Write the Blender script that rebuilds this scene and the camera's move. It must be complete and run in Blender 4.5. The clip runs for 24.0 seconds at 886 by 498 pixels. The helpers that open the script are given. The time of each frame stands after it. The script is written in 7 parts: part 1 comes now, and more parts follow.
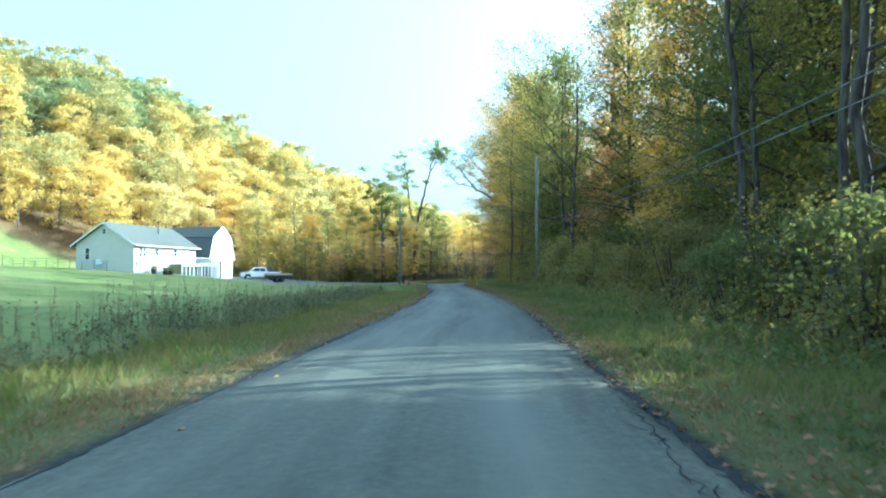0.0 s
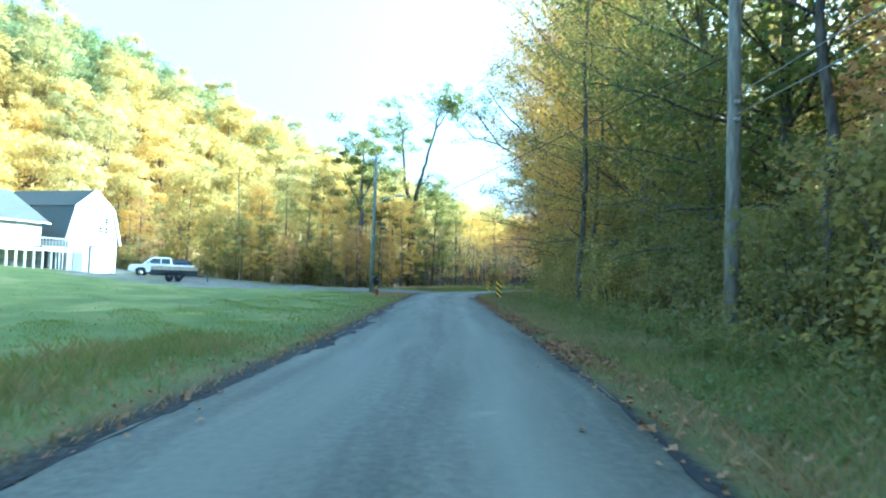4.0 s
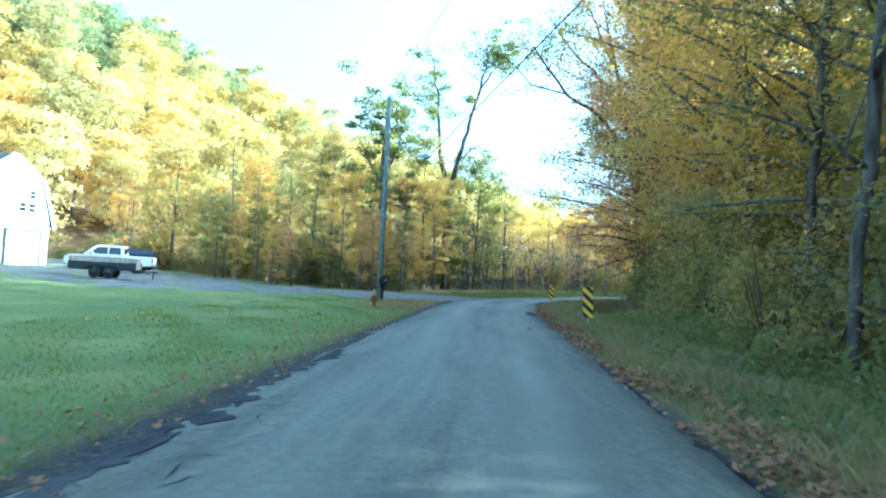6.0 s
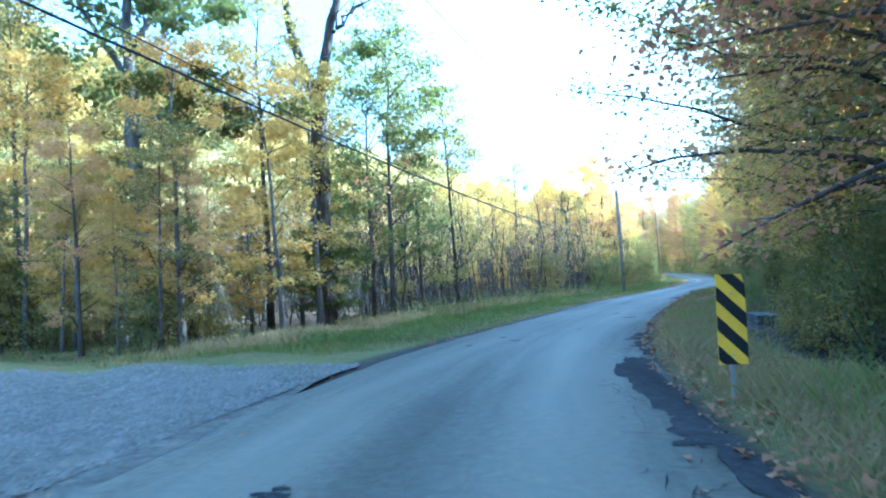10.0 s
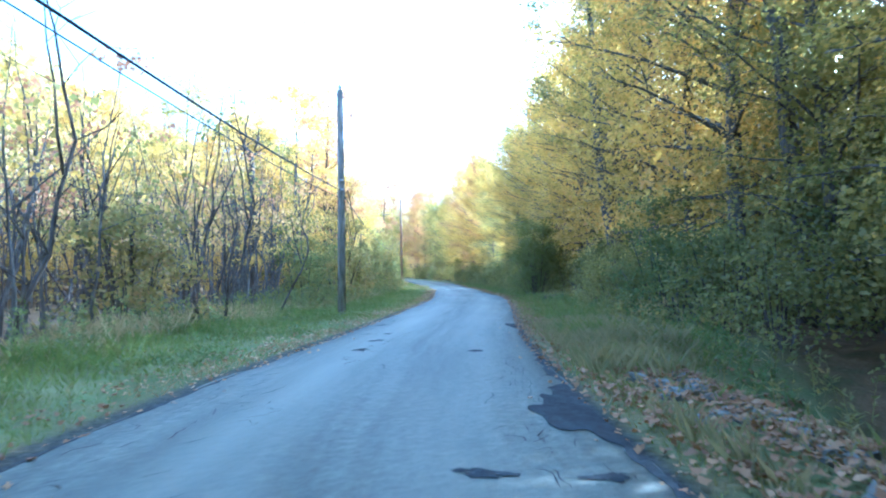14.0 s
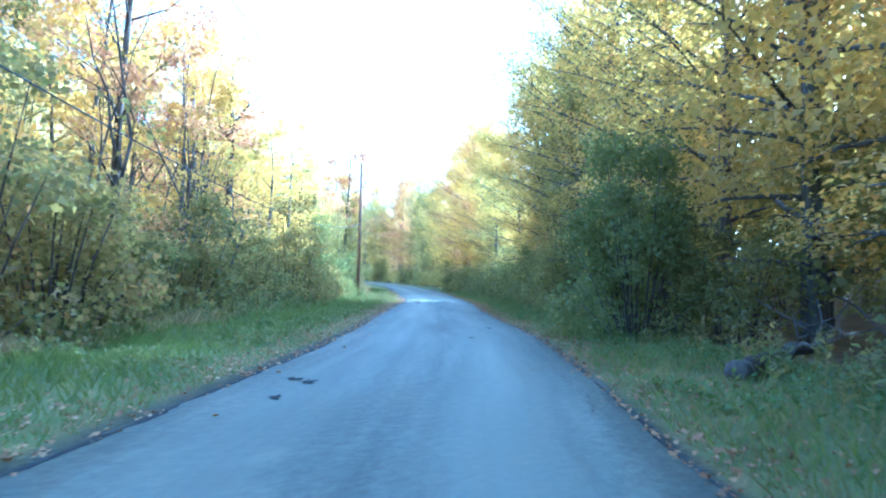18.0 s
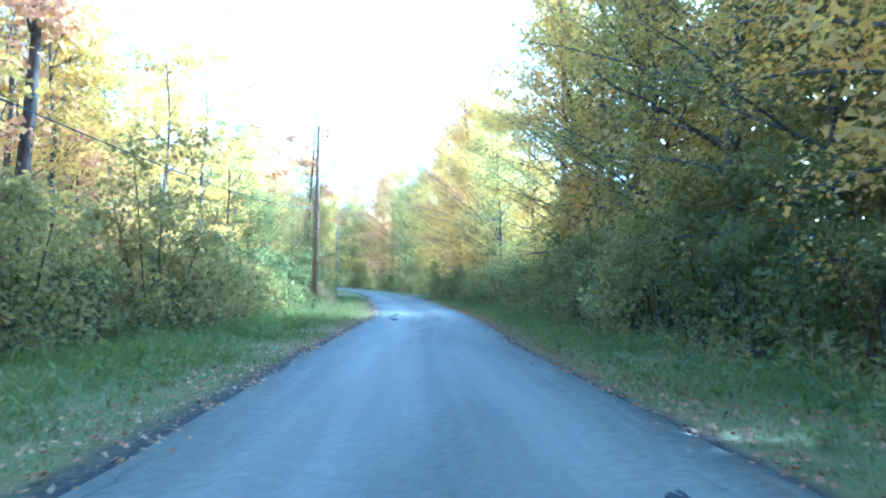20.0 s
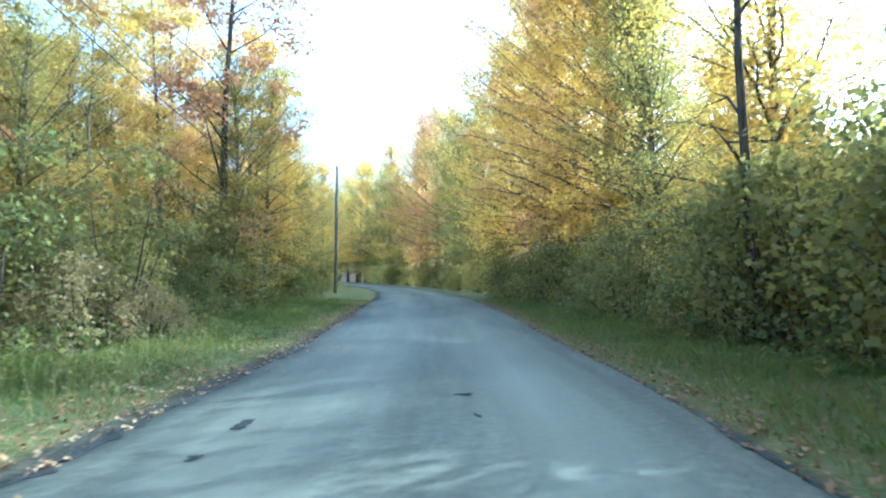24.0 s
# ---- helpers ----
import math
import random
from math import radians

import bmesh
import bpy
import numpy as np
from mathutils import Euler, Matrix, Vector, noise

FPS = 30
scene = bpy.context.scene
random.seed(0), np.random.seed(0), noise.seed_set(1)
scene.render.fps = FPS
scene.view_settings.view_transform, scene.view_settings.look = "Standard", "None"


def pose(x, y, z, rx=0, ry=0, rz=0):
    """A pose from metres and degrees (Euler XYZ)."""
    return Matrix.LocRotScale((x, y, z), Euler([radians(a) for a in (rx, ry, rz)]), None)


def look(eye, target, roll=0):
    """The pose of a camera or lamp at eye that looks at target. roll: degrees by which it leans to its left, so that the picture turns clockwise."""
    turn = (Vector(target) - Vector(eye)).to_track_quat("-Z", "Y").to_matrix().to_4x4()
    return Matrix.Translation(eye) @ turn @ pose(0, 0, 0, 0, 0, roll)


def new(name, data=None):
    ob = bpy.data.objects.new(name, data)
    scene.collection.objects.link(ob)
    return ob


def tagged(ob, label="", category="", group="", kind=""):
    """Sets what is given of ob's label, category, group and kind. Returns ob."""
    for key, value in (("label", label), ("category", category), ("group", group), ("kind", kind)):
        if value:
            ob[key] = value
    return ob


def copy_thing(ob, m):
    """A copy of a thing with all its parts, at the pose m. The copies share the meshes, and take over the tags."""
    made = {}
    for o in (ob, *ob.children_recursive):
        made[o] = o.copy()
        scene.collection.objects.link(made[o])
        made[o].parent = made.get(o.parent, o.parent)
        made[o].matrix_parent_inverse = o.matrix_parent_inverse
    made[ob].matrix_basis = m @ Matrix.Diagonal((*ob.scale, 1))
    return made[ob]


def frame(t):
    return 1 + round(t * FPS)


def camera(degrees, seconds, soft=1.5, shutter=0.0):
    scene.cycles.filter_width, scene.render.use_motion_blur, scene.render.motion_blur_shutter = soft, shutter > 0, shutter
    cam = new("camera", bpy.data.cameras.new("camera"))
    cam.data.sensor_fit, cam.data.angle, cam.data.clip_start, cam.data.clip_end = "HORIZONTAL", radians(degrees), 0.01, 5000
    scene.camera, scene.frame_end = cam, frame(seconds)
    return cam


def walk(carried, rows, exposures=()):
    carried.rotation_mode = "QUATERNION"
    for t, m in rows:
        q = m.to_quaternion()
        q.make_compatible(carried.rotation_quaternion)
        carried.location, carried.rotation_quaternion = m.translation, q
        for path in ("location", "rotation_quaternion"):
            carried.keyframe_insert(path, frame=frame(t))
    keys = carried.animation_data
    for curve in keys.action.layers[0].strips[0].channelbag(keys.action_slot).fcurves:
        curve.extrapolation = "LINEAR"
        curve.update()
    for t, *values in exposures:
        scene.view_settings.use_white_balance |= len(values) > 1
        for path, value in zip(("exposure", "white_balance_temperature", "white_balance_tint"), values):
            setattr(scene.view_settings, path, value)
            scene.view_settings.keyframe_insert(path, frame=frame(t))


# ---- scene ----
cam = camera(69.9, 24.0, soft=2.0, shutter=0.15)
# seconds, x, y, z, yaw, pitch, roll
PATH = [
    (0.0, 0.000, -0.000, 1.305, -0.00, 2.37, 0.01),
    (0.5, 0.348, 4.172, 1.305, -0.12, 2.34, 0.54),
    (1.0, 0.667, 8.386, 1.304, -0.26, 2.44, 1.17),
    (1.5, 0.953, 12.644, 1.303, -0.32, 2.68, 1.41),
    (2.0, 1.203, 16.940, 1.305, -0.25, 2.82, 1.21),
    (2.5, 1.409, 21.264, 1.305, -0.02, 2.92, 0.71),
    (3.0, 1.561, 25.609, 1.305, 0.41, 2.99, 0.00),
    (3.5, 1.654, 29.962, 1.304, 1.04, 2.96, -0.86),
    (4.0, 1.687, 34.309, 1.307, 1.87, 2.70, -1.85),
    (4.5, 1.673, 38.626, 1.309, 2.84, 2.34, -1.98),
    (5.0, 1.615, 42.903, 1.306, 3.89, 2.44, -2.24),
    (5.5, 1.518, 47.135, 1.300, 5.01, 2.38, -2.83),
    (6.0, 1.398, 51.325, 1.307, 6.12, 2.68, -2.83),
    (6.5, 1.255, 55.479, 1.306, 7.10, 2.90, -2.73),
    (7.0, 1.114, 59.607, 1.310, 7.53, 2.88, -2.11),
    (7.5, 1.012, 63.720, 1.303, 7.49, 2.89, -0.48),
    (8.0, 0.951, 67.837, 1.297, 7.03, 2.87, 0.83),
    (8.5, 0.925, 71.965, 1.300, 6.14, 2.98, 1.55),
    (9.0, 0.948, 76.080, 1.308, 5.21, 3.06, 2.35),
    (9.5, 1.050, 80.141, 1.302, 4.00, 3.23, 2.75),
    (10.0, 1.276, 84.121, 1.309, 2.46, 3.53, 3.52),
    (10.5, 1.663, 88.023, 1.307, 0.47, 3.82, 3.93),
    (11.0, 2.238, 91.846, 1.304, -2.62, 3.77, 3.50),
    (11.5, 2.991, 95.583, 1.305, -6.43, 3.64, 2.87),
    (12.0, 3.908, 99.228, 1.305, -10.47, 3.34, 2.35),
    (12.5, 4.971, 102.782, 1.305, -14.30, 3.06, 2.02),
    (13.0, 6.160, 106.249, 1.305, -17.51, 2.88, 1.82),
    (13.5, 7.450, 109.634, 1.311, -19.77, 2.80, 1.56),
    (14.0, 8.813, 112.948, 1.308, -20.90, 2.74, 0.92),
    (14.5, 10.215, 116.204, 1.315, -20.99, 2.91, 0.70),
    (15.0, 11.634, 119.408, 1.321, -20.99, 2.97, 0.46),
    (15.5, 13.045, 122.569, 1.301, -21.28, 2.71, 0.72),
    (16.0, 14.458, 125.712, 1.280, -21.63, 2.59, 0.98),
    (16.5, 15.894, 128.890, 1.300, -21.68, 2.82, 1.40),
    (17.0, 17.372, 132.125, 1.304, -21.64, 3.05, 0.48),
    (17.5, 18.871, 135.426, 1.306, -21.54, 3.26, -0.51),
    (18.0, 20.343, 138.808, 1.301, -21.38, 3.31, -1.36),
    (18.5, 21.738, 142.283, 1.309, -21.31, 3.44, -1.08),
    (19.0, 23.073, 145.850, 1.305, -21.61, 3.49, -0.91),
    (19.5, 24.403, 149.497, 1.305, -22.16, 3.64, -0.87),
    (20.0, 25.790, 153.207, 1.305, -22.67, 3.93, -0.95),
    (20.5, 27.289, 156.969, 1.305, -22.82, 4.28, -1.07),
    (21.0, 28.924, 160.781, 1.297, -22.41, 4.40, -1.10),
    (21.5, 30.655, 164.665, 1.300, -21.57, 4.51, -0.96),
    (22.0, 32.391, 168.657, 1.288, -20.65, 4.07, -1.23),
    (22.5, 34.046, 172.784, 1.307, -19.79, 3.99, -1.37),
    (23.0, 35.615, 177.026, 1.322, -18.80, 3.78, -0.63),
    (23.5, 37.120, 181.345, 1.305, -17.90, 3.59, -0.28),
    (24.0, 38.573, 185.722, 1.305, -17.22, 3.60, -0.23),
]
walk(cam, [(t, pose(x, y, z, 90 + p, r, w)) for t, x, y, z, w, p, r in PATH],
     exposures=[(0.0, 1.8, 4100, -10), (1.0, 2.08, 4020, -11), (4.0, 2.24, 3860, -10), (7.0, 2.4, 3800, -7), (9.0, 2.52, 3580, -3), (11.0, 2.62, 3420, 0), (14.0, 2.8, 3480, 2), (16.0, 2.82, 3350, 2), (18.0, 2.82, 3240, -1), (21.0, 2.78, 3300, -3), (22.0, 2.58, 3600, -8), (23.0, 2.4, 3850, -7), (24.0, 2.2, 3830, -6)])

# ---- world and sun ----
SUN_BEARING = 72.0      # degrees to the right of +y
SUN_HEIGHT = 24.8
world = bpy.data.worlds.new("world")
scene.world = world
world.use_nodes = True
wn, wl = world.node_tree.nodes, world.node_tree.links
sky = wn.new("ShaderNodeTexSky")
sky.sky_type = "NISHITA"
sky.sun_disc = False
sky.sun_elevation = radians(SUN_HEIGHT)
sky.sun_rotation = radians(SUN_BEARING)
sky.dust_density = 8.0
sky.air_density = 1.5
sky.ozone_density = 0.4
wn["Background"].inputs["Strength"].default_value = 0.15
haze = wn.new("ShaderNodeMix")      # thin white morning haze over the whole sky
haze.data_type = "RGBA"
haze.blend_type = "ADD"
haze.inputs[0].default_value = 1.0
haze.inputs[7].default_value = (0.55, 0.52, 0.46, 1)
wl.new(sky.outputs["Color"], haze.inputs[6])
pale = wn.new("ShaderNodeHueSaturation")
pale.inputs["Saturation"].default_value = 0.66
wl.new(haze.outputs[2], pale.inputs["Color"])
wl.new(pale.outputs["Color"], wn["Background"].inputs["Color"])
sun = new("sun", bpy.data.lights.new("sun", "SUN"))
sun.data.energy = 5.0
sun.data.angle = radians(0.6)
sun.data.color = (1.0, 0.84, 0.60)
b, e = radians(SUN_BEARING), radians(SUN_HEIGHT)
sun.matrix_world = look((60 * math.sin(b), 60 * math.cos(b), 60), (0, 0, 60 - 60 * math.tan(e)))


# ---- materials ----
def mat(name, rough=0.8, metal=0.0, spec=0.3):
    m = bpy.data.materials.new(name)
    m.use_nodes = True
    n = m.node_tree.nodes
    p = n["Principled BSDF"]
    p.inputs["Roughness"].default_value = rough
    p.inputs["Metallic"].default_value = metal
    p.inputs["Specular IOR Level"].default_value = spec
    return m, n, m.node_tree.links, p


def ramp(n, stops):
    r = n.new("ShaderNodeValToRGB")
    el = r.color_ramp.elements
    while len(el) < len(stops):
        el.new(0.5)
    for k, (pos, c) in enumerate(stops):
        el[k].position = pos
        el[k].color = (*c, 1)
    return r


def tex(n, l, scale, detail=4.0, coords="Object", stretch=None, rough=0.55):
    t = n.new("ShaderNodeTexNoise")
    t.inputs["Scale"].default_value = scale
    t.inputs["Detail"].default_value = detail
    t.inputs["Roughness"].default_value = rough
    c = n.new("ShaderNodeTexCoord")
    if stretch:
        mp = n.new("ShaderNodeMapping")
        mp.inputs["Scale"].default_value = stretch
        l.new(c.outputs[coords], mp.inputs["Vector"])
        l.new(mp.outputs["Vector"], t.inputs["Vector"])
    else:
        l.new(c.outputs[coords], t.inputs["Vector"])
    return t


def mixc(n, l, fac, a, b, mode="MIX"):
    m = n.new("ShaderNodeMix")
    m.data_type = "RGBA"
    m.blend_type = mode
    for sock, v in ((m.inputs[0], fac), (m.inputs[6], a), (m.inputs[7], b)):
        if isinstance(v, (int, float)):
            sock.default_value = v
        elif isinstance(v, tuple):
            sock.default_value = (*v, 1)
        else:
            l.new(v, sock)
    return m.outputs[2]


def bump(n, l, p, height, strength=0.4, dist=0.02):
    b = n.new("ShaderNodeBump")
    b.inputs["Strength"].default_value = strength
    b.inputs["Distance"].default_value = dist
    l.new(height, b.inputs["Height"])
    l.new(b.outputs["Normal"], p.inputs["Normal"])


def simple(name, colour, rough=0.6, metal=0.0, spec=0.4, vary=0.18, scale=6.0, grain=60.0, relief=0.15):
    """Plain paint, metal or plastic with slight wear at two scales."""
    m, n, l, p = mat(name, rough, metal, spec)
    a = tex(n, l, scale, 5)
    g = tex(n, l, grain, 3)
    dark = tuple(c * (1 - vary) for c in colour)
    lite = tuple(min(1, c * (1 + vary * 0.5)) for c in colour)
    r = ramp(n, [(0.3, dark), (0.7, lite)])
    l.new(a.outputs["Fac"], r.inputs["Fac"])
    c = mixc(n, l, 0.12, r.outputs["Color"], g.outputs["Fac"], "OVERLAY")
    l.new(c, p.inputs["Base Color"])
    bump(n, l, p, g.outputs["Fac"], relief, 0.004)
    return m


def leaf_mat(name, stops, glow=0.5, clump=0.35, rich=1.22):
    """Foliage: colour varies leaf by leaf, clump by clump and tree by tree; light comes through."""
    m = bpy.data.materials.new(name)
    m.use_nodes = True
    n, l = m.node_tree.nodes, m.node_tree.links
    n.remove(n["Principled BSDF"])
    out = n["Material Output"]
    geo = n.new("ShaderNodeNewGeometry")
    info = n.new("ShaderNodeObjectInfo")
    t = tex(n, l, clump, 2)
    add = n.new("ShaderNodeMath")
    add.operation = "MULTIPLY_ADD"
    l.new(geo.outputs["Random Per Island"], add.inputs[0])
    add.inputs[1].default_value = 0.34
    s2 = n.new("ShaderNodeMath")
    s2.operation = "MULTIPLY_ADD"
    l.new(info.outputs["Random"], s2.inputs[0])
    s2.inputs[1].default_value = 0.5
    s3 = n.new("ShaderNodeMath")
    s3.operation = "MULTIPLY_ADD"
    l.new(t.outputs["Fac"], s3.inputs[0])
    s3.inputs[1].default_value = 0.7
    s3.inputs[2].default_value = -0.27
    l.new(s3.outputs[0], s2.inputs[2])
    l.new(s2.outputs[0], add.inputs[2])
    r = ramp(n, stops)
    l.new(add.outputs[0], r.inputs["Fac"])
    d = n.new("ShaderNodeBsdfPrincipled")
    d.inputs["Roughness"].default_value = 0.7
    d.inputs["Specular IOR Level"].default_value = 0.15
    tr = n.new("ShaderNodeBsdfTranslucent")
    l.new(r.outputs["Color"], d.inputs["Base Color"])
    sat = n.new("ShaderNodeHueSaturation")
    sat.inputs["Saturation"].default_value = rich
    sat.inputs["Value"].default_value = 1.7
    l.new(r.outputs["Color"], sat.inputs["Color"])
    l.new(sat.outputs["Color"], tr.inputs["Color"])
    mx = n.new("ShaderNodeMixShader")
    mx.inputs[0].default_value = glow
    l.new(d.outputs[0], mx.inputs[1])
    l.new(tr.outputs[0], mx.inputs[2])
    l.new(mx.outputs[0], out.inputs["Surface"])
    return m


GREEN = (0.104, 0.122, 0.043)
OLIVE = (0.19, 0.183, 0.072)
YELGRN = (0.30, 0.272, 0.10)
GOLD = (0.48, 0.315, 0.125)
ORANGE = (0.37, 0.20, 0.095)
RUST = (0.25, 0.125, 0.07)
M_LEAF_GREEN = leaf_mat("leaf_green", [(0.0, GREEN), (0.45, (0.152, 0.158, 0.054)), (0.75, OLIVE), (1.0, YELGRN)])
M_LEAF_OLIVE = leaf_mat("leaf_olive", [(0.0, (0.12, 0.128, 0.052)), (0.4, (0.20, 0.182, 0.072)), (0.7, (0.285, 0.245, 0.09)), (1.0, (0.43, 0.32, 0.115))])
M_LEAF_YELLOW = leaf_mat("leaf_yellow", [(0.0, (0.235, 0.205, 0.078)), (0.3, (0.36, 0.28, 0.10)), (0.65, (0.51, 0.375, 0.13)), (1.0, (0.48, 0.295, 0.115))])
M_LEAF_ORANGE = leaf_mat("leaf_orange", [(0.0, YELGRN), (0.3, GOLD), (0.65, ORANGE), (1.0, RUST)], rich=1.02)
M_LEAF_HILL = leaf_mat("leaf_hill", [(0.0, (0.24, 0.21, 0.07)), (0.3, (0.40, 0.31, 0.09)), (0.65, (0.53, 0.41, 0.125)), (0.88, (0.54, 0.37, 0.115)), (1.0, (0.48, 0.26, 0.085))], clump=0.09, rich=1.02)
M_LEAF_PALE = leaf_mat("leaf_pale", [(0.0, (0.20, 0.20, 0.08)), (0.4, (0.34, 0.30, 0.11)), (0.8, (0.47, 0.39, 0.15)), (1.0, (0.52, 0.42, 0.17))], clump=0.09, rich=1.0)
M_LEAF_CREST = leaf_mat("leaf_crest", [(0.0, (0.12, 0.155, 0.08)), (0.5, (0.16, 0.19, 0.095)), (0.8, (0.22, 0.23, 0.11)), (1.0, (0.28, 0.26, 0.12))], clump=0.09)
M_LEAF_SHRUB = leaf_mat("leaf_shrub", [(0.0, (0.102, 0.12, 0.05)), (0.45, (0.165, 0.16, 0.06)), (0.8, (0.25, 0.197, 0.08)), (1.0, (0.32, 0.21, 0.10))], clump=0.8)
M_GRASS = leaf_mat("grass_blade", [(0.0, (0.098, 0.124, 0.038)), (0.45, (0.158, 0.172, 0.05)), (0.75, (0.235, 0.19, 0.086)), (1.0, (0.34, 0.27, 0.15))], glow=0.35, clump=0.5)
M_DRY = leaf_mat("dry_weed", [(0.0, (0.13, 0.14, 0.055)), (0.4, (0.21, 0.18, 0.08)), (0.8, (0.32, 0.245, 0.125)), (1.0, (0.40, 0.32, 0.18))], glow=0.3, clump=0.5)
M_LITTER = leaf_mat("fallen_leaf", [(0.0, (0.085, 0.05, 0.028)), (0.4, (0.22, 0.125, 0.058)), (0.75, (0.32, 0.21, 0.105)), (1.0, (0.42, 0.32, 0.19))], glow=0.15, clump=2.0)


def bark_mat(name, dark, lite):
    m, n, l, p = mat(name, 0.9, 0, 0.2)
    a = tex(n, l, 9, 6, stretch=(1, 1, 0.18))
    g = tex(n, l, 1.3, 3)
    r = ramp(n, [(0.35, dark), (0.68, lite)])
    l.new(a.outputs["Fac"], r.inputs["Fac"])
    c = mixc(n, l, 0.35, r.outputs["Color"], g.outputs["Fac"], "SOFT_LIGHT")
    l.new(c, p.inputs["Base Color"])
    bump(n, l, p, a.outputs["Fac"], 0.8, 0.03)
    return m


M_BARK = bark_mat("bark", (0.045, 0.036, 0.028), (0.15, 0.125, 0.10))
M_BARK_GREY = bark_mat("bark_grey", (0.075, 0.068, 0.058), (0.20, 0.18, 0.155))
M_POLE = bark_mat("pole_wood", (0.13, 0.115, 0.09), (0.30, 0.27, 0.22))


def ground_mat():
    m, n, l, p = mat("lawn_and_soil", 0.95, 0, 0.15)
    a = tex(n, l, 0.35, 5)
    g = tex(n, l, 14, 6)
    f = tex(n, l, 2.2, 4)
    grass = ramp(n, [(0.3, (0.096, 0.125, 0.036)), (0.55, (0.144, 0.166, 0.046)), (0.75, (0.21, 0.20, 0.078))])
    l.new(a.outputs["Fac"], grass.inputs["Fac"])
    soil = ramp(n, [(0.3, (0.06, 0.04, 0.02)), (0.55, (0.13, 0.085, 0.04)), (0.8, (0.2, 0.13, 0.06))])
    l.new(f.outputs["Fac"], soil.inputs["Fac"])
    at = n.new("ShaderNodeAttribute")
    at.attribute_name = "woods"
    ml = n.new("ShaderNodeMath")
    ml.operation = "MULTIPLY_ADD"
    l.new(f.outputs["Fac"], ml.inputs[0])
    ml.inputs[1].default_value = 0.9
    ml.inputs[2].default_value = -0.45
    ad = n.new("ShaderNodeMath")
    ad.use_clamp = True
    l.new(at.outputs["Fac"], ad.inputs[0])
    l.new(ml.outputs[0], ad.inputs[1])
    c = mixc(n, l, ad.outputs[0], grass.outputs["Color"], soil.outputs["Color"])
    rim = n.new("ShaderNodeAttribute")
    rim.attribute_name = "rim"
    fine = tex(n, l, 5.0, 6, rough=0.7)
    rm = n.new("ShaderNodeMath")
    rm.operation = "MULTIPLY_ADD"
    l.new(fine.outputs["Fac"], rm.inputs[0])
    rm.inputs[1].default_value = 1.6
    rm.inputs[2].default_value = -0.8
    rs = n.new("ShaderNodeMath")
    rs.use_clamp = True
    l.new(rim.outputs["Fac"], rs.inputs[0])
    l.new(rm.outputs[0], rs.inputs[1])
    rk = n.new("ShaderNodeMath")
    rk.operation = "MULTIPLY"
    l.new(rs.outputs[0], rk.inputs[0])
    l.new(rim.outputs["Fac"], rk.inputs[1])
    grit = ramp(n, [(0.3, (0.022, 0.021, 0.02)), (0.6, (0.05, 0.047, 0.043)), (0.8, (0.10, 0.092, 0.08))])
    l.new(g.outputs["Fac"], grit.inputs["Fac"])
    c = mixc(n, l, rk.outputs[0], c, grit.outputs["Color"])
    c = mixc(n, l, 0.5, c, g.outputs["Fac"], "SOFT_LIGHT")
    l.new(c, p.inputs["Base Color"])
    bump(n, l, p, g.outputs["Fac"], 0.7, 0.06)
    return m


M_GROUND = ground_mat()


def asphalt_mat(name, dark, lite, tracks=True, spec=0.35, lo=0.5, hi=0.75, coords="Object"):
    m, n, l, p = mat(name, 0.62, 0, spec)
    big = tex(n, l, 0.5, 5, coords, (1, 0.25, 1))
    fine = tex(n, l, 90, 3, coords)
    mid = tex(n, l, 5, 6, coords)
    r = ramp(n, [(0.3, dark), (0.7, lite)])
    l.new(big.outputs["Fac"], r.inputs["Fac"])
    c = mixc(n, l, 0.45, r.outputs["Color"], fine.outputs["Fac"], "SOFT_LIGHT")
    c = mixc(n, l, 0.55, c, mid.outputs["Fac"], "SOFT_LIGHT")
    streak = tex(n, l, 3.0, 5, coords, (1, 0.05, 1))
    sr = ramp(n, [(0.36, (0.1, 0.1, 0.1)), (0.64, (0.9, 0.9, 0.9))])
    l.new(streak.outputs["Fac"], sr.inputs["Fac"])
    c = mixc(n, l, 0.3, c, sr.outputs["Color"], "SOFT_LIGHT")
    mottle = tex(n, l, 11.0, 8, coords, rough=0.75)
    mr = ramp(n, [(0.36, (0.08, 0.08, 0.08)), (0.64, (0.92, 0.92, 0.92))])
    l.new(mottle.outputs["Fac"], mr.inputs["Fac"])
    c = mixc(n, l, 0.4, c, mr.outputs["Color"], "SOFT_LIGHT")
    if tracks:
        at = n.new("ShaderNodeAttribute")
        at.attribute_name = "worn"
        c = mixc(n, l, at.outputs["Fac"], c, (0.2, 0.198, 0.15))
    l.new(c, p.inputs["Base Color"])
    rr = n.new("ShaderNodeMapRange")
    l.new(mid.outputs["Fac"], rr.inputs["Value"])
    rr.inputs["To Min"].default_value = lo
    rr.inputs["To Max"].default_value = hi
    l.new(rr.outputs[0], p.inputs["Roughness"])
    bump(n, l, p, fine.outputs["Fac"], 0.35, 0.012)
    return m


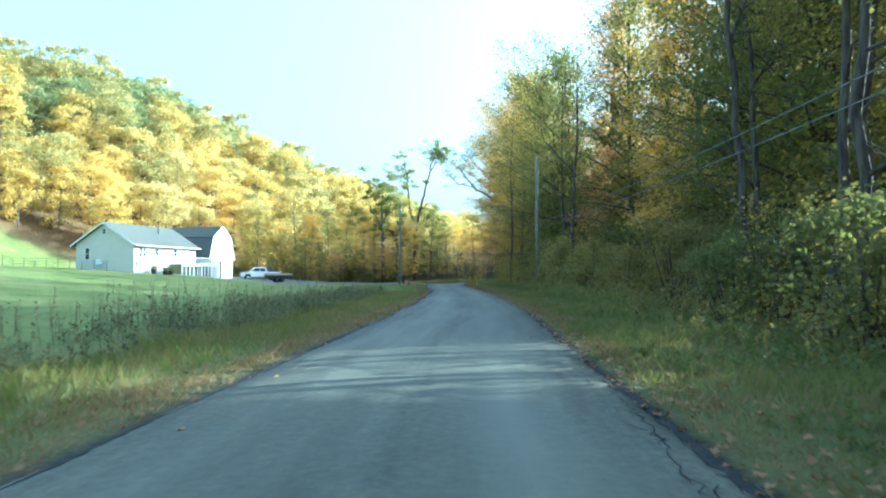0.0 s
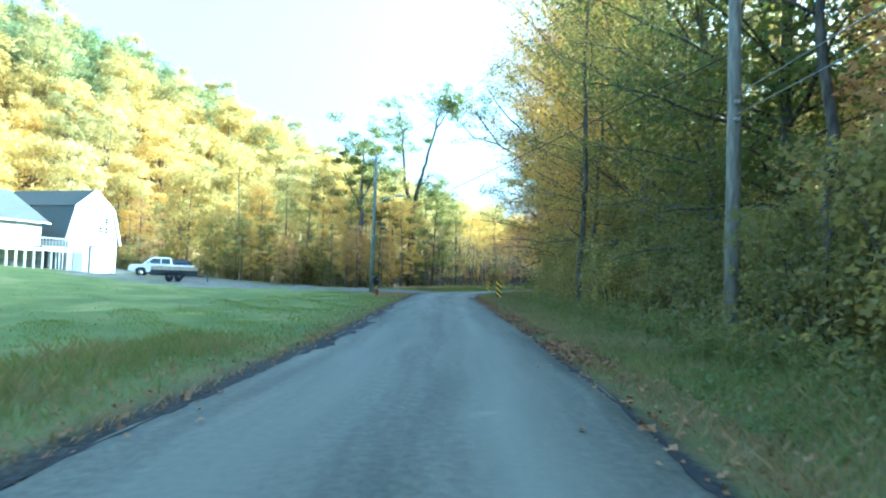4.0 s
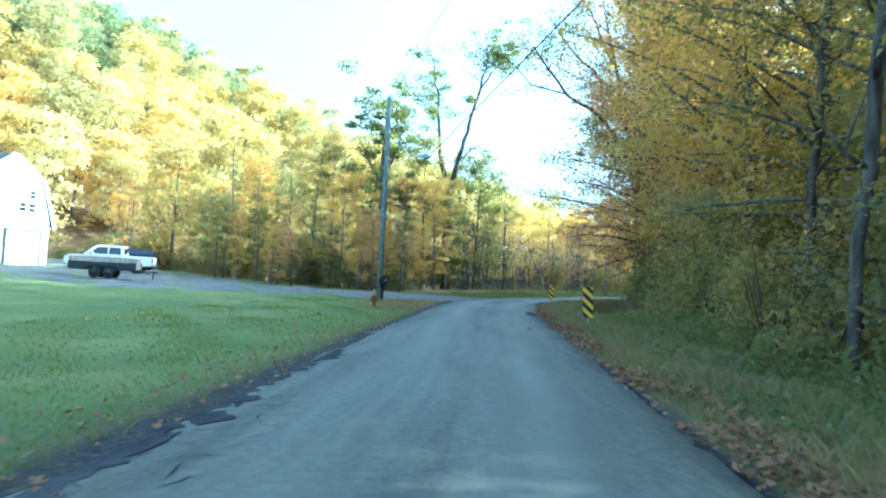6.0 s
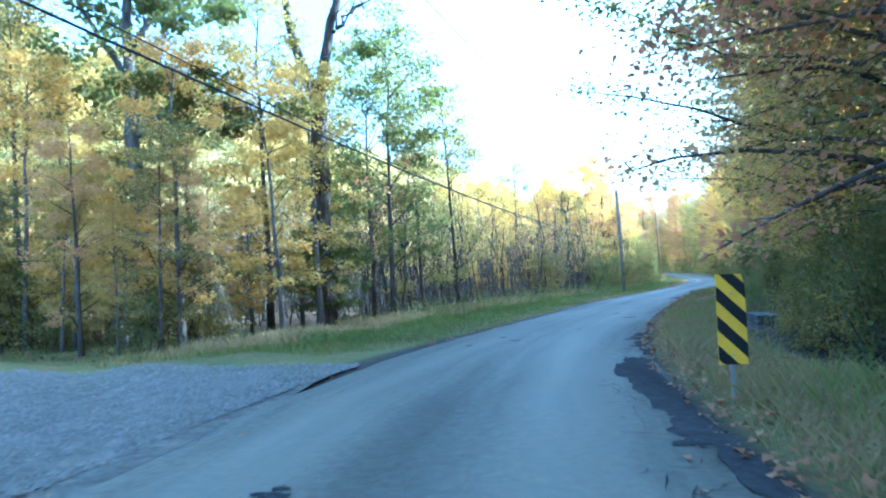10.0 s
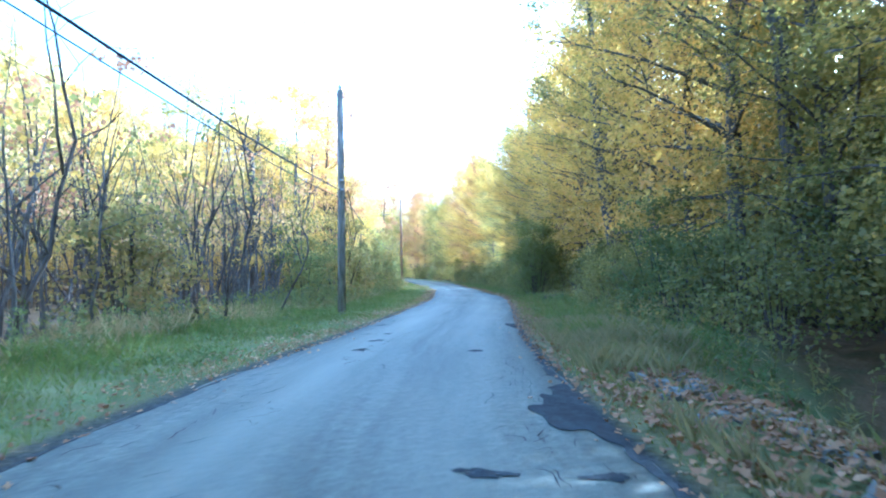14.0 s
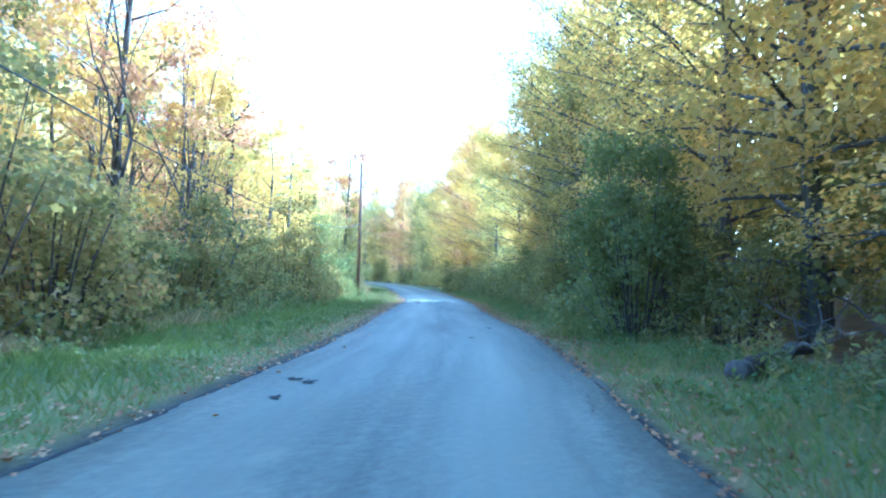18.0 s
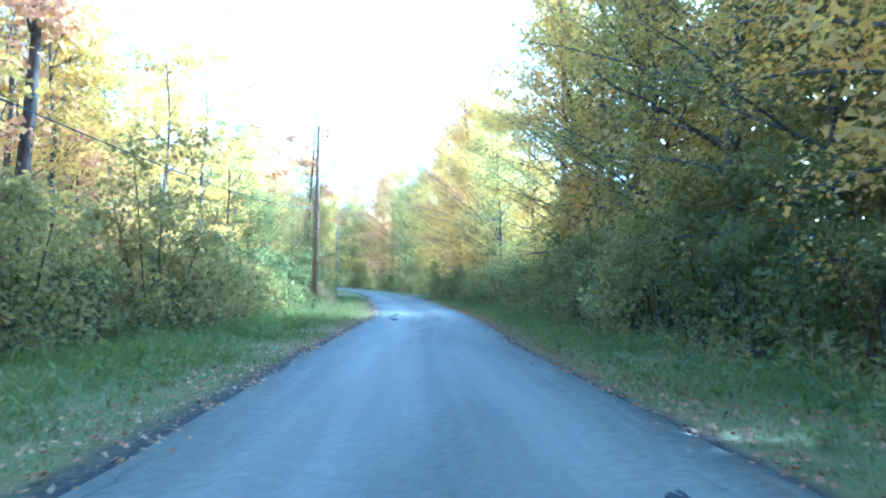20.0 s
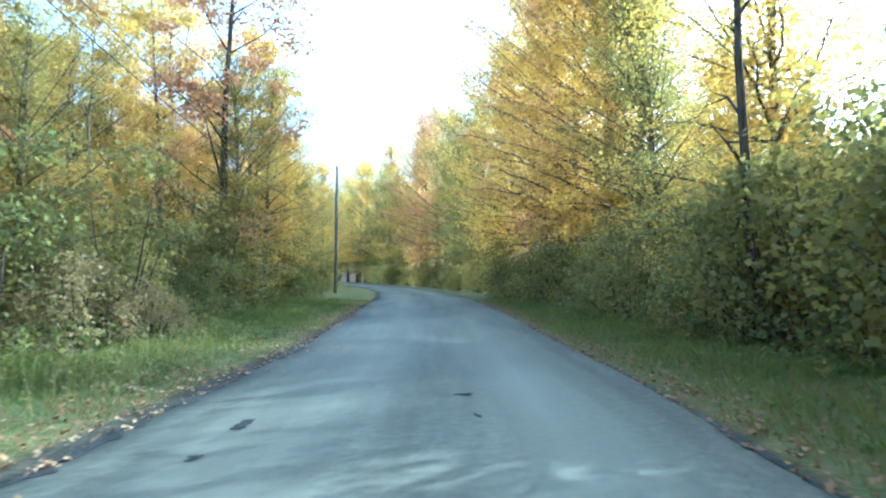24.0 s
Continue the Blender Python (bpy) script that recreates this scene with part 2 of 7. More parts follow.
M_ROAD = asphalt_mat("asphalt", (0.071, 0.070, 0.053), (0.125, 0.123, 0.093), True, 0.2, 0.6, 0.85, "UV")
M_PATCH = asphalt_mat("asphalt_patch", (0.022, 0.022, 0.023), (0.046, 0.046, 0.047), False, 0.08, 0.85, 0.98)
M_BROKEN = asphalt_mat("broken_asphalt", (0.022, 0.022, 0.022), (0.055, 0.054, 0.052), False, 0.12, 0.8, 0.95)
M_GRAVEL = asphalt_mat("gravel", (0.105, 0.10, 0.082), (0.17, 0.163, 0.135), False, 0.1, 0.85, 0.98)


# ---- mesh helpers ----
def mesh_object(name, verts, faces, material, parent=None, label="", smooth=False):
    me = bpy.data.meshes.new(name)
    me.from_pydata(verts, [], faces)
    me.materials.append(material)
    if smooth:
        me.shade_smooth()
    ob = new(name, me)
    if parent:
        ob.parent = parent
    if label:
        ob["label"] = label
    return ob


def array_mesh(name, co, loops, size, material):
    """A mesh of equal faces from arrays: co (n, 3), loops flat, size corners each."""
    me = bpy.data.meshes.new(name)
    me.vertices.add(len(co))
    me.vertices.foreach_set("co", np.ascontiguousarray(co, dtype=np.float32).ravel())
    nf = len(loops) // size
    me.loops.add(len(loops))
    me.loops.foreach_set("vertex_index", np.ascontiguousarray(loops, dtype=np.int32))
    me.polygons.add(nf)
    me.polygons.foreach_set("loop_start", np.arange(0, nf * size, size, dtype=np.int32))
    me.polygons.foreach_set("loop_total", np.full(nf, size, dtype=np.int32))
    me.update(calc_edges=True)
    me.materials.append(material)
    return me


def part(name, bm, material, parent=None, label="", smooth=False):
    me = bpy.data.meshes.new(name)
    bm.normal_update()
    bm.to_mesh(me)
    bm.free()
    me.materials.append(material)
    if smooth:
        me.shade_smooth()
    ob = new(name, me)
    if parent:
        ob.parent = parent
    if label:
        ob["label"] = label
    return ob


def empty(name, m=None):
    ob = new(name)
    if m is not None:
        ob.matrix_world = m
    return ob


def add_box(bm, x0, x1, y0, y1, z0, z1, bevel=0.0):
    r = bmesh.ops.create_cube(bm, size=1.0)
    vs = r["verts"]
    for v in vs:
        v.co = Vector((x0 + (v.co.x + 0.5) * (x1 - x0), y0 + (v.co.y + 0.5) * (y1 - y0), z0 + (v.co.z + 0.5) * (z1 - z0)))
    if bevel:
        es = {e for v in vs for e in v.link_edges}
        bmesh.ops.bevel(bm, geom=list(es), offset=bevel, segments=2, affect="EDGES")


def box(name, dims, material, parent=None, label="", bevel=0.0):
    bm = bmesh.new()
    add_box(bm, *dims, bevel)
    return part(name, bm, material, parent, label)


def tube_arrays(points, radii, sides=6, caps=True):
    """Vertices and faces of a tapered tube along points."""
    pts = [Vector(p) for p in points]
    vs, fs = [], []
    up = Vector((0.31, 0.17, 0.93))
    for k, p in enumerate(pts):
        a = pts[max(k - 1, 0)]
        c = pts[min(k + 1, len(pts) - 1)]
        t = (c - a).normalized()
        u = t.cross(up if abs(t.dot(up)) < 0.9 else Vector((1, 0, 0))).normalized()
        w = t.cross(u)
        for s in range(sides):
            g = 2 * math.pi * s / sides
            vs.append(p + (u * math.cos(g) + w * math.sin(g)) * radii[k])
    for k in range(len(pts) - 1):
        for s in range(sides):
            a, b2 = k * sides + s, k * sides + (s + 1) % sides
            fs.append((a, b2, b2 + sides, a + sides))
    if caps:
        fs.append(tuple(range(sides))[::-1])
        fs.append(tuple((len(pts) - 1) * sides + s for s in range(sides)))
    return vs, fs


def tubes(name, runs, material, parent=None, label="", sides=6, smooth=True):
    vs, fs = [], []
    for points, radii in runs:
        v, f = tube_arrays(points, radii, sides)
        o = len(vs)
        vs += v
        fs += [tuple(i + o for i in q) for q in f]
    return mesh_object(name, vs, fs, material, parent, label, smooth)


def lathe(name, profile, material, parent=None, label="", sides=20, m=None):
    """Profile of (radius, height) turned about z."""
    vs, fs = [], []
    for r, z in profile:
        for s in range(sides):
            g = 2 * math.pi * s / sides
            vs.append(Vector((r * math.cos(g), r * math.sin(g), z)))
    for k in range(len(profile) - 1):
        for s in range(sides):
            a, b2 = k * sides + s, k * sides + (s + 1) % sides
            fs.append((a, b2, b2 + sides, a + sides))
    fs.append(tuple(range(sides))[::-1])
    fs.append(tuple((len(profile) - 1) * sides + s for s in range(sides)))
    if m is not None:
        vs = [m @ v for v in vs]
    return mesh_object(name, vs, fs, material, parent, label, True)


# ---- the plan: road, creek, hills ----
# y, left edge x, right edge x
ROAD = [(-60, -5.6, -0.9), (-20, -3.7, 1.0), (4, -2.7, 1.95), (10, -2.4, 2.2), (21, -1.6, 3.0), (38, -1.0, 3.45), (46, -0.95, 3.45), (60, -1.45, 3.05),
        (70, -1.85, 2.75), (80, -2.0, 2.6), (88, -2.0, 3.0), (93, -1.2, 3.75), (97, -0.4, 4.55), (104, 2.25, 6.9), (108, 3.75, 8.45), (112, 5.2, 10.0), (118, 7.2, 12.3),
        (122, 9.0, 13.9), (128, 12.0, 16.7), (135, 15.2, 20.2), (144, 19.4, 24.6), (154, 23.7, 29.1), (165, 27.75, 32.8), (170, 29.6, 34.9), (178, 32.6, 38.2),
        (186, 35.75, 41.1), (195, 38.3, 44.5), (204, 40.8, 47.2), (216, 43.9, 50.8), (230, 47.6, 54.0), (245, 50.6, 56.4), (262, 52.6, 58.0), (285, 53.0, 58.0),
        (320, 48.0, 53.0), (400, 30.0, 35.0), (700, -60.0, -55.0)]
RY = np.array([r[0] for r in ROAD], float)


def smooth_curve(y, col):
    """Road edge at y: smoothed by averaging a linear run."""
    v = np.array([r[col] for r in ROAD], float)
    y = np.asarray(y, float)
    return sum(np.interp(y + k, RY, v) for k in (-4, -2, 0, 2, 4)) / 5


def edge_l(y):
    return smooth_curve(y, 1)


def edge_r(y):
    return smooth_curve(y, 2)


def step(a, b, x):
    t = np.clip((np.asarray(x, float) - a) / (b - a), 0, 1)
    return t * t * (3 - 2 * t)


def road_z(y):
    """The road climbs gently past the last bend."""
    return 0.022 * np.clip(np.asarray(y, float) - 200, 0, 400)


def hill(x, y):
    q = -(x + 58) * 0.81 + (y - 105) * 0.585
    p = (x + 58) * 0.585 + (y - 105) * 0.81
    h = 0.60 * np.clip(q, 0, 75) + 0.25 * np.clip(q - 75, 0, 60)
    fade = 1 - 0.85 * step(30, 190, p)
    return h * fade


def creek(x, y, dr):
    """How far the ground drops into the creek bed at dr metres right of the road."""
    along = step(76, 84, y) * (1 - step(117, 123, y))
    return -1.5 * along * step(1.7, 2.9, dr) * (1 - step(5.6, 7.8, dr))


def ground_z(x, y):
    x, y = np.asarray(x, float), np.asarray(y, float)
    dl, dr = edge_l(y) - x, x - edge_r(y)
    z = road_z(y)
    z = z + 2.1 * step(12, 46, dl) * (1 - 0.3 * step(78, 95, y)) * (1 - step(100, 116, y)) + 6.0 * step(45, 90, dl) * (1 - step(60, 130, y))
    z = z + hill(x, y) * step(6, 22, dl)
    z = z + np.clip(0.10 * (dr - 8), 0, 1.5) + np.clip(0.12 * (dr - 14), 0, 9)
    z = z + creek(x, y, dr)
    off = np.maximum(dl, dr)
    bumps = 0.10 * np.sin(x * 0.9 + 1.3 * np.sin(y * 0.31)) * np.sin(y * 0.73 + x * 0.2) + 0.05 * np.sin(x * 2.3 + y * 1.7)
    z = z + bumps * step(0.3, 4, off) - 0.03 * (off < 0)
    return z


def gz(x, y):
    return float(ground_z(x, y))


# ---- ground ----
def build_ground():
    ys = np.concatenate([np.arange(-120, -10, 8.0), np.arange(-10, 215, 1.0), np.arange(215, 300, 3.0), np.arange(300, 700, 14.0), [760, 900, 1200, 1800, 3000]])
    left = np.concatenate([[-3000, -1600, -900, -600, -450], np.arange(-360, -120, 12.0), np.arange(-120, -40, 4.0), np.arange(-40, -12, 2.0), np.arange(-12, -2.0, 0.6)])
    right = -left[::-1]
    cols = np.concatenate([left, [-1.2, -0.8, -0.5, -0.25, 0.0], [0.25, 0.5, 0.75], [1.0, 1.25, 1.5, 1.8, 2.2], right])
    vs = []
    for y in ys:
        a, c = float(edge_l(min(y, 690))), float(edge_r(min(y, 690)))
        for k, d in enumerate(cols):
            n0 = len(left)
            if k < n0 + 5:
                x = a + d
            elif k < n0 + 8:
                x = a + (c - a) * d
            elif k < n0 + 13:
                x = c + d - 1.0
            else:
                x = c + d
            vs.append((x, y, 0.0))
    vs = np.array(vs)
    vs[:, 2] = ground_z(vs[:, 0], np.minimum(vs[:, 1], 690))
    nc = len(cols)
    i = np.arange(len(ys) - 1)[:, None] * nc + np.arange(nc - 1)[None, :]
    loops = np.stack([i, i + 1, i + nc + 1, i + nc], -1).reshape(-1)
    me = array_mesh("ground", vs, loops, 4, M_GROUND)
    me.shade_smooth()
    x, y = vs[:, 0], vs[:, 1]
    dl, dr = edge_l(y) - x, x - edge_r(y)
    w = step(3.0, 6.0, dr)
    w = np.maximum(w, step(104, 112, y + 0.25 * x) * step(4.5, 7.0, dl))
    edge = 22 * (1 - step(-30, 5, (x + 58) * 0.585 + (y - 105) * 0.81))
    w = np.maximum(w, step(-4, 6, -(x + 58) * 0.81 + (y - 105) * 0.585 - edge) * (dl > 5))
    near = np.maximum(dl, dr)
    w = np.maximum(w, 0.55 * (1 - step(0.3, 1.1, near)))
    w = np.maximum(w, 0.42 * (1 - step(4.5, 6.0, dr)) * (dr > 0))
    w = np.maximum(w, 0.35 * (1 - step(4.0, 6.5, dl)) * (dl > 0) * (1 - step(38, 46, y) * (1 - step(98, 102, y))))
    w = np.maximum(w, 0.6 * step(76, 80, y) * (1 - step(86, 89, y)) * (1 - step(1.6, 3.6, dl)) * (dl > 0))
    w = np.maximum(w, 0.5 * step(95, 97, y + 0.27 * (x + 2)) * (1 - step(106, 110, y + 0.27 * (x + 2))) * (dl > 1))
    w = np.maximum(w, 0.9 * step(0.4, 1.2, -creek(x, y, dr)))
    wide = np.where(dl > dr, np.interp(y, [-10, 25, 40, 74, 82, 90, 98, 110, 140, 200], [0.35, 0.4, 0.7, 0.75, 1.35, 1.5, 1.1, 0.6, 0.45, 0.6]), np.interp(y, [-10, 40, 90, 130, 150], [0.22, 0.24, 0.32, 0.34, 0.25]))
    rim = 1 - step(0.25 * wide, wide, near)
    ar = me.attributes.new("rim", "FLOAT", "POINT")
    ar.data.foreach_set("value", rim.astype(np.float32))
    at = me.attributes.new("woods", "FLOAT", "POINT")
    at.data.foreach_set("value", w.astype(np.float32))
    return tagged(new("ground", me), "rolling green lawn, leaf-strewn woodland floor and grassy verge", "ground", kind="structure")


build_ground()


def build_road():
    ys = np.concatenate([np.arange(-40, 240, 0.5), np.arange(240, 330, 3.0)])
    rng = np.random.RandomState(5)
    fr = np.array([0, 0.012, 0.10, 0.2, 0.3, 0.4, 0.5, 0.6, 0.7, 0.8, 0.9, 0.988, 1.0])
    worn = np.array([0, 0, 0.1, 0.55, 0.8, 0.4, 0.08, 0.4, 0.8, 0.5, 0.08, 0, 0])
    jl = np.convolve(rng.randn(len(ys) + 6), np.ones(3) / 3, "same")[:len(ys)] * 0.09
    jr = np.convolve(rng.randn(len(ys) + 6), np.ones(3) / 3, "same")[:len(ys)] * 0.09
    vs, wv = [], []
    for k, y in enumerate(ys):
        a, c = float(edge_l(y)) + jl[k], float(edge_r(y)) + jr[k]
        z = float(road_z(y))
        for j, f in enumerate(fr):
            crown = 0.05 * (1 - (2 * f - 1) ** 2)
            vs.append((a + (c - a) * f, y, z + (0.02 + crown if 0 < j < len(fr) - 1 else -0.06)))
            wv.append(worn[j] * (0.62 + 0.25 * math.sin(y * 0.13 + j) + 0.13 * math.sin(y * 0.57 + 2.1 * j)))
    nc = len(fr)
    i = np.arange(len(ys) - 1)[:, None] * nc + np.arange(nc - 1)[None, :]
    loops = np.stack([i, i + 1, i + nc + 1, i + nc], -1).reshape(-1)
    me = array_mesh("road", np.array(vs), loops, 4, M_ROAD)
    me.shade_smooth()
    across = np.array([(j - 6) * 0.42 for _ in ys for j in range(nc)])
    along = np.repeat(np.cumsum(np.hypot(np.gradient(ys), np.gradient(edge_l(ys)))), nc)
    layer = me.uv_layers.new(name="along_road")
    layer.data.foreach_set("uv", np.stack([across[loops], along[loops]], 1).astype(np.float32).ravel())
    at = me.attributes.new("worn", "FLOAT", "POINT")
    at.data.foreach_set("value", np.array(wv, np.float32))
    return tagged(new("road", me), "narrow grey asphalt country road with worn wheel tracks and ragged edges", "road", kind="structure")


build_road()


def road_top(x, y):
    a, c = float(edge_l(y)), float(edge_r(y))
    f = (x - a) / (c - a)
    return float(road_z(y)) + 0.02 + max(0.0, 0.05 * (1 - (2 * f - 1) ** 2))


# gravel driveway from the road to the parked truck
def build_drive():
    near = [(-1.6, 88.0), (-6, 87.2), (-13.7, 85.6), (-19, 80.5), (-26, 79.5), (-33, 85.0), (-42, 97.5)]
    far = [(-0.85, 95.7), (-5, 97.1), (-11, 98.2), (-18, 101.0), (-27, 104.0), (-36, 106.5), (-44, 108)]
    n, cols = 60, 10
    vs = []
    rng = np.random.RandomState(3)
    for k in range(n + 1):
        u = k / n * (len(near) - 1)
        i = min(int(u), len(near) - 2)
        g = u - i
        a = np.array(near[i]) * (1 - g) + np.array(near[i + 1]) * g
        c = np.array(far[i]) * (1 - g) + np.array(far[i + 1]) * g
        for j in range(cols + 1):
            f = j / cols
            if j in (0, cols):
                f += rng.randn() * 0.02
            p = a * (1 - f) + c * f
            edge = -0.05 if j in (0, cols) else 0.05
            vs.append((p[0], p[1], gz(*p) + edge + rng.rand() * 0.012))
    i = np.arange(n)[:, None] * (cols + 1) + np.arange(cols)[None, :]
    loops = np.stack([i, i + 1, i + cols + 2, i + cols + 1], -1).reshape(-1)
    me = array_mesh("driveway", np.array(vs), loops, 4, M_GRAVEL)
    me.shade_smooth()
    return tagged(new("driveway", me), "pale gravel driveway joining the asphalt road", "driveway", kind="structure")


build_drive()


# ---- trees ----
def leaf_arrays(rng, centres, radii, count, size, flat=0.45, corners=4):
    """Kite-shaped leaves scattered in clumps. Returns vertices and flat loops."""
    n = len(centres) * count
    c = np.repeat(centres, count, 0)
    r = np.repeat(radii, count)
    d = rng.randn(n, 3)
    d /= np.linalg.norm(d, axis=1)[:, None]
    p = c + d * (r * rng.rand(n) ** 0.45)[:, None] * np.array([1, 1, flat])
    nrm = d * 0.5 + rng.randn(n, 3) * 0.7 + np.array([0, 0, 0.55])
    nrm /= np.linalg.norm(nrm, axis=1)[:, None]
    t = np.cross(nrm, rng.randn(n, 3))
    t /= np.linalg.norm(t, axis=1)[:, None]
    s = np.cross(nrm, t)
    ln = size * (0.6 + 0.8 * rng.rand(n))[:, None]
    wd = ln * (0.38 + 0.16 * rng.rand(n))[:, None]
    if corners == 4:
        co = np.stack([p, p + t * ln * 0.45 + s * wd + nrm * ln * 0.10, p + t * ln - nrm * ln * 0.12, p + t * ln * 0.45 - s * wd + nrm * ln * 0.10], 1)
    else:
        co = np.stack([p, p + t * ln + s * wd, p + t * ln * 0.8 - s * wd * 1.3], 1)
    return co.reshape(-1, 3), np.arange(n * corners)


def make_tree(kind, seed, height, base, spread, trunk_r, clumps, count, size, leaves, bark, label, corners=4, fork=0.0, clump_r=1.15, bare=0.0, lean=0.0, low=0.6, inner=0, dome=True):
    """A tree: tapered trunk with limbs, and a crown of leaf clumps at the limbs' ends."""
    rng = np.random.RandomState(seed)
    root = empty(kind)
    tagged(root, label, "tree")
    runs = []
    k = 9
    sway = np.cumsum(rng.randn(k, 2) * 0.16, 0)
    axis = []
    for i in range(k):
        f = i / (k - 1)
        axis.append((sway[i][0] * f + lean * f * f * height * 0.2, sway[i][1] * f, f * height * 0.93 - 0.35 * (i == 0)))
    rad = [trunk_r * (1.35 if i == 0 else (1 - 0.88 * i / (k - 1))) for i in range(k)]
    runs.append((axis, rad))
    ax = np.array(axis)

    def on_axis(z):
        return np.array([np.interp(z, ax[:, 2], ax[:, 0]), np.interp(z, ax[:, 2], ax[:, 1]), z])

    cs, rs = [], []
    for i in range(clumps):
        f = 0.91 * rng.rand() ** 0.8
        z = base + (height - base) * f
        prof = (math.sin(math.pi * min(0.98, (f * 0.78 + 0.20))) ** 0.7)
        if dome:
            prof = (1 - f ** 2.6) ** 0.5 * min(1.0, 0.6 + 1.3 * f)
        prof = max(prof, low * (1 - f))
        ang = rng.rand() * 2 * math.pi
        rr = spread * prof * (0.35 + 0.65 * math.sqrt(rng.rand()))
        c = on_axis(z) + np.array([math.cos(ang) * rr, math.sin(ang) * rr, 0])
        cs.append(c)
        rs.append(clump_r * (0.6 + 0.7 * rng.rand()))
        if i % 3 == 0 or fork:
            z0 = max(base * 0.6, z - rr * (0.5 + 0.5 * rng.rand()))
            s0 = on_axis(z0)
            tr = trunk_r * (1 - 0.85 * z0 / height) * 0.32 + 0.010
            mid = s0 * 0.5 + c * 0.5 + np.array([rng.randn() * 0.25, rng.randn() * 0.25, 0.25 + rng.randn() * 0.2])
            runs.append(([tuple(s0), tuple(mid), tuple(c)], [tr, tr * 0.6, 0.012]))
            for b2 in range(2):
                e2 = c + rng.randn(3) * np.array([0.8, 0.8, 0.6])
                runs.append(([tuple(mid * 0.5 + c * 0.5), tuple(e2)], [tr * 0.35, 0.008]))
    vs, fs = tube_arrays(*runs[0], 9)
    for points, radii in runs[1:]:
        v, f = tube_arrays(points, radii, 4)
        o = len(vs)
        vs += v
        fs += [tuple(i + o for i in q) for q in f]
    mesh_object("trunk", vs, fs, bark, root, "", True)
    cs, rs = np.array(cs), np.array(rs)
    if bare < 1:
        keep = rng.rand(len(cs)) >= bare
        co, loops = leaf_arrays(rng, cs[keep], rs[keep], count, size, corners=corners)
        crown = new("crown", array_mesh("crown", co, loops, corners, leaves))
        crown.parent = root
        if inner:
            f = rng.rand(inner)
            mid = np.stack([on_axis(base + 0.8 + (height - base - 2) * q) for q in f])
            mid[:, :2] += rng.randn(inner, 2) * spread * 0.30 * np.maximum(0.35, 1 - f)[:, None]
            co, loops = leaf_arrays(rng, mid, np.full(inner, 1.4), 120, 0.17, corners=3)
            core = new("inner_crown", array_mesh("inner_crown", co, loops, 3, leaves))
            core.parent = root
    return root


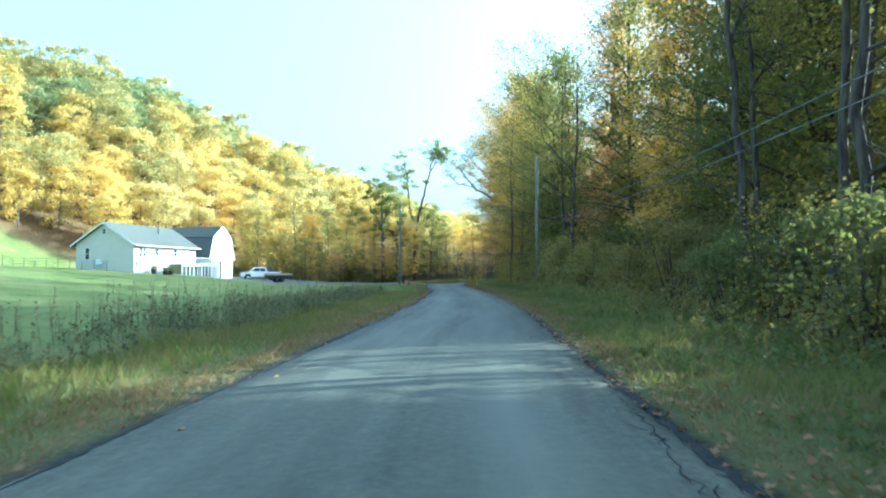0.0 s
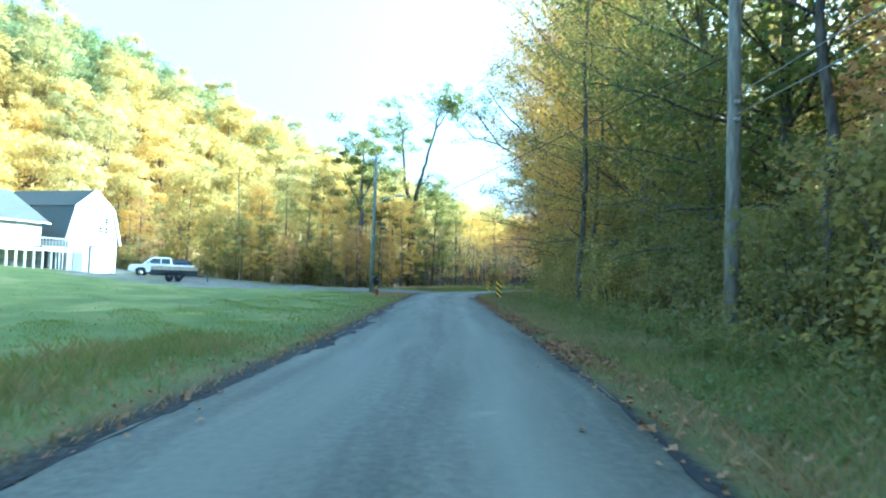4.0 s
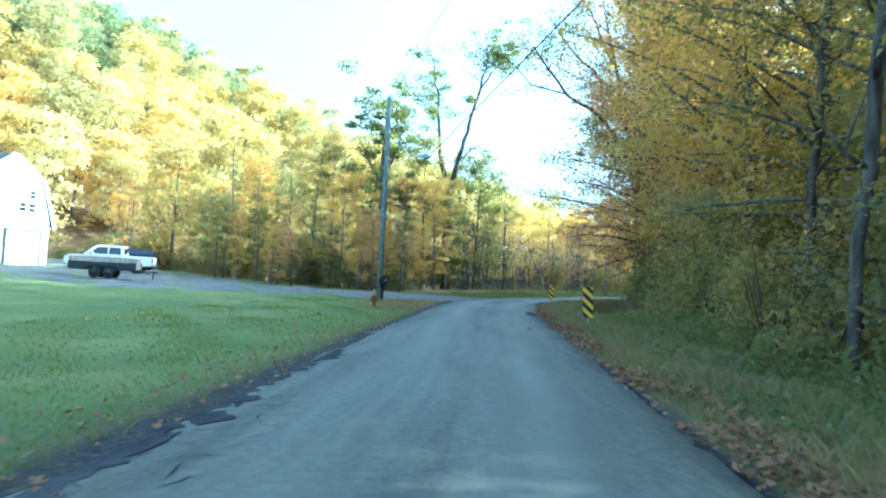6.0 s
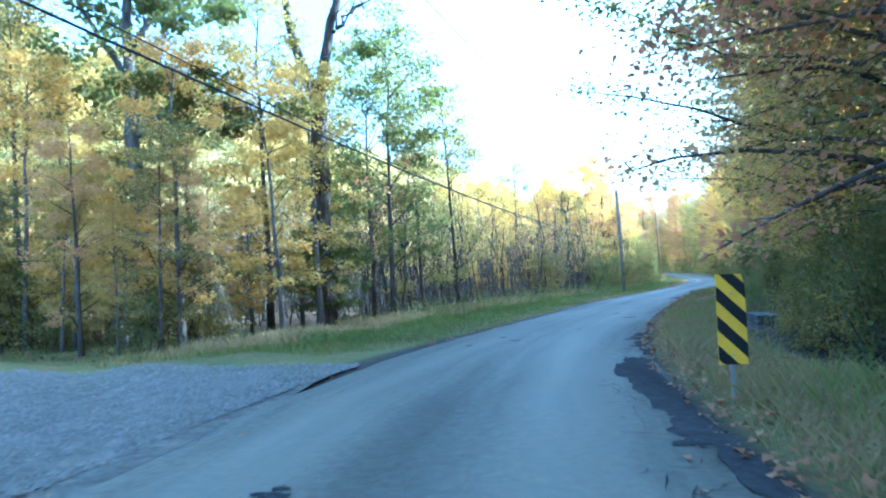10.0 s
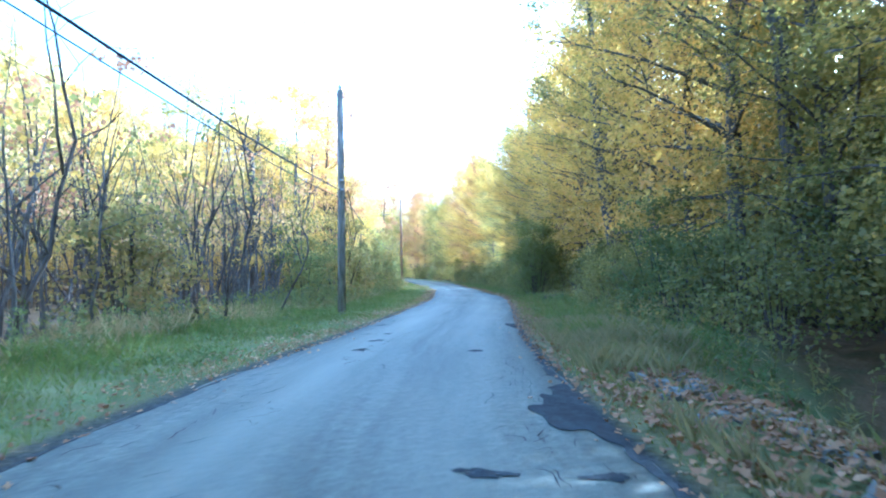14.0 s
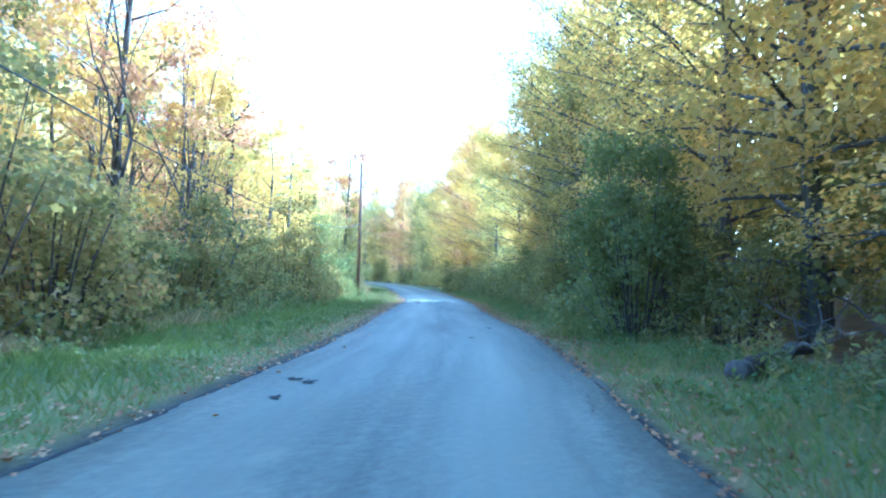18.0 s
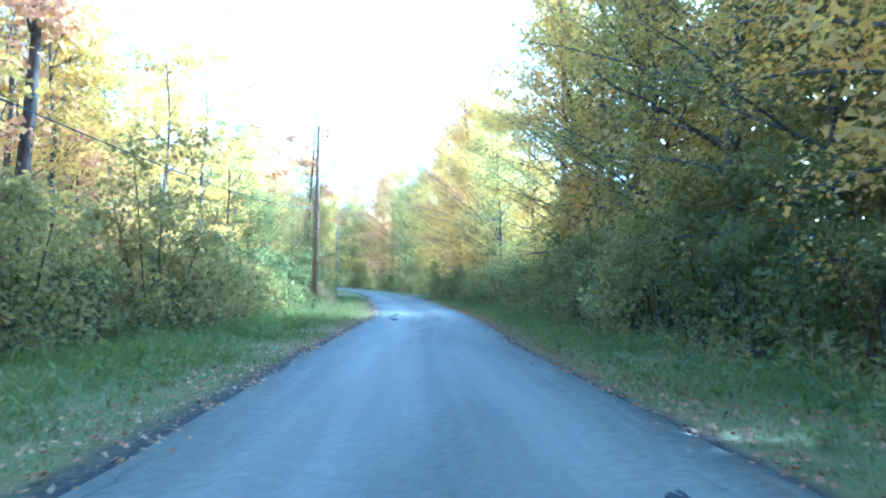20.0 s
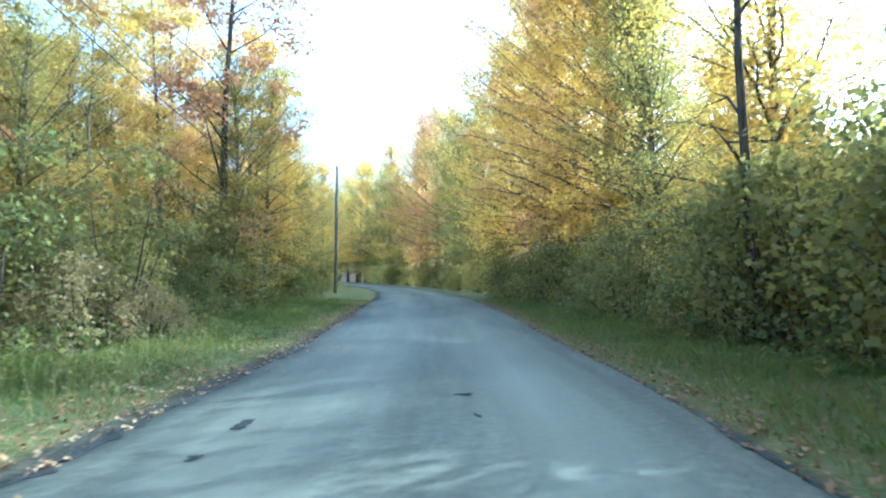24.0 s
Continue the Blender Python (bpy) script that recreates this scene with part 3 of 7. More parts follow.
def spray_tree(kind, seed, height, base, spread, trunk_r, limbs, per, size, leaves, bark, label, bias=0.4, inner=60):
    """A broadleaf tree of the wood's edge: limbs carry flat layered sprays of leaves and reach furthest towards -x, the open side."""
    rng = np.random.RandomState(seed)
    root = empty(kind)
    tagged(root, label, "tree")
    k = 10
    sway = np.cumsum(rng.randn(k, 2) * 0.17, 0)
    f = np.linspace(0, 1, k)
    ax = np.stack([sway[:, 0] * f - bias * 1.3 * f ** 1.5, sway[:, 1] * f, f * height * 0.95 - 0.35 * (f == 0)], 1)
    rad = [trunk_r * (1.4 if i == 0 else 1 - 0.88 * i / (k - 1)) for i in range(k)]
    vs, fs = tube_arrays([tuple(p) for p in ax], rad, 9)

    def limb(points, radii, sides=4):
        v, q = tube_arrays([tuple(p) for p in points], radii, sides, False)
        o = len(vs)
        vs.extend(v)
        fs.extend(tuple(i + o for i in g) for g in q)

    def on_axis(z):
        return np.array([np.interp(z, ax[:, 2], ax[:, 0]), np.interp(z, ax[:, 2], ax[:, 1]), z])

    pos, out = [], []
    for i in range(limbs):
        g = ((i + 0.5) / limbs) ** 0.9
        z = base + (height * 0.96 - base) * g
        ang = i * 2.39996 + rng.randn() * 0.35
        prof = float(np.interp(g, [0, 0.12, 0.35, 0.6, 0.8, 0.93, 1.0], [0.55, 0.8, 1.0, 1.0, 0.86, 0.62, 0.35]))
        ln = spread * prof * (0.62 + 0.6 * rng.rand()) * (1 - bias * 0.9 * math.cos(ang) * (0.4 + 0.6 * rng.rand()))
        rise = float(np.interp(g, [0, 0.3, 0.6, 1], [0.15, 0.55, 0.9, 1.5])) + rng.randn() * 0.12
        droop = float(np.interp(g, [0, 0.5, 1], [0.22, 0.12, 0.0]))
        s0 = on_axis(max(0.8, z - ln * rise * 0.6))
        d = np.array([math.cos(ang), math.sin(ang), 0.0])
        side = np.array([-d[1], d[0], 0.0])
        bend = rng.randn() * 0.16
        u = np.linspace(0, 1, 6)[:, None]
        line = s0 + d * ln * u + side * ln * bend * u ** 2 + np.array([0, 0, 1.0]) * ln * (rise * u - droop * u ** 2.5)
        line[1:] += rng.randn(5, 3) * 0.05
        r0 = trunk_r * (1 - 0.8 * z / height) * 0.36 + 0.012
        limb(line, [r0, r0 * 0.8, r0 * 0.62, r0 * 0.45, r0 * 0.28, 0.007])
        rng.rand()
        nsub = max(4, int(ln * 1.9))
        for j in range(nsub):
            v = 0.28 + 0.72 * (j + rng.rand()) / nsub
            c = np.array([np.interp(v, u[:, 0], line[:, q]) for q in range(3)])
            sgn = 1 if j % 2 else -1
            sl = (0.38 + 0.5 * rng.rand()) * (0.35 + 0.28 * ln * (1.12 - v))
            way = d * 0.55 + side * sgn * (0.75 + 0.3 * rng.rand()) + np.array([0, 0, 0.22 - droop * 0.8 + rng.randn() * 0.3])
            e2 = c + way * sl
            limb([c, c * 0.5 + e2 * 0.5 + np.array([0, 0, 0.05 * sl]), e2], [r0 * 0.26, r0 * 0.16, 0.005], 3)
            n = int(per * (0.5 + rng.rand()))
            w = rng.rand(n, 1) ** 0.8
            pos.append(c + (e2 - c) * w + rng.randn(n, 3) * np.array([0.34, 0.34, 0.24]))
            out.append(np.repeat((way / np.linalg.norm(way))[None], n, 0))
    mesh_object("trunk", vs, fs, bark, root, "", True)
    p, o = np.concatenate(pos), np.concatenate(out)
    n = len(p)
    nrm = rng.randn(n, 3) * 0.42 + np.array([0, 0, 0.85]) + o * 0.25
    nrm /= np.linalg.norm(nrm, axis=1)[:, None]
    t = o + rng.randn(n, 3) * 0.75 + np.array([0, 0, -0.35])
    t -= nrm * (t * nrm).sum(1)[:, None]
    t /= np.linalg.norm(t, axis=1)[:, None]
    sd = np.cross(nrm, t)
    ln = size * (0.6 + 0.8 * rng.rand(n))[:, None]
    wd = ln * (0.34 + 0.16 * rng.rand(n))[:, None]
    co = np.stack([p, p + t * ln * 0.45 + sd * wd + nrm * ln * 0.10, p + t * ln - nrm * ln * 0.14, p + t * ln * 0.45 - sd * wd + nrm * ln * 0.10], 1).reshape(-1, 3)
    crown = new("crown", array_mesh("crown", co, np.arange(n * 4), 4, leaves))
    crown.parent = root
    if inner:
        g = rng.rand(inner)
        mid = np.stack([on_axis(base + 1.6 + (height * 0.94 - base - 2.4) * q) for q in g])
        mid[:, :2] += rng.randn(inner, 2) * spread * 0.26 * np.maximum(0.3, 1 - g)[:, None]
        co, loops = leaf_arrays(rng, mid, np.full(inner, 1.3), 90, 0.17, corners=3)
        core = new("inner_crown", array_mesh("inner_crown", co, loops, 3, leaves))
        core.parent = root
    return root


def make_shrub(kind, seed, height, spread, clumps, count, size, leaves, label, clump_r=0.5, corners=3, split=False):
    rng = np.random.RandomState(seed)
    root = empty(kind)
    tagged(root, label, "shrub")
    cs, rs, runs = [], [], []
    for i in range(clumps):
        ang = rng.rand() * 2 * math.pi
        f = rng.rand()
        rr = spread * math.sqrt(rng.rand()) * (1 - 0.5 * f)
        c = np.array([math.cos(ang) * rr, math.sin(ang) * rr, height * (0.12 + 0.85 * f)])
        cs.append(c)
        rs.append(clump_r * (0.6 + 0.7 * rng.rand()))
        if i % 2 == 0:
            s0 = np.array([c[0] * 0.25, c[1] * 0.25, -0.1])
            runs.append(([tuple(s0), tuple(s0 * 0.4 + c * 0.6 + np.array([0, 0, 0.1])), tuple(c)], [0.022, 0.015, 0.006]))
    if split:
        for run in runs:
            tubes("stem", [run], M_BARK, root, sides=4)
    else:
        vs, fs = [Vector((0, 0, -0.3))], []
        for points, radii in runs:
            v, f = tube_arrays(points, radii, 4, False)
            o = len(vs)
            vs += v
            fs += [tuple(q + o for q in g) for g in f]
            fs += [(0, o + (q + 1) % 4, o + q) for q in range(4)]
            fs.append(tuple(len(vs) - 4 + q for q in range(4)))
        mesh_object("stem", vs, fs, M_BARK, root, "", True)
    co, loops = leaf_arrays(rng, np.array(cs), np.array(rs), count, size, flat=0.8, corners=corners)
    crown = new("foliage", array_mesh("foliage", co, loops, corners, leaves))
    crown.parent = root
    return root


def limb_tree(kind, runs, leaf_spots, label, bark, leaves=None, seed=1, count=60, size=0.2):
    """A tree whose trunk and boughs follow given lines, each a list of (x, y, z, radius)."""
    root = empty(kind)
    tagged(root, label, "tree")
    vs, fs = [], []
    rng = np.random.RandomState(seed)
    allruns = []
    for run in runs:
        pts = np.array([r[:3] for r in run], float)
        rad = [r[3] for r in run]
        u = np.linspace(0, len(run) - 1, 4 * (len(run) - 1) + 1)
        q = np.stack([np.interp(u, range(len(run)), pts[:, k]) for k in range(3)], 1)
        q[1:-1] += rng.randn(len(q) - 2, 3) * 0.06
        rr = np.interp(u, range(len(run)), rad)
        allruns.append((q, rr))
        for k in range(len(q)):
            if rr[k] < 0.12 and rng.rand() < 0.75:
                e2 = q[k] + rng.randn(3) * np.array([0.8, 0.8, 0.4]) + np.array([0, 0, 0.7])
                m2 = (q[k] + e2) / 2 + rng.randn(3) * 0.12
                allruns.append((np.array([q[k], m2, e2]), np.array([rr[k] * 0.5, rr[k] * 0.3, 0.006])))
                e3 = m2 + rng.randn(3) * 0.5 + np.array([0, 0, 0.4])
                allruns.append((np.array([m2, e3]), np.array([rr[k] * 0.25, 0.005])))
    for q, rr in allruns:
        v, f = tube_arrays([tuple(p) for p in q], list(rr), 8)
        o = len(vs)
        vs += v
        fs += [tuple(i + o for i in g) for g in f]
    mesh_object("trunk", vs, fs, bark, root, "", True)
    if leaf_spots:
        s = np.array(leaf_spots, float)
        co, loops = leaf_arrays(rng, s[:, :3], s[:, 3], count, size)
        c = new("crown", array_mesh("crown", co, loops, 4, leaves))
        c.parent = root
    return root


def thicket(seed, label, leaves, count):
    """A clump of thin crooked stems with few leaves."""
    rng = np.random.RandomState(seed)
    runs, spots_ = [], []
    for k in range(8):
        x, y2 = rng.randn(2) * 1.25
        h = 5.0 + 4.0 * rng.rand()
        l1, l2 = rng.randn(2) * 0.5, rng.randn(2) * 0.8
        runs.append([(x, y2, -0.2, 0.052), (x + l1[0], y2 + l1[1], h * 0.5, 0.036), (x + l2[0], y2 + l2[1], h, 0.010)])
        runs.append([(x + l1[0] * 0.8, y2 + l1[1] * 0.8, h * 0.42, 0.035), (x + l1[0] + rng.randn() * 0.9, y2 + l1[1] + rng.randn() * 0.9, h * 0.8, 0.01)])
        for j in range(3):
            spots_.append((x + l2[0] + rng.randn() * 0.9, y2 + l2[1] + rng.randn() * 0.9, h * (0.55 + 0.42 * rng.rand()), 0.8))
    return limb_tree("thin_tree", runs, spots_, label, M_BARK_GREY if seed % 2 else M_BARK, leaves, seed, count, 0.15)


PARK = pose(0, 0, -500)
NEAR, MID, FAR, SHRUBS = [], [], [], []
for i, (lm, lab) in enumerate(((M_LEAF_GREEN, "tall broadleaf tree with dull green leaves to the ground"), (M_LEAF_OLIVE, "tall roadside tree with olive and yellow leaves"),
                               (M_LEAF_YELLOW, "tall roadside maple turning yellow"), (M_LEAF_OLIVE, "spreading tree with mixed green and yellow leaves"),
                               (M_LEAF_ORANGE, "roadside tree with orange and russet leaves"))):
    NEAR.append(spray_tree("broadleaf_tree", 11 + i, 18.5 + (i * 1.7) % 4, 1.7, 4.4, 0.20 + 0.03 * (i % 3), 58, 52, 0.108, lm, M_BARK if i < 1 else M_BARK_GREY, lab, inner=70))
WIDE = [spray_tree("broadleaf_tree", 131 + i, 19.0 + 1.5 * i, 2.0, 5.2, 0.26, 62, 60, 0.108, lm, M_BARK, lab, bias=0.7, inner=90)
        for i, (lm, lab) in enumerate(((M_LEAF_OLIVE, "broad olive-leaved tree hanging over the creek"), (M_LEAF_ORANGE, "broad russet-leaved tree hanging over the creek"),
                                       (M_LEAF_YELLOW, "broad yellowing tree hanging over the road")))]
for i, (lm, lab) in enumerate(((M_LEAF_GREEN, "slender woodland tree with green leaves high on a bare trunk"), (M_LEAF_YELLOW, "slender woodland tree with yellow leaves high on a bare trunk"),
                               (M_LEAF_OLIVE, "woodland tree with thin olive crown"), (M_LEAF_YELLOW, "golden woodland tree lit from behind"),
                               (M_LEAF_ORANGE, "woodland tree with orange crown"))):
    MID.append(make_tree("woodland_tree", 31 + i, 17.0 + (i * 2.3) % 5, 2.6, 3.4, 0.15 + 0.02 * i, 66, 108, 0.17, lm, M_BARK_GREY if i % 2 else M_BARK, lab, corners=3, low=0.3))
for i, (lm, lab) in enumerate(((M_LEAF_CREST, "distant hillside tree with green crown"), (M_LEAF_HILL, "distant hillside tree with yellow crown"),
                               (M_LEAF_PALE, "distant hillside tree in pale yellow-green"), (M_LEAF_HILL, "distant hillside tree in bright yellow"))):
    FAR.append(make_tree("hillside_tree", 51 + i, 18.0 + (i * 2.1) % 5, 2.6, 4.9, 0.2, 54, 62, 0.48, lm, M_BARK_GREY, lab, corners=3, clump_r=2.1, low=0.5))
for i, (lm, lab) in enumerate(((M_LEAF_SHRUB, "tangled roadside shrub with dull green leaves"), (M_LEAF_OLIVE, "leafy sapling clump turning yellow"), (M_LEAF_SHRUB, "bramble thicket with browning leaves"))):
    SHRUBS.append(make_shrub(("shrub", "leafy_bush", "bramble_thicket")[i], 71 + i, 2.3 + 0.5 * i, 1.5, 36, 84, 0.085, lm, lab, 0.5, 4))
THIN = [thicket(91, "clump of thin bare grey stems with few yellow leaves", M_LEAF_YELLOW, 34), thicket(92, "clump of thin crooked stems nearly bare", M_LEAF_OLIVE, 16),
        thicket(93, "thin second-growth stems with sparse orange leaves", M_LEAF_ORANGE, 30)]
AIRY = [spray_tree("broadleaf_tree", 151 + i, 18.5 + 1.2 * i, 1.9, 4.5, 0.2, 56, 52, 0.108, lm, M_BARK_GREY, lab, inner=52)
        for i, (lm, lab) in enumerate(((M_LEAF_YELLOW, "roadside maple with a thin golden crown lit from behind"), (M_LEAF_YELLOW, "tall thin-crowned maple with yellow sprays"),
                                       (M_LEAF_OLIVE, "thin-crowned roadside tree with olive and yellow leaves")))]
for p in NEAR + WIDE + AIRY + MID + FAR + SHRUBS + THIN:
    p.matrix_world = PARK
USED = set()


# lanes through the wood by which the low sun reaches the road: a place on the road, and half the width kept clear
LANES = [(1.0, 9.3, 1.5), (37.0, 188.5, 0.6)]


def in_lane(x, y, wide):
    """True where a crown of that half width would close one of the lanes."""
    bx, by = math.sin(radians(SUN_BEARING)), math.cos(radians(SUN_BEARING))
    for lx, ly, w in LANES:
        along = (x - lx) * bx + (y - ly) * by
        if 3.0 < along < 58 and abs((x - lx) * by - (y - ly) * bx) < w * 0.5 + wide:
            return True
    return False


def in_hollow(x, y, wide=2.6):
    """True in the dark bare hollow under the trees."""
    return math.hypot(x - 30.4, y - 147.4) < wide


def toward_road(y):
    """Turn about z that brings a tree's -x side to face the road."""
    return -math.atan2(float(edge_r(y + 3) - edge_r(y - 3)), 6.0)


def plant(proto, x, y, scale=1.0, turn=None, sink=0.1, rng=random, tilt=0.0, group=""):
    m = Matrix.Translation((x, y, gz(x, y) - sink)) @ Matrix.Rotation(radians(tilt), 4, "Y") @ Matrix.Rotation(rng.random() * 6.283 if turn is None else turn, 4, "Z") @ Matrix.Diagonal((scale, scale, scale, 1))
    if proto not in USED:
        USED.add(proto)
        proto.matrix_world = m
        ob = proto
    else:
        ob = copy_thing(proto, m)
    if group:
        ob["group"] = group
    return ob


JOINED = {}


def far_plant(name, proto, x, y, scale, rng):
    """Remember a far tree, to be joined with the others of its kind."""
    m = Matrix.Translation((x, y, gz(x, y) - 0.1)) @ Matrix.Rotation(rng.random() * 6.283, 4, "Z") @ Matrix.Diagonal((scale, scale, scale, 1))
    JOINED.setdefault(name, []).append((proto, m))


def join_far(name, label):
    """One mesh for each leaf or bark material of all the far trees under a name."""
    groups = {}
    for proto, m in JOINED[name]:
        for ob in proto.children:
            groups.setdefault((ob.name.split(".")[0], ob.data.materials[0].name), []).append((ob.data, np.array(m)))
    for (kind, mname), items in groups.items():
        cos, loops, totals, o = [], [], [], 0
        for me, m in items:
            co = np.empty(len(me.vertices) * 3, np.float32)
            me.vertices.foreach_get("co", co)
            co = co.reshape(-1, 3)
            tot = np.empty(len(me.polygons), np.int32)
            me.polygons.foreach_get("loop_total", tot)
            lp = np.empty(len(me.loops), np.int32)
            me.loops.foreach_get("vertex_index", lp)
            if kind == "trunk":
                co, lp, tot = co[:81], lp[:4 * 72], tot[:72]
            cos.append(co @ m[:3, :3].T + m[:3, 3])
            loops.append(lp + o)
            totals.append(tot)
            o += len(co)
        co, lp, tot = np.concatenate(cos), np.concatenate(loops), np.concatenate(totals)
        me = bpy.data.meshes.new(name)
        me.vertices.add(len(co))
        me.vertices.foreach_set("co", co.astype(np.float32).ravel())
        me.loops.add(len(lp))
        me.loops.foreach_set("vertex_index", lp.astype(np.int32))
        me.polygons.add(len(tot))
        me.polygons.foreach_set("loop_start", np.concatenate([[0], np.cumsum(tot)[:-1]]).astype(np.int32))
        me.polygons.foreach_set("loop_total", tot)
        me.update(calc_edges=True)
        me.materials.append(bpy.data.materials[mname])
        tagged(new(name, me), label + (" trunks" if kind == "trunk" else " foliage"), "woods", kind="stuff")


PR = random.Random(17)
# wood's edge along the right of the road
y = -14.0
while y < 345:
    dr = float(np.interp(y, [-14, 38, 46, 52, 74, 80, 88, 118, 124, 190, 205, 300], [9.6, 10.2, 9.2, 7.0, 6.4, 7.6, 7.4, 7.2, 6.6, 6.2, 5.6, 5.2])) + PR.random() * 1.3
    x = float(edge_r(y)) + dr
    w = [6, 4, 0.5, 3, 0.3] if y < 40 else [2, 4, 2, 3, 0.8] if y < 60 else ([0.4, 3, 5.5, 3, 1.2] if y < 130 else [0.2, 2, 7, 1.6, 1.0])
    s = 0.9 + PR.random() * 0.25
    if 44 < y < 66 or 140 < y < 185:
        s *= 1.12
    if 66 < y < 98:
        s *= 1.15
    if y > 205:
        s = 1.08 + PR.random() * 0.2
    turn = toward_road(y) + PR.uniform(-0.5, 0.5) + (math.pi if 28 < y < 48.5 else 0)
    if 158 < y < 216:
        y = 216.0
        continue
    if in_lane(x, y, 2.0) or in_hollow(x, y, 1.4):
        y += 1.0
        continue
    if 0 < y < 27 and PR.random() < 0.28:
        plant(PR.choices(MID, [1, 1, 2, 1, 0])[0], x - 0.8, y, s * 1.1, rng=PR, group="woodland trees")
        y += 2.4
        continue
    if 86 < y < 113:
        plant(PR.choices(WIDE, [4, 2 if y < 97 else 0.6, 3])[0], x, y, s, turn, rng=PR, group="trees of the wood's edge")
    else:
        plant(PR.choices(NEAR, w)[0], x, y, s, turn, rng=PR, group="trees of the wood's edge")
    y += 3.8 + PR.random() * 1.3
# the wood beside the last stretch, where thin sun comes through
ER = random.Random(31)
for k in range(15):
    yy = 159.0 + 4.0 * k + ER.uniform(-0.5, 0.5)
    dd = (6.0, 7.0, 6.4)[k % 3] + (0.6 if k < 4 else 0.0)
    airy = 5 <= k < 12
    if k in (8, 9, 11):
        continue
    yy += {7: -1.6, 10: 1.3}.get(k, 0.0)
    plant(AIRY[(0, 1, 2, 0, 1, 0, 2)[k - 5]] if airy else NEAR[(2, 1, 2, 3, 2, 2, 4, 2, 3)[k % 9]], float(edge_r(yy)) + dd, yy, (1.02 + 0.14 * ER.random()) * {10: 0.88, 12: 0.85}.get(k, 1.0), toward_road(yy) + ER.uniform(-0.5, 0.5), rng=ER, group="trees of the wood's edge")
for k in range(4):
    yy = 165.0 + 5.2 * k
    plant(NEAR[(1, 2, 3, 2)[k % 4]], float(edge_r(yy)) + 11.0 + ER.random(), yy, 0.95 + 0.12 * ER.random(), rng=ER, group="woodland trees")
# young growth rising away from the road, over which the sun comes
for k, (yy, dd, sc) in enumerate(((188.2, 7.6, 0.42), (190.8, 6.4, 0.24), (193.2, 5.9, 0.22), (195.6, 6.5, 0.25), (190.4, 9.2, 0.28), (194.0, 9.0, 0.27), (197.2, 9.4, 0.29), (189.6, 12.6, 0.42),
                                  (193.6, 13.0, 0.38), (197.6, 12.8, 0.5), (202.0, 9.4, 0.34), (205.0, 12.4, 0.44), (207.5, 13.0, 0.55), (211.0, 12.2, 0.7), (199.0, 19.5, 0.55), (203.0, 21.5, 0.6), (195.0, 20.5, 0.55), (206.5, 19.0, 0.62))):
    plant(AIRY[k % 3], float(edge_r(yy)) + dd, yy, sc, toward_road(yy) + ER.uniform(-0.6, 0.6), rng=ER, group="young trees of the wood's edge")
# tall bushes added here to keep the low sun off the road's right half
for yy, dd, sc in ((187.4, 4.8, 1.25), (189.4, 5.2, 1.4), (191.3, 4.9, 1.3), (193.4, 5.3, 1.45), (195.4, 5.0, 1.3), (197.6, 5.2, 1.4)):
    plant(SHRUBS[1], float(edge_r(yy)) + dd, yy, sc, rng=ER, group="roadside shrubs")
# second row that closes the wood between the creek and the hollow
for k, (yy, dd) in enumerate(((122.5, 11.0), (126.5, 10.4), (130.5, 11.2), (137.0, 11.4), (154.0, 11.0))):
    plant(NEAR[(1, 3, 2, 3, 2)[k]], float(edge_r(yy)) + dd, yy, 0.98 + 0.1 * ER.random(), rng=ER, group="woodland trees")
for yy, dd, k in ((76.5, 11.0, 3), (80.5, 11.8, 1), (104.0, 12.0, 1)):
    plant(NEAR[k], float(edge_r(yy)) + dd, yy, 1.0, rng=ER, group="woodland trees")
# extra tree that closes a gap where sun spotted the road
plant(NEAR[2], 20.2, 117.0, 0.95, toward_road(117), rng=PR, group="trees of the wood's edge")
for k in range(14):
    yy = 107 + 1.4 * k
    plant(SHRUBS[k % 3], float(edge_r(yy)) + 8.2 + 2.4 * PR.random(), yy, 0.9 + 0.5 * PR.random(), rng=PR, group="woodland shrubs")
# slim trunks and hanging yellow twigs at the wood's edge
PR = random.Random(23)
TWIGS = make_shrub("sapling", 83, 4.0, 1.7, 34, 22, 0.10, M_LEAF_YELLOW, "spindly sapling with few yellow leaves before the dark wood", 0.7, 4, True)
for xx, yy, sc in ((8.0, 9.4, 0.9), (8.2, 12.6, 0.9), (8.6, 16.5, 1.0), (8.8, 31.0, 0.9), (8.0, 58.0, 0.9), (7.2, 66.0, 0.9)):
    plant(TWIGS, xx, yy, sc, rng=PR, group="saplings")
TRUNKS = [limb_tree("slim_tree", [[(0, 0, -0.3, 0.13 - 0.02 * k), (0.25 * (k - 1), 0.1, 4.5, 0.11), (0.6 * (k - 1), 0, 9.5, 0.08), (0.7 * (k - 1), 0.2, 15.5, 0.03)],
                                  [(0.5 * (k - 1), 0, 8.0, 0.05), (1.6 - k, 0.3, 10.5, 0.03), (2.0 - k, 0.4, 12.5, 0.012)]],
                    [(0.7 * (k - 1) + math.cos(2.4 * j) * 1.4, math.sin(2.4 * j) * 1.4, 9.0 + 0.28 * j, 0.9) for j in range(24)],
                    "slim dark trunk, bare low down, with a thin leafy top", M_BARK, M_LEAF_OLIVE, 101 + k, 60, 0.13) for k in range(3)]
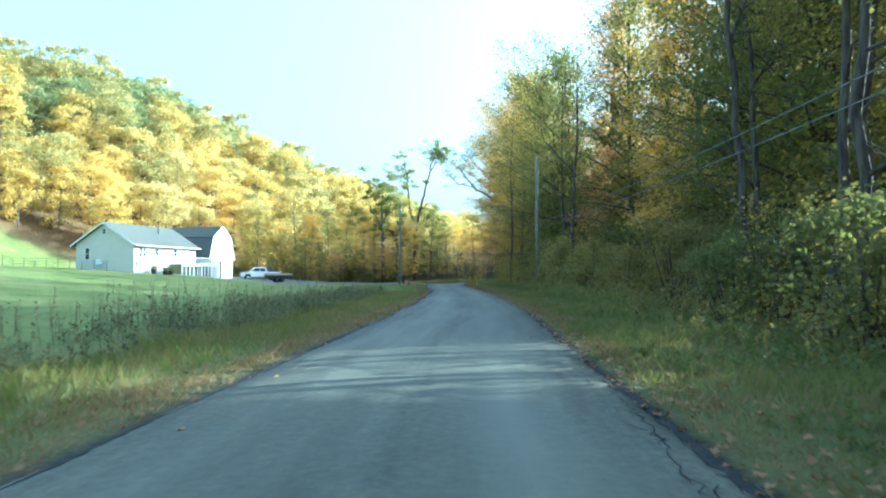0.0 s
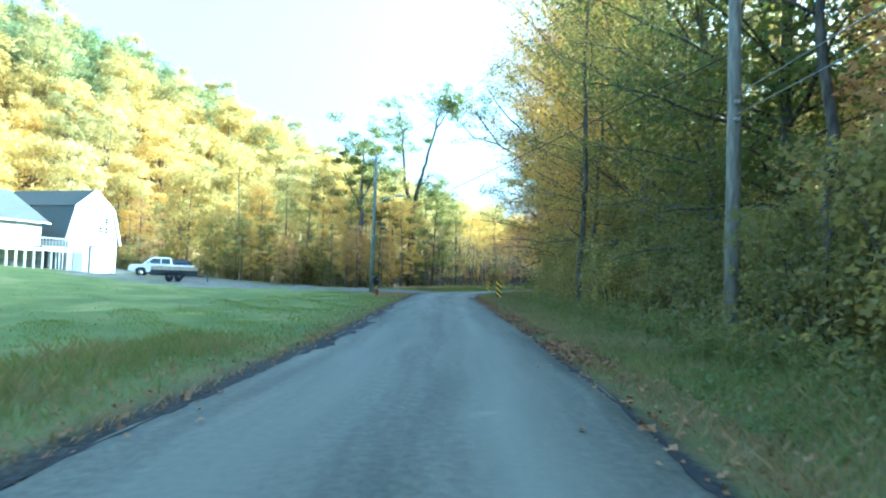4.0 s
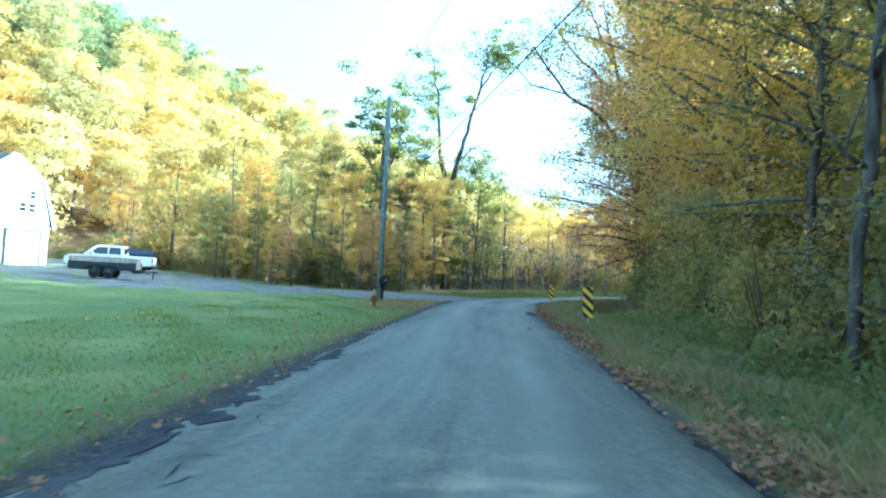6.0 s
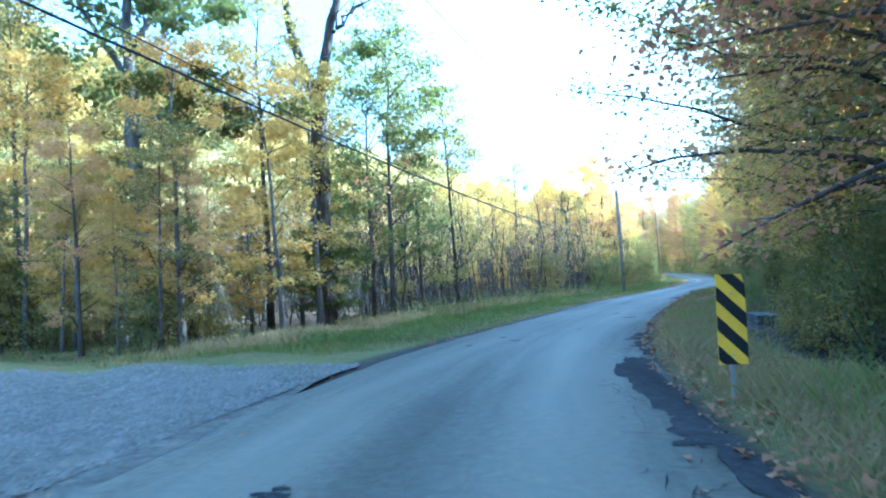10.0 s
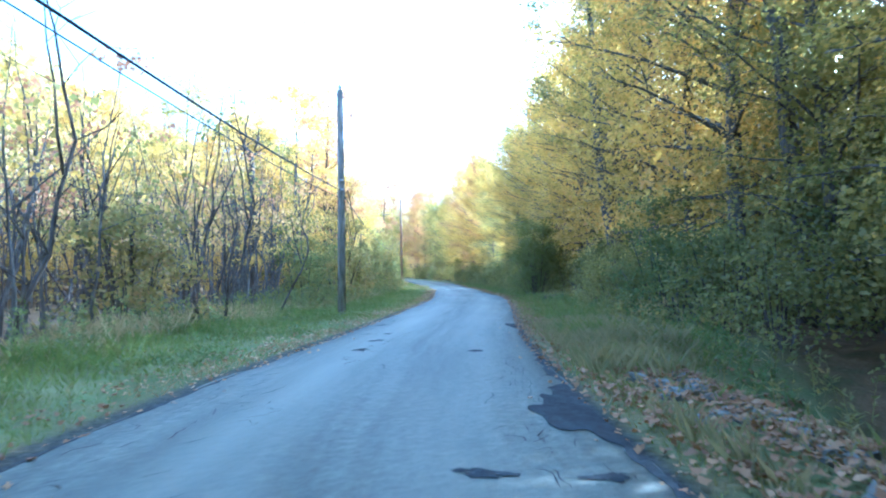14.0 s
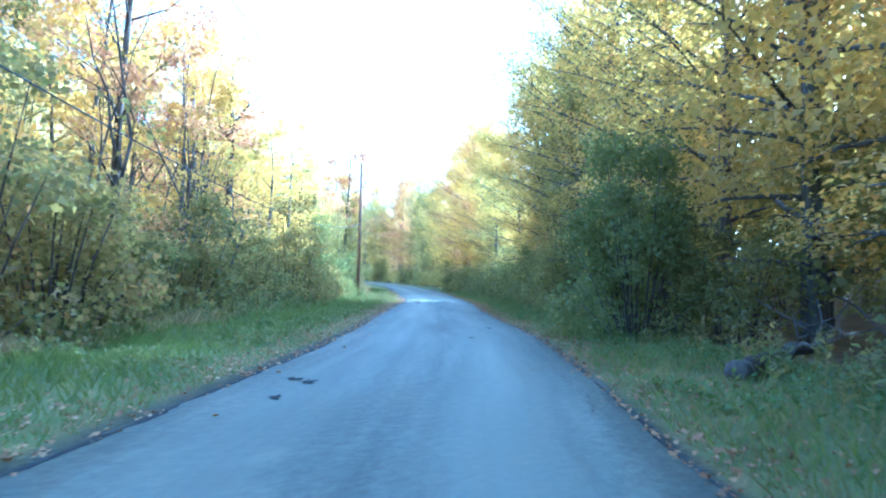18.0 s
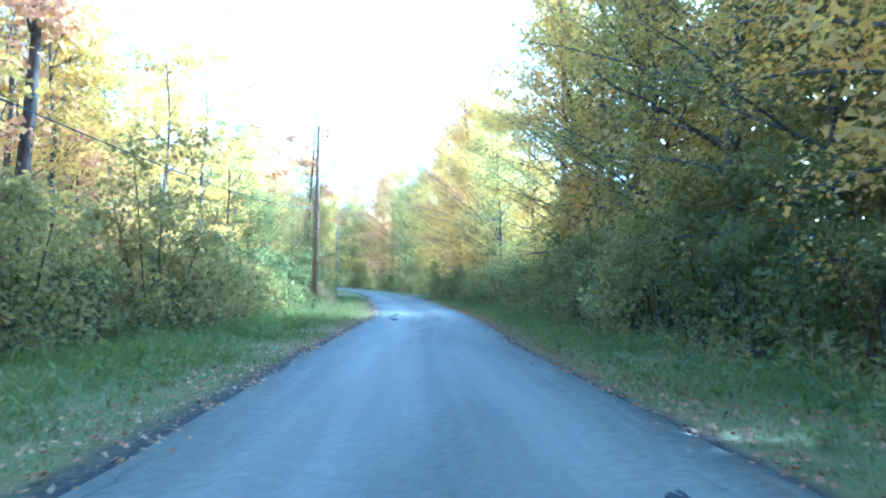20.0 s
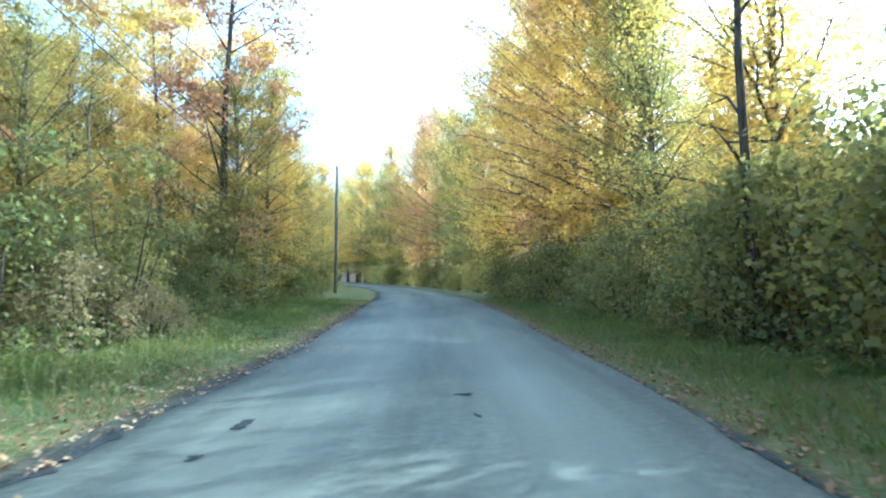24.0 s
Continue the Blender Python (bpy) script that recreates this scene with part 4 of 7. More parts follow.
# the last three are added in the sun gap, to throw stripes on the road
for k, (xx, yy) in enumerate(((8.0, 10.2), (8.7, 12.9), (9.4, 10.6), (9.0, 14.6), (10.0, 12.8), (9.0, 18.5), (10.2, 20.0), (10.6, 15.5), (11.2, 11.5), (8.6, 43.0), (9.0, 47.5), (6.6, 61.6), (8.2, 67.0), (30.6, 142.5), (42.2, 173.0), (43.5, 176.5), (48.6, 191.6), (50.0, 194.2), (49.0, 196.6))):
    plant(TRUNKS[k % 3], xx, yy, 0.95 + 0.12 * (k % 2), rng=PR, group="slim trees")
for k in range(20):
    yy = -8 + 2.7 * k
    plant(SHRUBS[0 if k % 3 else 2], float(edge_r(yy)) + 6.6 + 2.6 * PR.random(), yy, 0.9 + 0.45 * PR.random(), rng=PR, group="woodland shrubs")
# undergrowth on the creek's far bank
for k in range(14):
    yy = 79.5 + 1.4 * k
    plant(SHRUBS[k % 3], float(edge_r(yy)) + 7.4 + 1.8 * PR.random(), yy, 0.8 + 0.4 * PR.random(), rng=PR, group="woodland shrubs")
for k in range(16):
    yy = 78.5 + 1.15 * k
    plant(SHRUBS[(2, 0, 2, 1)[k % 4]], float(edge_r(yy)) + 5.6 + 1.5 * ER.random(), yy, 0.34 + 0.26 * ER.random(), rng=ER, group="woodland shrubs")
# brambles leaning over the creek
for k, (yy, dd) in enumerate(((97.0, 6.6), (99.5, 5.8), (102.0, 6.4), (104.5, 5.4), (107.0, 6.2), (109.5, 5.2), (112.0, 6.0))):
    plant(SHRUBS[(0, 2, 1)[k % 3]], float(edge_r(yy)) + dd, yy, 0.75 + 0.25 * PR.random(), rng=PR, group="roadside shrubs")
# deeper rows on the right
PR = random.Random(24)
for row in range(3):
    y = -20.0 + row
    while y < 270:
        x = float(edge_r(y)) + 12.5 + row * 6 + PR.random() * 4
        sc = 0.85 + PR.random() * 0.3
        if in_lane(x, y, 3.0 if y < 100 else 4.2) or (160 < y < 216 and row == 0) or (y > 232 and row) or (182 < y < 240 and row and PR.random() < 0.5) or (105 < y < 168 and PR.random() < (0.1, 0.3, 0.6)[row]):
            pass
        elif row == 0 and PR.random() < 0.55:
            plant(PR.choices(NEAR, [3, 2, 0, 1.5, 0] if y < 42 else [0.3, 2, 4, 2, 0.6])[0], x, y, sc * 0.8, rng=PR, group="woodland trees")
        elif row == 0:
            plant(PR.choices(MID, [3, 0.5, 2, 0.4, 0.2] if y < 42 else [0.7, 2, 2, 2, 0.8])[0], x, y, sc * (1.0 if y < 42 else 0.85), rng=PR, group="woodland trees")
        else:
            far_plant("deep_woods", PR.choices(FAR, [0.6, 2, 2, 1.5])[0], x, y, sc * (0.95 if y < 42 else 0.84 if 120 < y < 186 else 0.64 if 186 < y < 214 else 0.74), PR)
        y += (4.6 if 108 < y < 186 else 5.6) + PR.random() * 2.6
for k in range(150):
    y = -60 + 330 * PR.random()
    x = float(edge_r(y)) + 34 + 50 * PR.random()
    if in_lane(x, y, 3.5) or 196 < y < 250 or (105 < y < 168 and PR.random() < 0.6):
        continue
    far_plant("deep_woods", PR.choice(FAR), x, y, 0.6 + PR.random() * 0.3, PR)


def left_height(y):
    """Scale of the left wood's trees: tall by the driveway, then low second growth."""
    return float(np.interp(y, [100, 111, 118, 124, 142, 152, 162, 182, 198, 230, 270], [0.74, 0.72, 0.58, 0.42, 0.44, 0.68, 0.86, 0.86, 0.72, 0.66, 0.8]))


# left wood past the driveway
PR = random.Random(25)
y = 103.0
while y < 265:
    dl = 8.0 + PR.random() * 3.5
    if y > 150:
        dl += 1.0
    if PR.random() < float(np.interp(y, [112, 116, 148, 152, 176, 182], [0, 1.0, 1.0, 0.15, 0.15, 0])):
        plant(PR.choice(THIN), float(edge_l(y)) - dl + 1, y, (0.8 if y < 148 else 1.15) + PR.random() * 0.3, rng=PR, group="thin trees")
    else:
        plant(PR.choices(MID, [0.3, 3, 1.4, 3, 0.5 if y < 118 else 1.6])[0], float(edge_l(y)) - dl, y, left_height(y) * (0.8 + PR.random() * 0.35), rng=PR, group="woodland trees")
    y += (1.5 if 116 < y < 148 else 2.0) + PR.random() * 1.2
for row in range(5):
    y = 104.0 + row * 2
    while y < 265:
        x = float(edge_l(y)) - 12.5 - row * 5.5 - PR.random() * 4
        sc = left_height(y) * (0.9 + 0.06 * row + PR.random() * 0.3)
        if (114 < y < 150 and row < 4) or (150 < y < 180 and row < 3 and PR.random() < 0.2):
            plant(PR.choice(THIN), x, y, (0.9 if y < 150 else 1.35) + PR.random() * 0.35, rng=PR, group="thin trees")
        elif row < 3:
            plant(PR.choices(MID, [0.3, 2.5, 1.3, 3, 0.6 if y < 118 else 1.8])[0], x, y, sc, rng=PR, group="woodland trees")
        else:
            far_plant("left_woods", PR.choices(FAR, [0.6, 2, 2, 1.5])[0], x, y, sc * 0.85, PR)
        y += 3.8 + row * 0.4 + PR.random() * 2.4
# leafy young trees before the thicket
for xx, yy, k, sc in ((-2.2, 112.5, 0, 0.80), (-7.0, 110.0, 2, 0.86), (0.6, 117.5, 2, 0.70), (-3.6, 116.0, 0, 0.78), (-11.5, 108.5, 1, 0.78), (-14.5, 105.8, 2, 0.74), (-1.0, 114.6, 2, 0.6)):
    plant(MID[k], xx, yy, sc, rng=PR, group="woodland trees")
# saplings under the tall trees and along the wood's edge
PR = random.Random(26)
for k in range(100):
    y = 100 + 150 * PR.random() ** 1.5
    x = float(edge_l(y)) - 7.5 - 16 * PR.random()
    if 114 < y < 150:
        continue
    plant(PR.choice(MID), x, y, 0.22 + PR.random() * 0.2, rng=PR, group="saplings")
for k in range(46):
    x = -12 - 42 * PR.random()
    y = 107 - 0.34 * (x + 12) + 14 * PR.random()
    plant(PR.choices(MID, [1, 2, 3, 2, 0.4])[0], x, y, 0.25 + 0.5 * PR.random(), rng=PR, group="woodland trees")
# trees that close the view past the last bend
y = 216.0
while y < 305:
    plant(PR.choices(NEAR, [1, 3, 4, 2, 0.3])[0], float(edge_l(y)) - 5.0 - 2 * PR.random(), y, 0.55 + 0.2 * PR.random(), rng=PR, group="trees of the wood's edge")
    y += 5 + PR.random() * 2
# shrubs along both edges
PR = random.Random(27)
y = -8.0
while y < 300:
    x = float(edge_r(y)) + (3.4 if y > 200 else 4.2 if not 76 < y < 121 else 6.6) + PR.random() * 1.3
    if not in_hollow(x, y):
        plant(PR.choices(SHRUBS, [2, 0.3, 1] if y < 34 else [1, 2.2, 1])[0], x, y, 0.7 + PR.random() * 0.6, rng=PR, group="roadside shrubs")
    y += (3.4 if y < 32 else 1.7) + PR.random() * 1.1
y = -10.0
while y < 240:
    x = float(edge_r(y)) + 9.0 + PR.random() * 7
    if not in_hollow(x, y, 4.0):
        plant(PR.choice(SHRUBS), x, y, 1.1 + PR.random() * 1.0, rng=PR, group="woodland shrubs")
    y += 1.7 + PR.random() * 1.0
y = 121.0
while y < 300:
    x = float(edge_l(y)) - 5.0 - PR.random() * 2.4
    if y > 148 or PR.random() < 0.3:
        plant(PR.choice(SHRUBS), x, y, 0.7 + PR.random() * 0.7, rng=PR, group="roadside shrubs")
    y += 1.4 + PR.random() * 0.9
for k in range(50):
    x = -8 - 45 * PR.random()
    y = 102 - 0.30 * (x + 8) + 6 * PR.random()
    plant(PR.choice(SHRUBS), x, y, 0.5 + PR.random() * 0.6, rng=PR, group="woodland shrubs")
# vine-hung bush beside the hollow
VINES = make_shrub("vine_mound", 85, 5.6, 2.1, 90, 120, 0.11, M_LEAF_GREEN, "tall bush smothered in green vines", 0.62, 4)
plant(VINES, 30.9, 152.2, 1.0, rng=PR)
# sunlit growth beside the last bend
plant(NEAR[1], 33.6, 202.0, 0.46, rng=PR, group="woodland trees")
plant(NEAR[3], 31.0, 198.0, 0.50, rng=PR, group="woodland trees")
DRY_BUSH = make_shrub("shrub", 79, 2.0, 1.6, 34, 110, 0.07, M_DRY, "dry straw-brown bush full of seed heads")
plant(DRY_BUSH, 35.4, 200.0, 1.0, rng=PR)
plant(DRY_BUSH, 33.4, 198.4, 0.95, rng=PR)
plant(DRY_BUSH, 36.4, 202.4, 0.7, rng=PR)
# tall sunlit trees behind the last bushes
TR = random.Random(29)
for k, (ahead, side) in enumerate(((25, -9.5), (29, -13.5), (33, -10.5), (36, -15.5), (41, -12.0), (46, -16.5))):
    yy = 191.0 + ahead
    plant(MID[(4, 1, 3, 4, 2, 3)[k]], float(edge_l(yy)) + side + 3.0, yy, 0.98 + 0.14 * TR.random(), rng=TR, group="woodland trees")
# golden and orange crowns above the left thicket
for k, (yy, dd) in enumerate(((155.0, 9.5), (158.5, 13.0), (162.0, 9.0), (165.5, 12.5), (169.0, 9.5), (173.0, 13.5), (177.5, 10.5), (182.0, 13.0))):
    plant(MID[(3, 1, 4, 1, 3, 3, 1, 3)[k]], float(edge_l(yy)) - dd, yy, 0.8 + 0.14 * TR.random(), rng=TR, group="woodland trees")
# hillside behind the house
PR = random.Random(28)
for k in range(448):
    q = 1.5 + (k // 28) * 6.6 + 6.0 * PR.random()
    p = -60 + (k % 28) * 8.2 + 7.0 * PR.random()
    x = -58 + p * 0.585 - q * 0.81
    yy = 105 + p * 0.81 + q * 0.585
    if (p < -8 and q < 13) or float(edge_l(min(yy, 690))) - x < 30 or math.hypot(x, yy) > 320:
        continue
    top = PR.random() < (q - 42) / 30
    proto = PR.choices(FAR, [4, 0.3, 1.0, 0.2] if top else [0.25 if q > 22 else 0, 3, 2, 2.5])[0]
    sc = 0.72 + PR.random() * 0.34
    if q < 34 and p < 70:
        plant(proto, x, yy, sc, rng=PR, group="hillside trees")
    else:
        far_plant("hill_woods", proto, x, yy, sc, PR)
# woods beyond the bend
for k in range(90):
    yy = 268 + 110 * PR.random()
    x = float(edge_l(yy)) - 70 + 160 * PR.random()
    if -6 < x - float(edge_l(yy)) < 11:
        continue
    far_plant("distant_woods", PR.choice(FAR), x, yy, 0.7 + PR.random() * 0.3, PR)
join_far("deep_woods", "deep roadside woods in autumn colour,")
join_far("left_woods", "autumn woods behind the roadside trees,")
join_far("hill_woods", "wooded hillside in autumn colour,")
join_far("distant_woods", "distant woods beyond the bend,")


# ---- particular trees ----
def at(ob, x, y, turn=0.0, z=None):
    ob.matrix_world = pose(x, y, gz(x, y) if z is None else z, 0, 0, turn)
    return ob


R1 = np.random.RandomState(40)


def spots(n, x, y, z, sx, sy, sz, r):
    return [(x + R1.randn() * sx, y + R1.randn() * sy, z + R1.randn() * sz, r * (0.6 + 0.6 * R1.rand())) for _ in range(n)]


at(limb_tree("forked_tree", [[(0, 0, -0.3, 0.46), (0.05, 0, 5, 0.40), (0.1, 0.1, 9.9, 0.36)],
                             [(0.1, 0.1, 9.7, 0.28), (-0.9, 0.2, 12.5, 0.2), (-1.2, 0.3, 16, 0.15), (-1.5, 0.3, 19, 0.11), (-2.4, 0.3, 23, 0.04)],
                             [(0.1, 0.1, 9.7, 0.28), (0.9, 0, 13, 0.2), (1.7, -0.2, 16, 0.17), (2.6, 0, 19.5, 0.13), (3.0, 0, 21.5, 0.06), (3.0, 0.1, 24, 0.02)], [(2.6, 0, 19.5, 0.1), (3.8, 0, 21.4, 0.06), (5.4, 0.2, 23.2, 0.02)],
                             [(0.8, 0, 12.4, 0.12), (1.5, 0, 13.2, 0.09), (2.6, 0.2, 14.0, 0.04)]],
             spots(50, 0.0, 0.3, 2.6, 0.8, 0.7, 1.2, 0.9) + spots(44, -2.0, 0.3, 18.5, 1.1, 0.9, 2.0, 0.9) + spots(60, 4.0, 0, 22.6, 1.3, 0.8, 1.0, 0.9),
             "tall dark tree forking high, ivy at its foot", M_BARK, M_LEAF_GREEN, 3, 70, 0.16), -4.85, 110.6)
at(limb_tree("grey_tree", [[(0, 0, -0.3, 0.33), (0, 0, 4, 0.27), (-0.15, 0, 7.4, 0.25), (-0.3, 0, 11, 0.17), (-0.2, 0, 17, 0.05)],
                           [(-0.1, 0, 7.2, 0.15), (0.9, 0, 7.9, 0.12), (2.0, 0.1, 8.2, 0.09), (3.8, 0.2, 8.0, 0.04)],
                           [(-0.2, 0, 9.2, 0.14), (-1.2, 0, 10.6, 0.1), (-2.4, 0, 13, 0.04)],
                           [(-0.25, 0, 10.0, 0.14), (0.8, 0.1, 12, 0.09), (1.8, 0.1, 15, 0.04)]],
             spots(60, 0, 0, 13.5, 2.4, 2.2, 2.6, 1.1) + spots(14, 2.2, 0, 8.3, 1.2, 0.8, 0.5, 0.7),
             "grey-barked tree with a long side bough and green crown", M_BARK_GREY, M_LEAF_GREEN, 5, 150, 0.2), -9.9, 105.4)
at(limb_tree("dead_tree", [[(0, 0, -0.3, 0.2), (0.05, 0, 4, 0.17), (0, 0, 7.9, 0.14)], [(0, 0, 7.8, 0.1), (-0.35, 0, 8.8, 0.07), (-0.15, 0, 10.2, 0.03)],
                           [(0, 0, 7.8, 0.1), (0.3, 0, 8.6, 0.07), (0.4, 0, 9.3, 0.03)], [(0, 0, 5, 0.08), (-0.9, 0, 6.0, 0.05), (-1.6, 0, 6.4, 0.03)]],
             [], "bare dead tree forked at the top", M_BARK, seed=7), 11.36, 148.3)
at(limb_tree("tall_snag", [[(0, 0, -0.3, 0.2), (0.1, 0, 6, 0.17), (0, 0, 12.4, 0.06)], [(0, 0, 9, 0.08), (0.7, 0, 10.4, 0.05), (1.0, 0, 11.6, 0.02)], [(0, 0, 8.4, 0.08), (-0.6, 0, 9.6, 0.05), (-0.8, 0, 10.8, 0.02)]],
             spots(14, 0.1, 0, 9.5, 0.7, 0.7, 1.4, 0.6), "slender half-bare tree standing above the thicket", M_BARK, M_LEAF_ORANGE, 9, 40, 0.2), 21.75, 173.5)
at(limb_tree("russet_tree", [[(0, 0, -0.3, 0.22), (0.1, 0, 6, 0.16), (0, 0, 13.4, 0.05)], [(0, 0, 6, 0.1), (1.2, 0, 9, 0.06), (1.5, 0, 11, 0.02)], [(0, 0, 6.5, 0.1), (-1.2, 0, 9, 0.06), (-1.6, 0, 11.4, 0.02)]],
             spots(46, 0, 0, 10.6, 1.5, 1.5, 2.4, 0.9), "upright tree with russet and pinkish leaves", M_BARK, M_LEAF_ORANGE, 11, 90, 0.22), 31.2, 203.5)
at(limb_tree("overhanging_tree", [[(0, 0, -0.3, 0.38), (-0.3, 0, 6, 0.32), (-1.0, 0, 12, 0.24), (-2.2, -0.4, 17, 0.15), (-3.4, -0.6, 22, 0.06), (-3.8, -0.6, 25, 0.02)],
                                  [(-0.9, 0, 11.4, 0.17), (-3.4, -0.8, 14.6, 0.13), (-5.8, -1.4, 16.0, 0.10), (-8.4, -2.0, 19.2, 0.05)],
                                  [(-1.8, -0.2, 15.6, 0.13), (-4.8, 0.4, 19.0, 0.09), (-7.2, 0.8, 22.2, 0.04)], [(-5.8, -1.4, 16.0, 0.07), (-8.4, -1.6, 16.6, 0.05), (-10.4, -2.0, 18.6, 0.02)],
                                  [(-2.6, -0.4, 18.4, 0.10), (-4.4, -1.0, 22.0, 0.06), (-5.4, -1.2, 24.0, 0.02)]],
             spots(34, -9.0, -1.8, 18.6, 1.2, 0.8, 1.1, 0.8) + spots(30, -6.6, 0.6, 21.4, 1.2, 0.8, 1.0, 0.8) + spots(90, -1.4, 0, 15, 2.2, 2.2, 3.4, 1.1) + spots(34, -4.6, -1.0, 22.6, 1.2, 1.0, 1.2, 0.8),
             "tall tree with sparse boughs reaching over the road", M_BARK, M_LEAF_GREEN, 13, 80, 0.10), 10.6, 97.0)
for k, (tx, ty, lm) in enumerate(((15.4, 108.5, M_LEAF_GREEN), (23.6, 125.0, M_LEAF_OLIVE))):
    at(limb_tree("overhanging_tree", [[(0, 0, -0.3, 0.30), (-0.4, 0, 5, 0.25), (-1.2, 0, 10, 0.19), (-2.0, 0, 15, 0.1), (-2.4, 0, 20, 0.04)],
                                      [(-1.2, 0, 9, 0.13), (-3.4, -0.6, 12.5, 0.1), (-6.2, -1.0, 15.4, 0.05)], [(-1.6, 0, 12, 0.12), (-4.0, 0.8, 15.6, 0.08), (-6.0, 1.2, 18.6, 0.04)]],
                 spots(30, -6.0, -0.9, 14.6, 1.3, 0.8, 0.7, 0.7) + spots(30, -5.8, 1.1, 17.8, 1.3, 0.8, 0.8, 0.7) + spots(30, -3.6, 0.2, 13.0, 1.2, 1.2, 1.0, 0.8) + spots(34, -2.0, 0, 16.5, 1.8, 2.0, 2.6, 1.1),
                 "tall roadside tree with thin green leaves on bare limbs", M_BARK_GREY, lm, 60 + k, 120, 0.12), tx, ty)
at(limb_tree("leaning_tree", [[(0, 0, -0.3, 0.30), (-0.5, 0, 5, 0.25), (-1.4, 0, 9.5, 0.2), (-2.4, -0.3, 14, 0.1), (-2.8, -0.4, 18, 0.04)],
                              [(-1.3, 0, 9.0, 0.10), (-2.4, -0.4, 10.8, 0.06), (-3.6, -0.8, 11.8, 0.03)], [(-0.9, 0, 7, 0.1), (0.8, 0, 9.6, 0.07), (1.6, 0, 12, 0.03)]],
             spots(46, -2.5, -0.4, 11.5, 2.2, 2.0, 2.4, 1.1), "leaning maple with bright yellow leaves over the road", M_BARK, M_LEAF_YELLOW, 15, 190, 0.125), 46.2, 181.0)
at(limb_tree("leaning_tree", [[(0, 0, -0.3, 0.36), (-0.6, 0, 5, 0.3), (-1.2, 0, 10, 0.24), (-1.5, 0, 16, 0.1), (-1.4, 0, 19, 0.04)], [(-1.0, 0, 8, 0.14), (0.9, 0, 10.6, 0.1), (1.8, 0, 13, 0.04)],
                              [(-0.7, 0, 5.6, 0.08), (-1.8, 0, 5.6, 0.06), (-2.8, -0.4, 5.4, 0.03)]],
             spots(40, -0.6, 0, 13.5, 2.4, 2.2, 2.6, 1.1), "thick leaning trunk with olive leaves high up", M_BARK_GREY, M_LEAF_OLIVE, 17, 170, 0.125), 29.4, 140.8)

at(limb_tree("fallen_log", [[(-1.5, -0.6, 0.12, 0.17), (-0.4, -0.1, 0.16, 0.16), (0.9, 0.4, 0.24, 0.13), (1.9, 0.5, 0.42, 0.08)], [(0.4, 0.2, 0.2, 0.06), (0.6, -0.5, 0.6, 0.03)]],
             [], "dark rotting log lying in a shaded hollow", M_BARK, seed=19), 29.6, 146.9)["category"] = "log"

# ---- utility poles and cables ----
M_STEEL = simple("galvanised_steel", (0.45, 0.46, 0.47), 0.45, 0.8)
M_CABLE = simple("cable_black", (0.03, 0.03, 0.032), 0.6)
M_CABLE_GREY = simple("cable_grey", (0.20, 0.20, 0.195), 0.6)
M_CERAMIC = simple("insulator_grey", (0.35, 0.36, 0.38), 0.25)
M_POLE_GREEN = bark_mat("pole_treated", (0.10, 0.12, 0.10), (0.24, 0.27, 0.23))


def pole(x, y, height, wood, r=0.14, label="weathered wooden utility pole beside the road", lamp=False):
    root = tagged(empty("utility_pole"), label, "utility pole", "utility poles")
    tubes("shaft", [([(0, 0, -0.6), (0.02, 0, height * 0.5), (0, 0, height)], [r * 1.1, r * 0.95, r * 0.75])], wood, root, sides=16)
    tubes("insulator", [([(0, 0, height), (0, 0, height + 0.1), (0, 0, height + 0.2)], [0.03, 0.06, 0.035])], M_CERAMIC, root, sides=10)
    for z in (5.05, 4.7):
        bm = bmesh.new()
        add_box(bm, -0.05, 0.05, -r - 0.09, -r + 0.02, z - 0.03, z + 0.03, 0.01)
        part("cable_clamp", bm, M_STEEL, root)
    tubes("ground_wire", [([(r * 0.98, 0.02, 0.1), (r * 0.86, 0.02, height * 0.9)], [0.008, 0.008])], M_CABLE, root, sides=5)
    if lamp:
        arm = tubes("lamp_arm", [([(0.1, 0, 6.9), (0.7, -0.05, 7.7), (1.5, -0.1, 8.05), (2.0, -0.12, 8.08)], [0.03, 0.03, 0.028, 0.028])], M_STEEL, root, sides=8)
        bm = bmesh.new()
        add_box(bm, 1.85, 2.6, -0.26, 0.02, 8.0, 8.16, 0.05)
        for v in bm.verts:
            if v.co.x > 2.3:
                v.co.z = 8.04 + (v.co.z - 8.04) * 0.6
        head = part("lamp_head", bm, M_STEEL, root, "grey cobra-style street lamp head")
        bm = bmesh.new()
        add_box(bm, 2.1, 2.5, -0.21, -0.03, 7.96, 8.01, 0.015)
        part("lens", bm, M_CERAMIC, head)
        bm = bmesh.new()
        add_box(bm, 0.1, 0.24, -0.1, 0.04, 4.45, 4.75, 0.02)
        part("junction_box", bm, M_POLE_GREEN, root)
    return at(root, x, y)


POLES = {"a0": (7.4, -6.0, 10.0), "a": (7.0, 47.1, 10.0), "b": (-5.85, 86.05, 11.4), "c": (13.6, 135.85, 8.4), "d": (33.9, 194.2, 12.0), "e": (45.6, 238.4, 10.5)}
pole(*POLES["a0"], M_POLE)
pole(*POLES["a"], M_POLE, label="pale weathered wooden utility pole at the wood's edge")
pole(*POLES["b"], M_POLE_GREEN, 0.15, "greenish treated utility pole carrying a street lamp", True)
pole(*POLES["c"], M_POLE)
pole(*POLES["d"], bark_mat("pole_brown", (0.14, 0.085, 0.045), (0.30, 0.19, 0.11)), 0.15, "brown wooden utility pole in roadside brush")
pole(*POLES["e"], M_POLE)


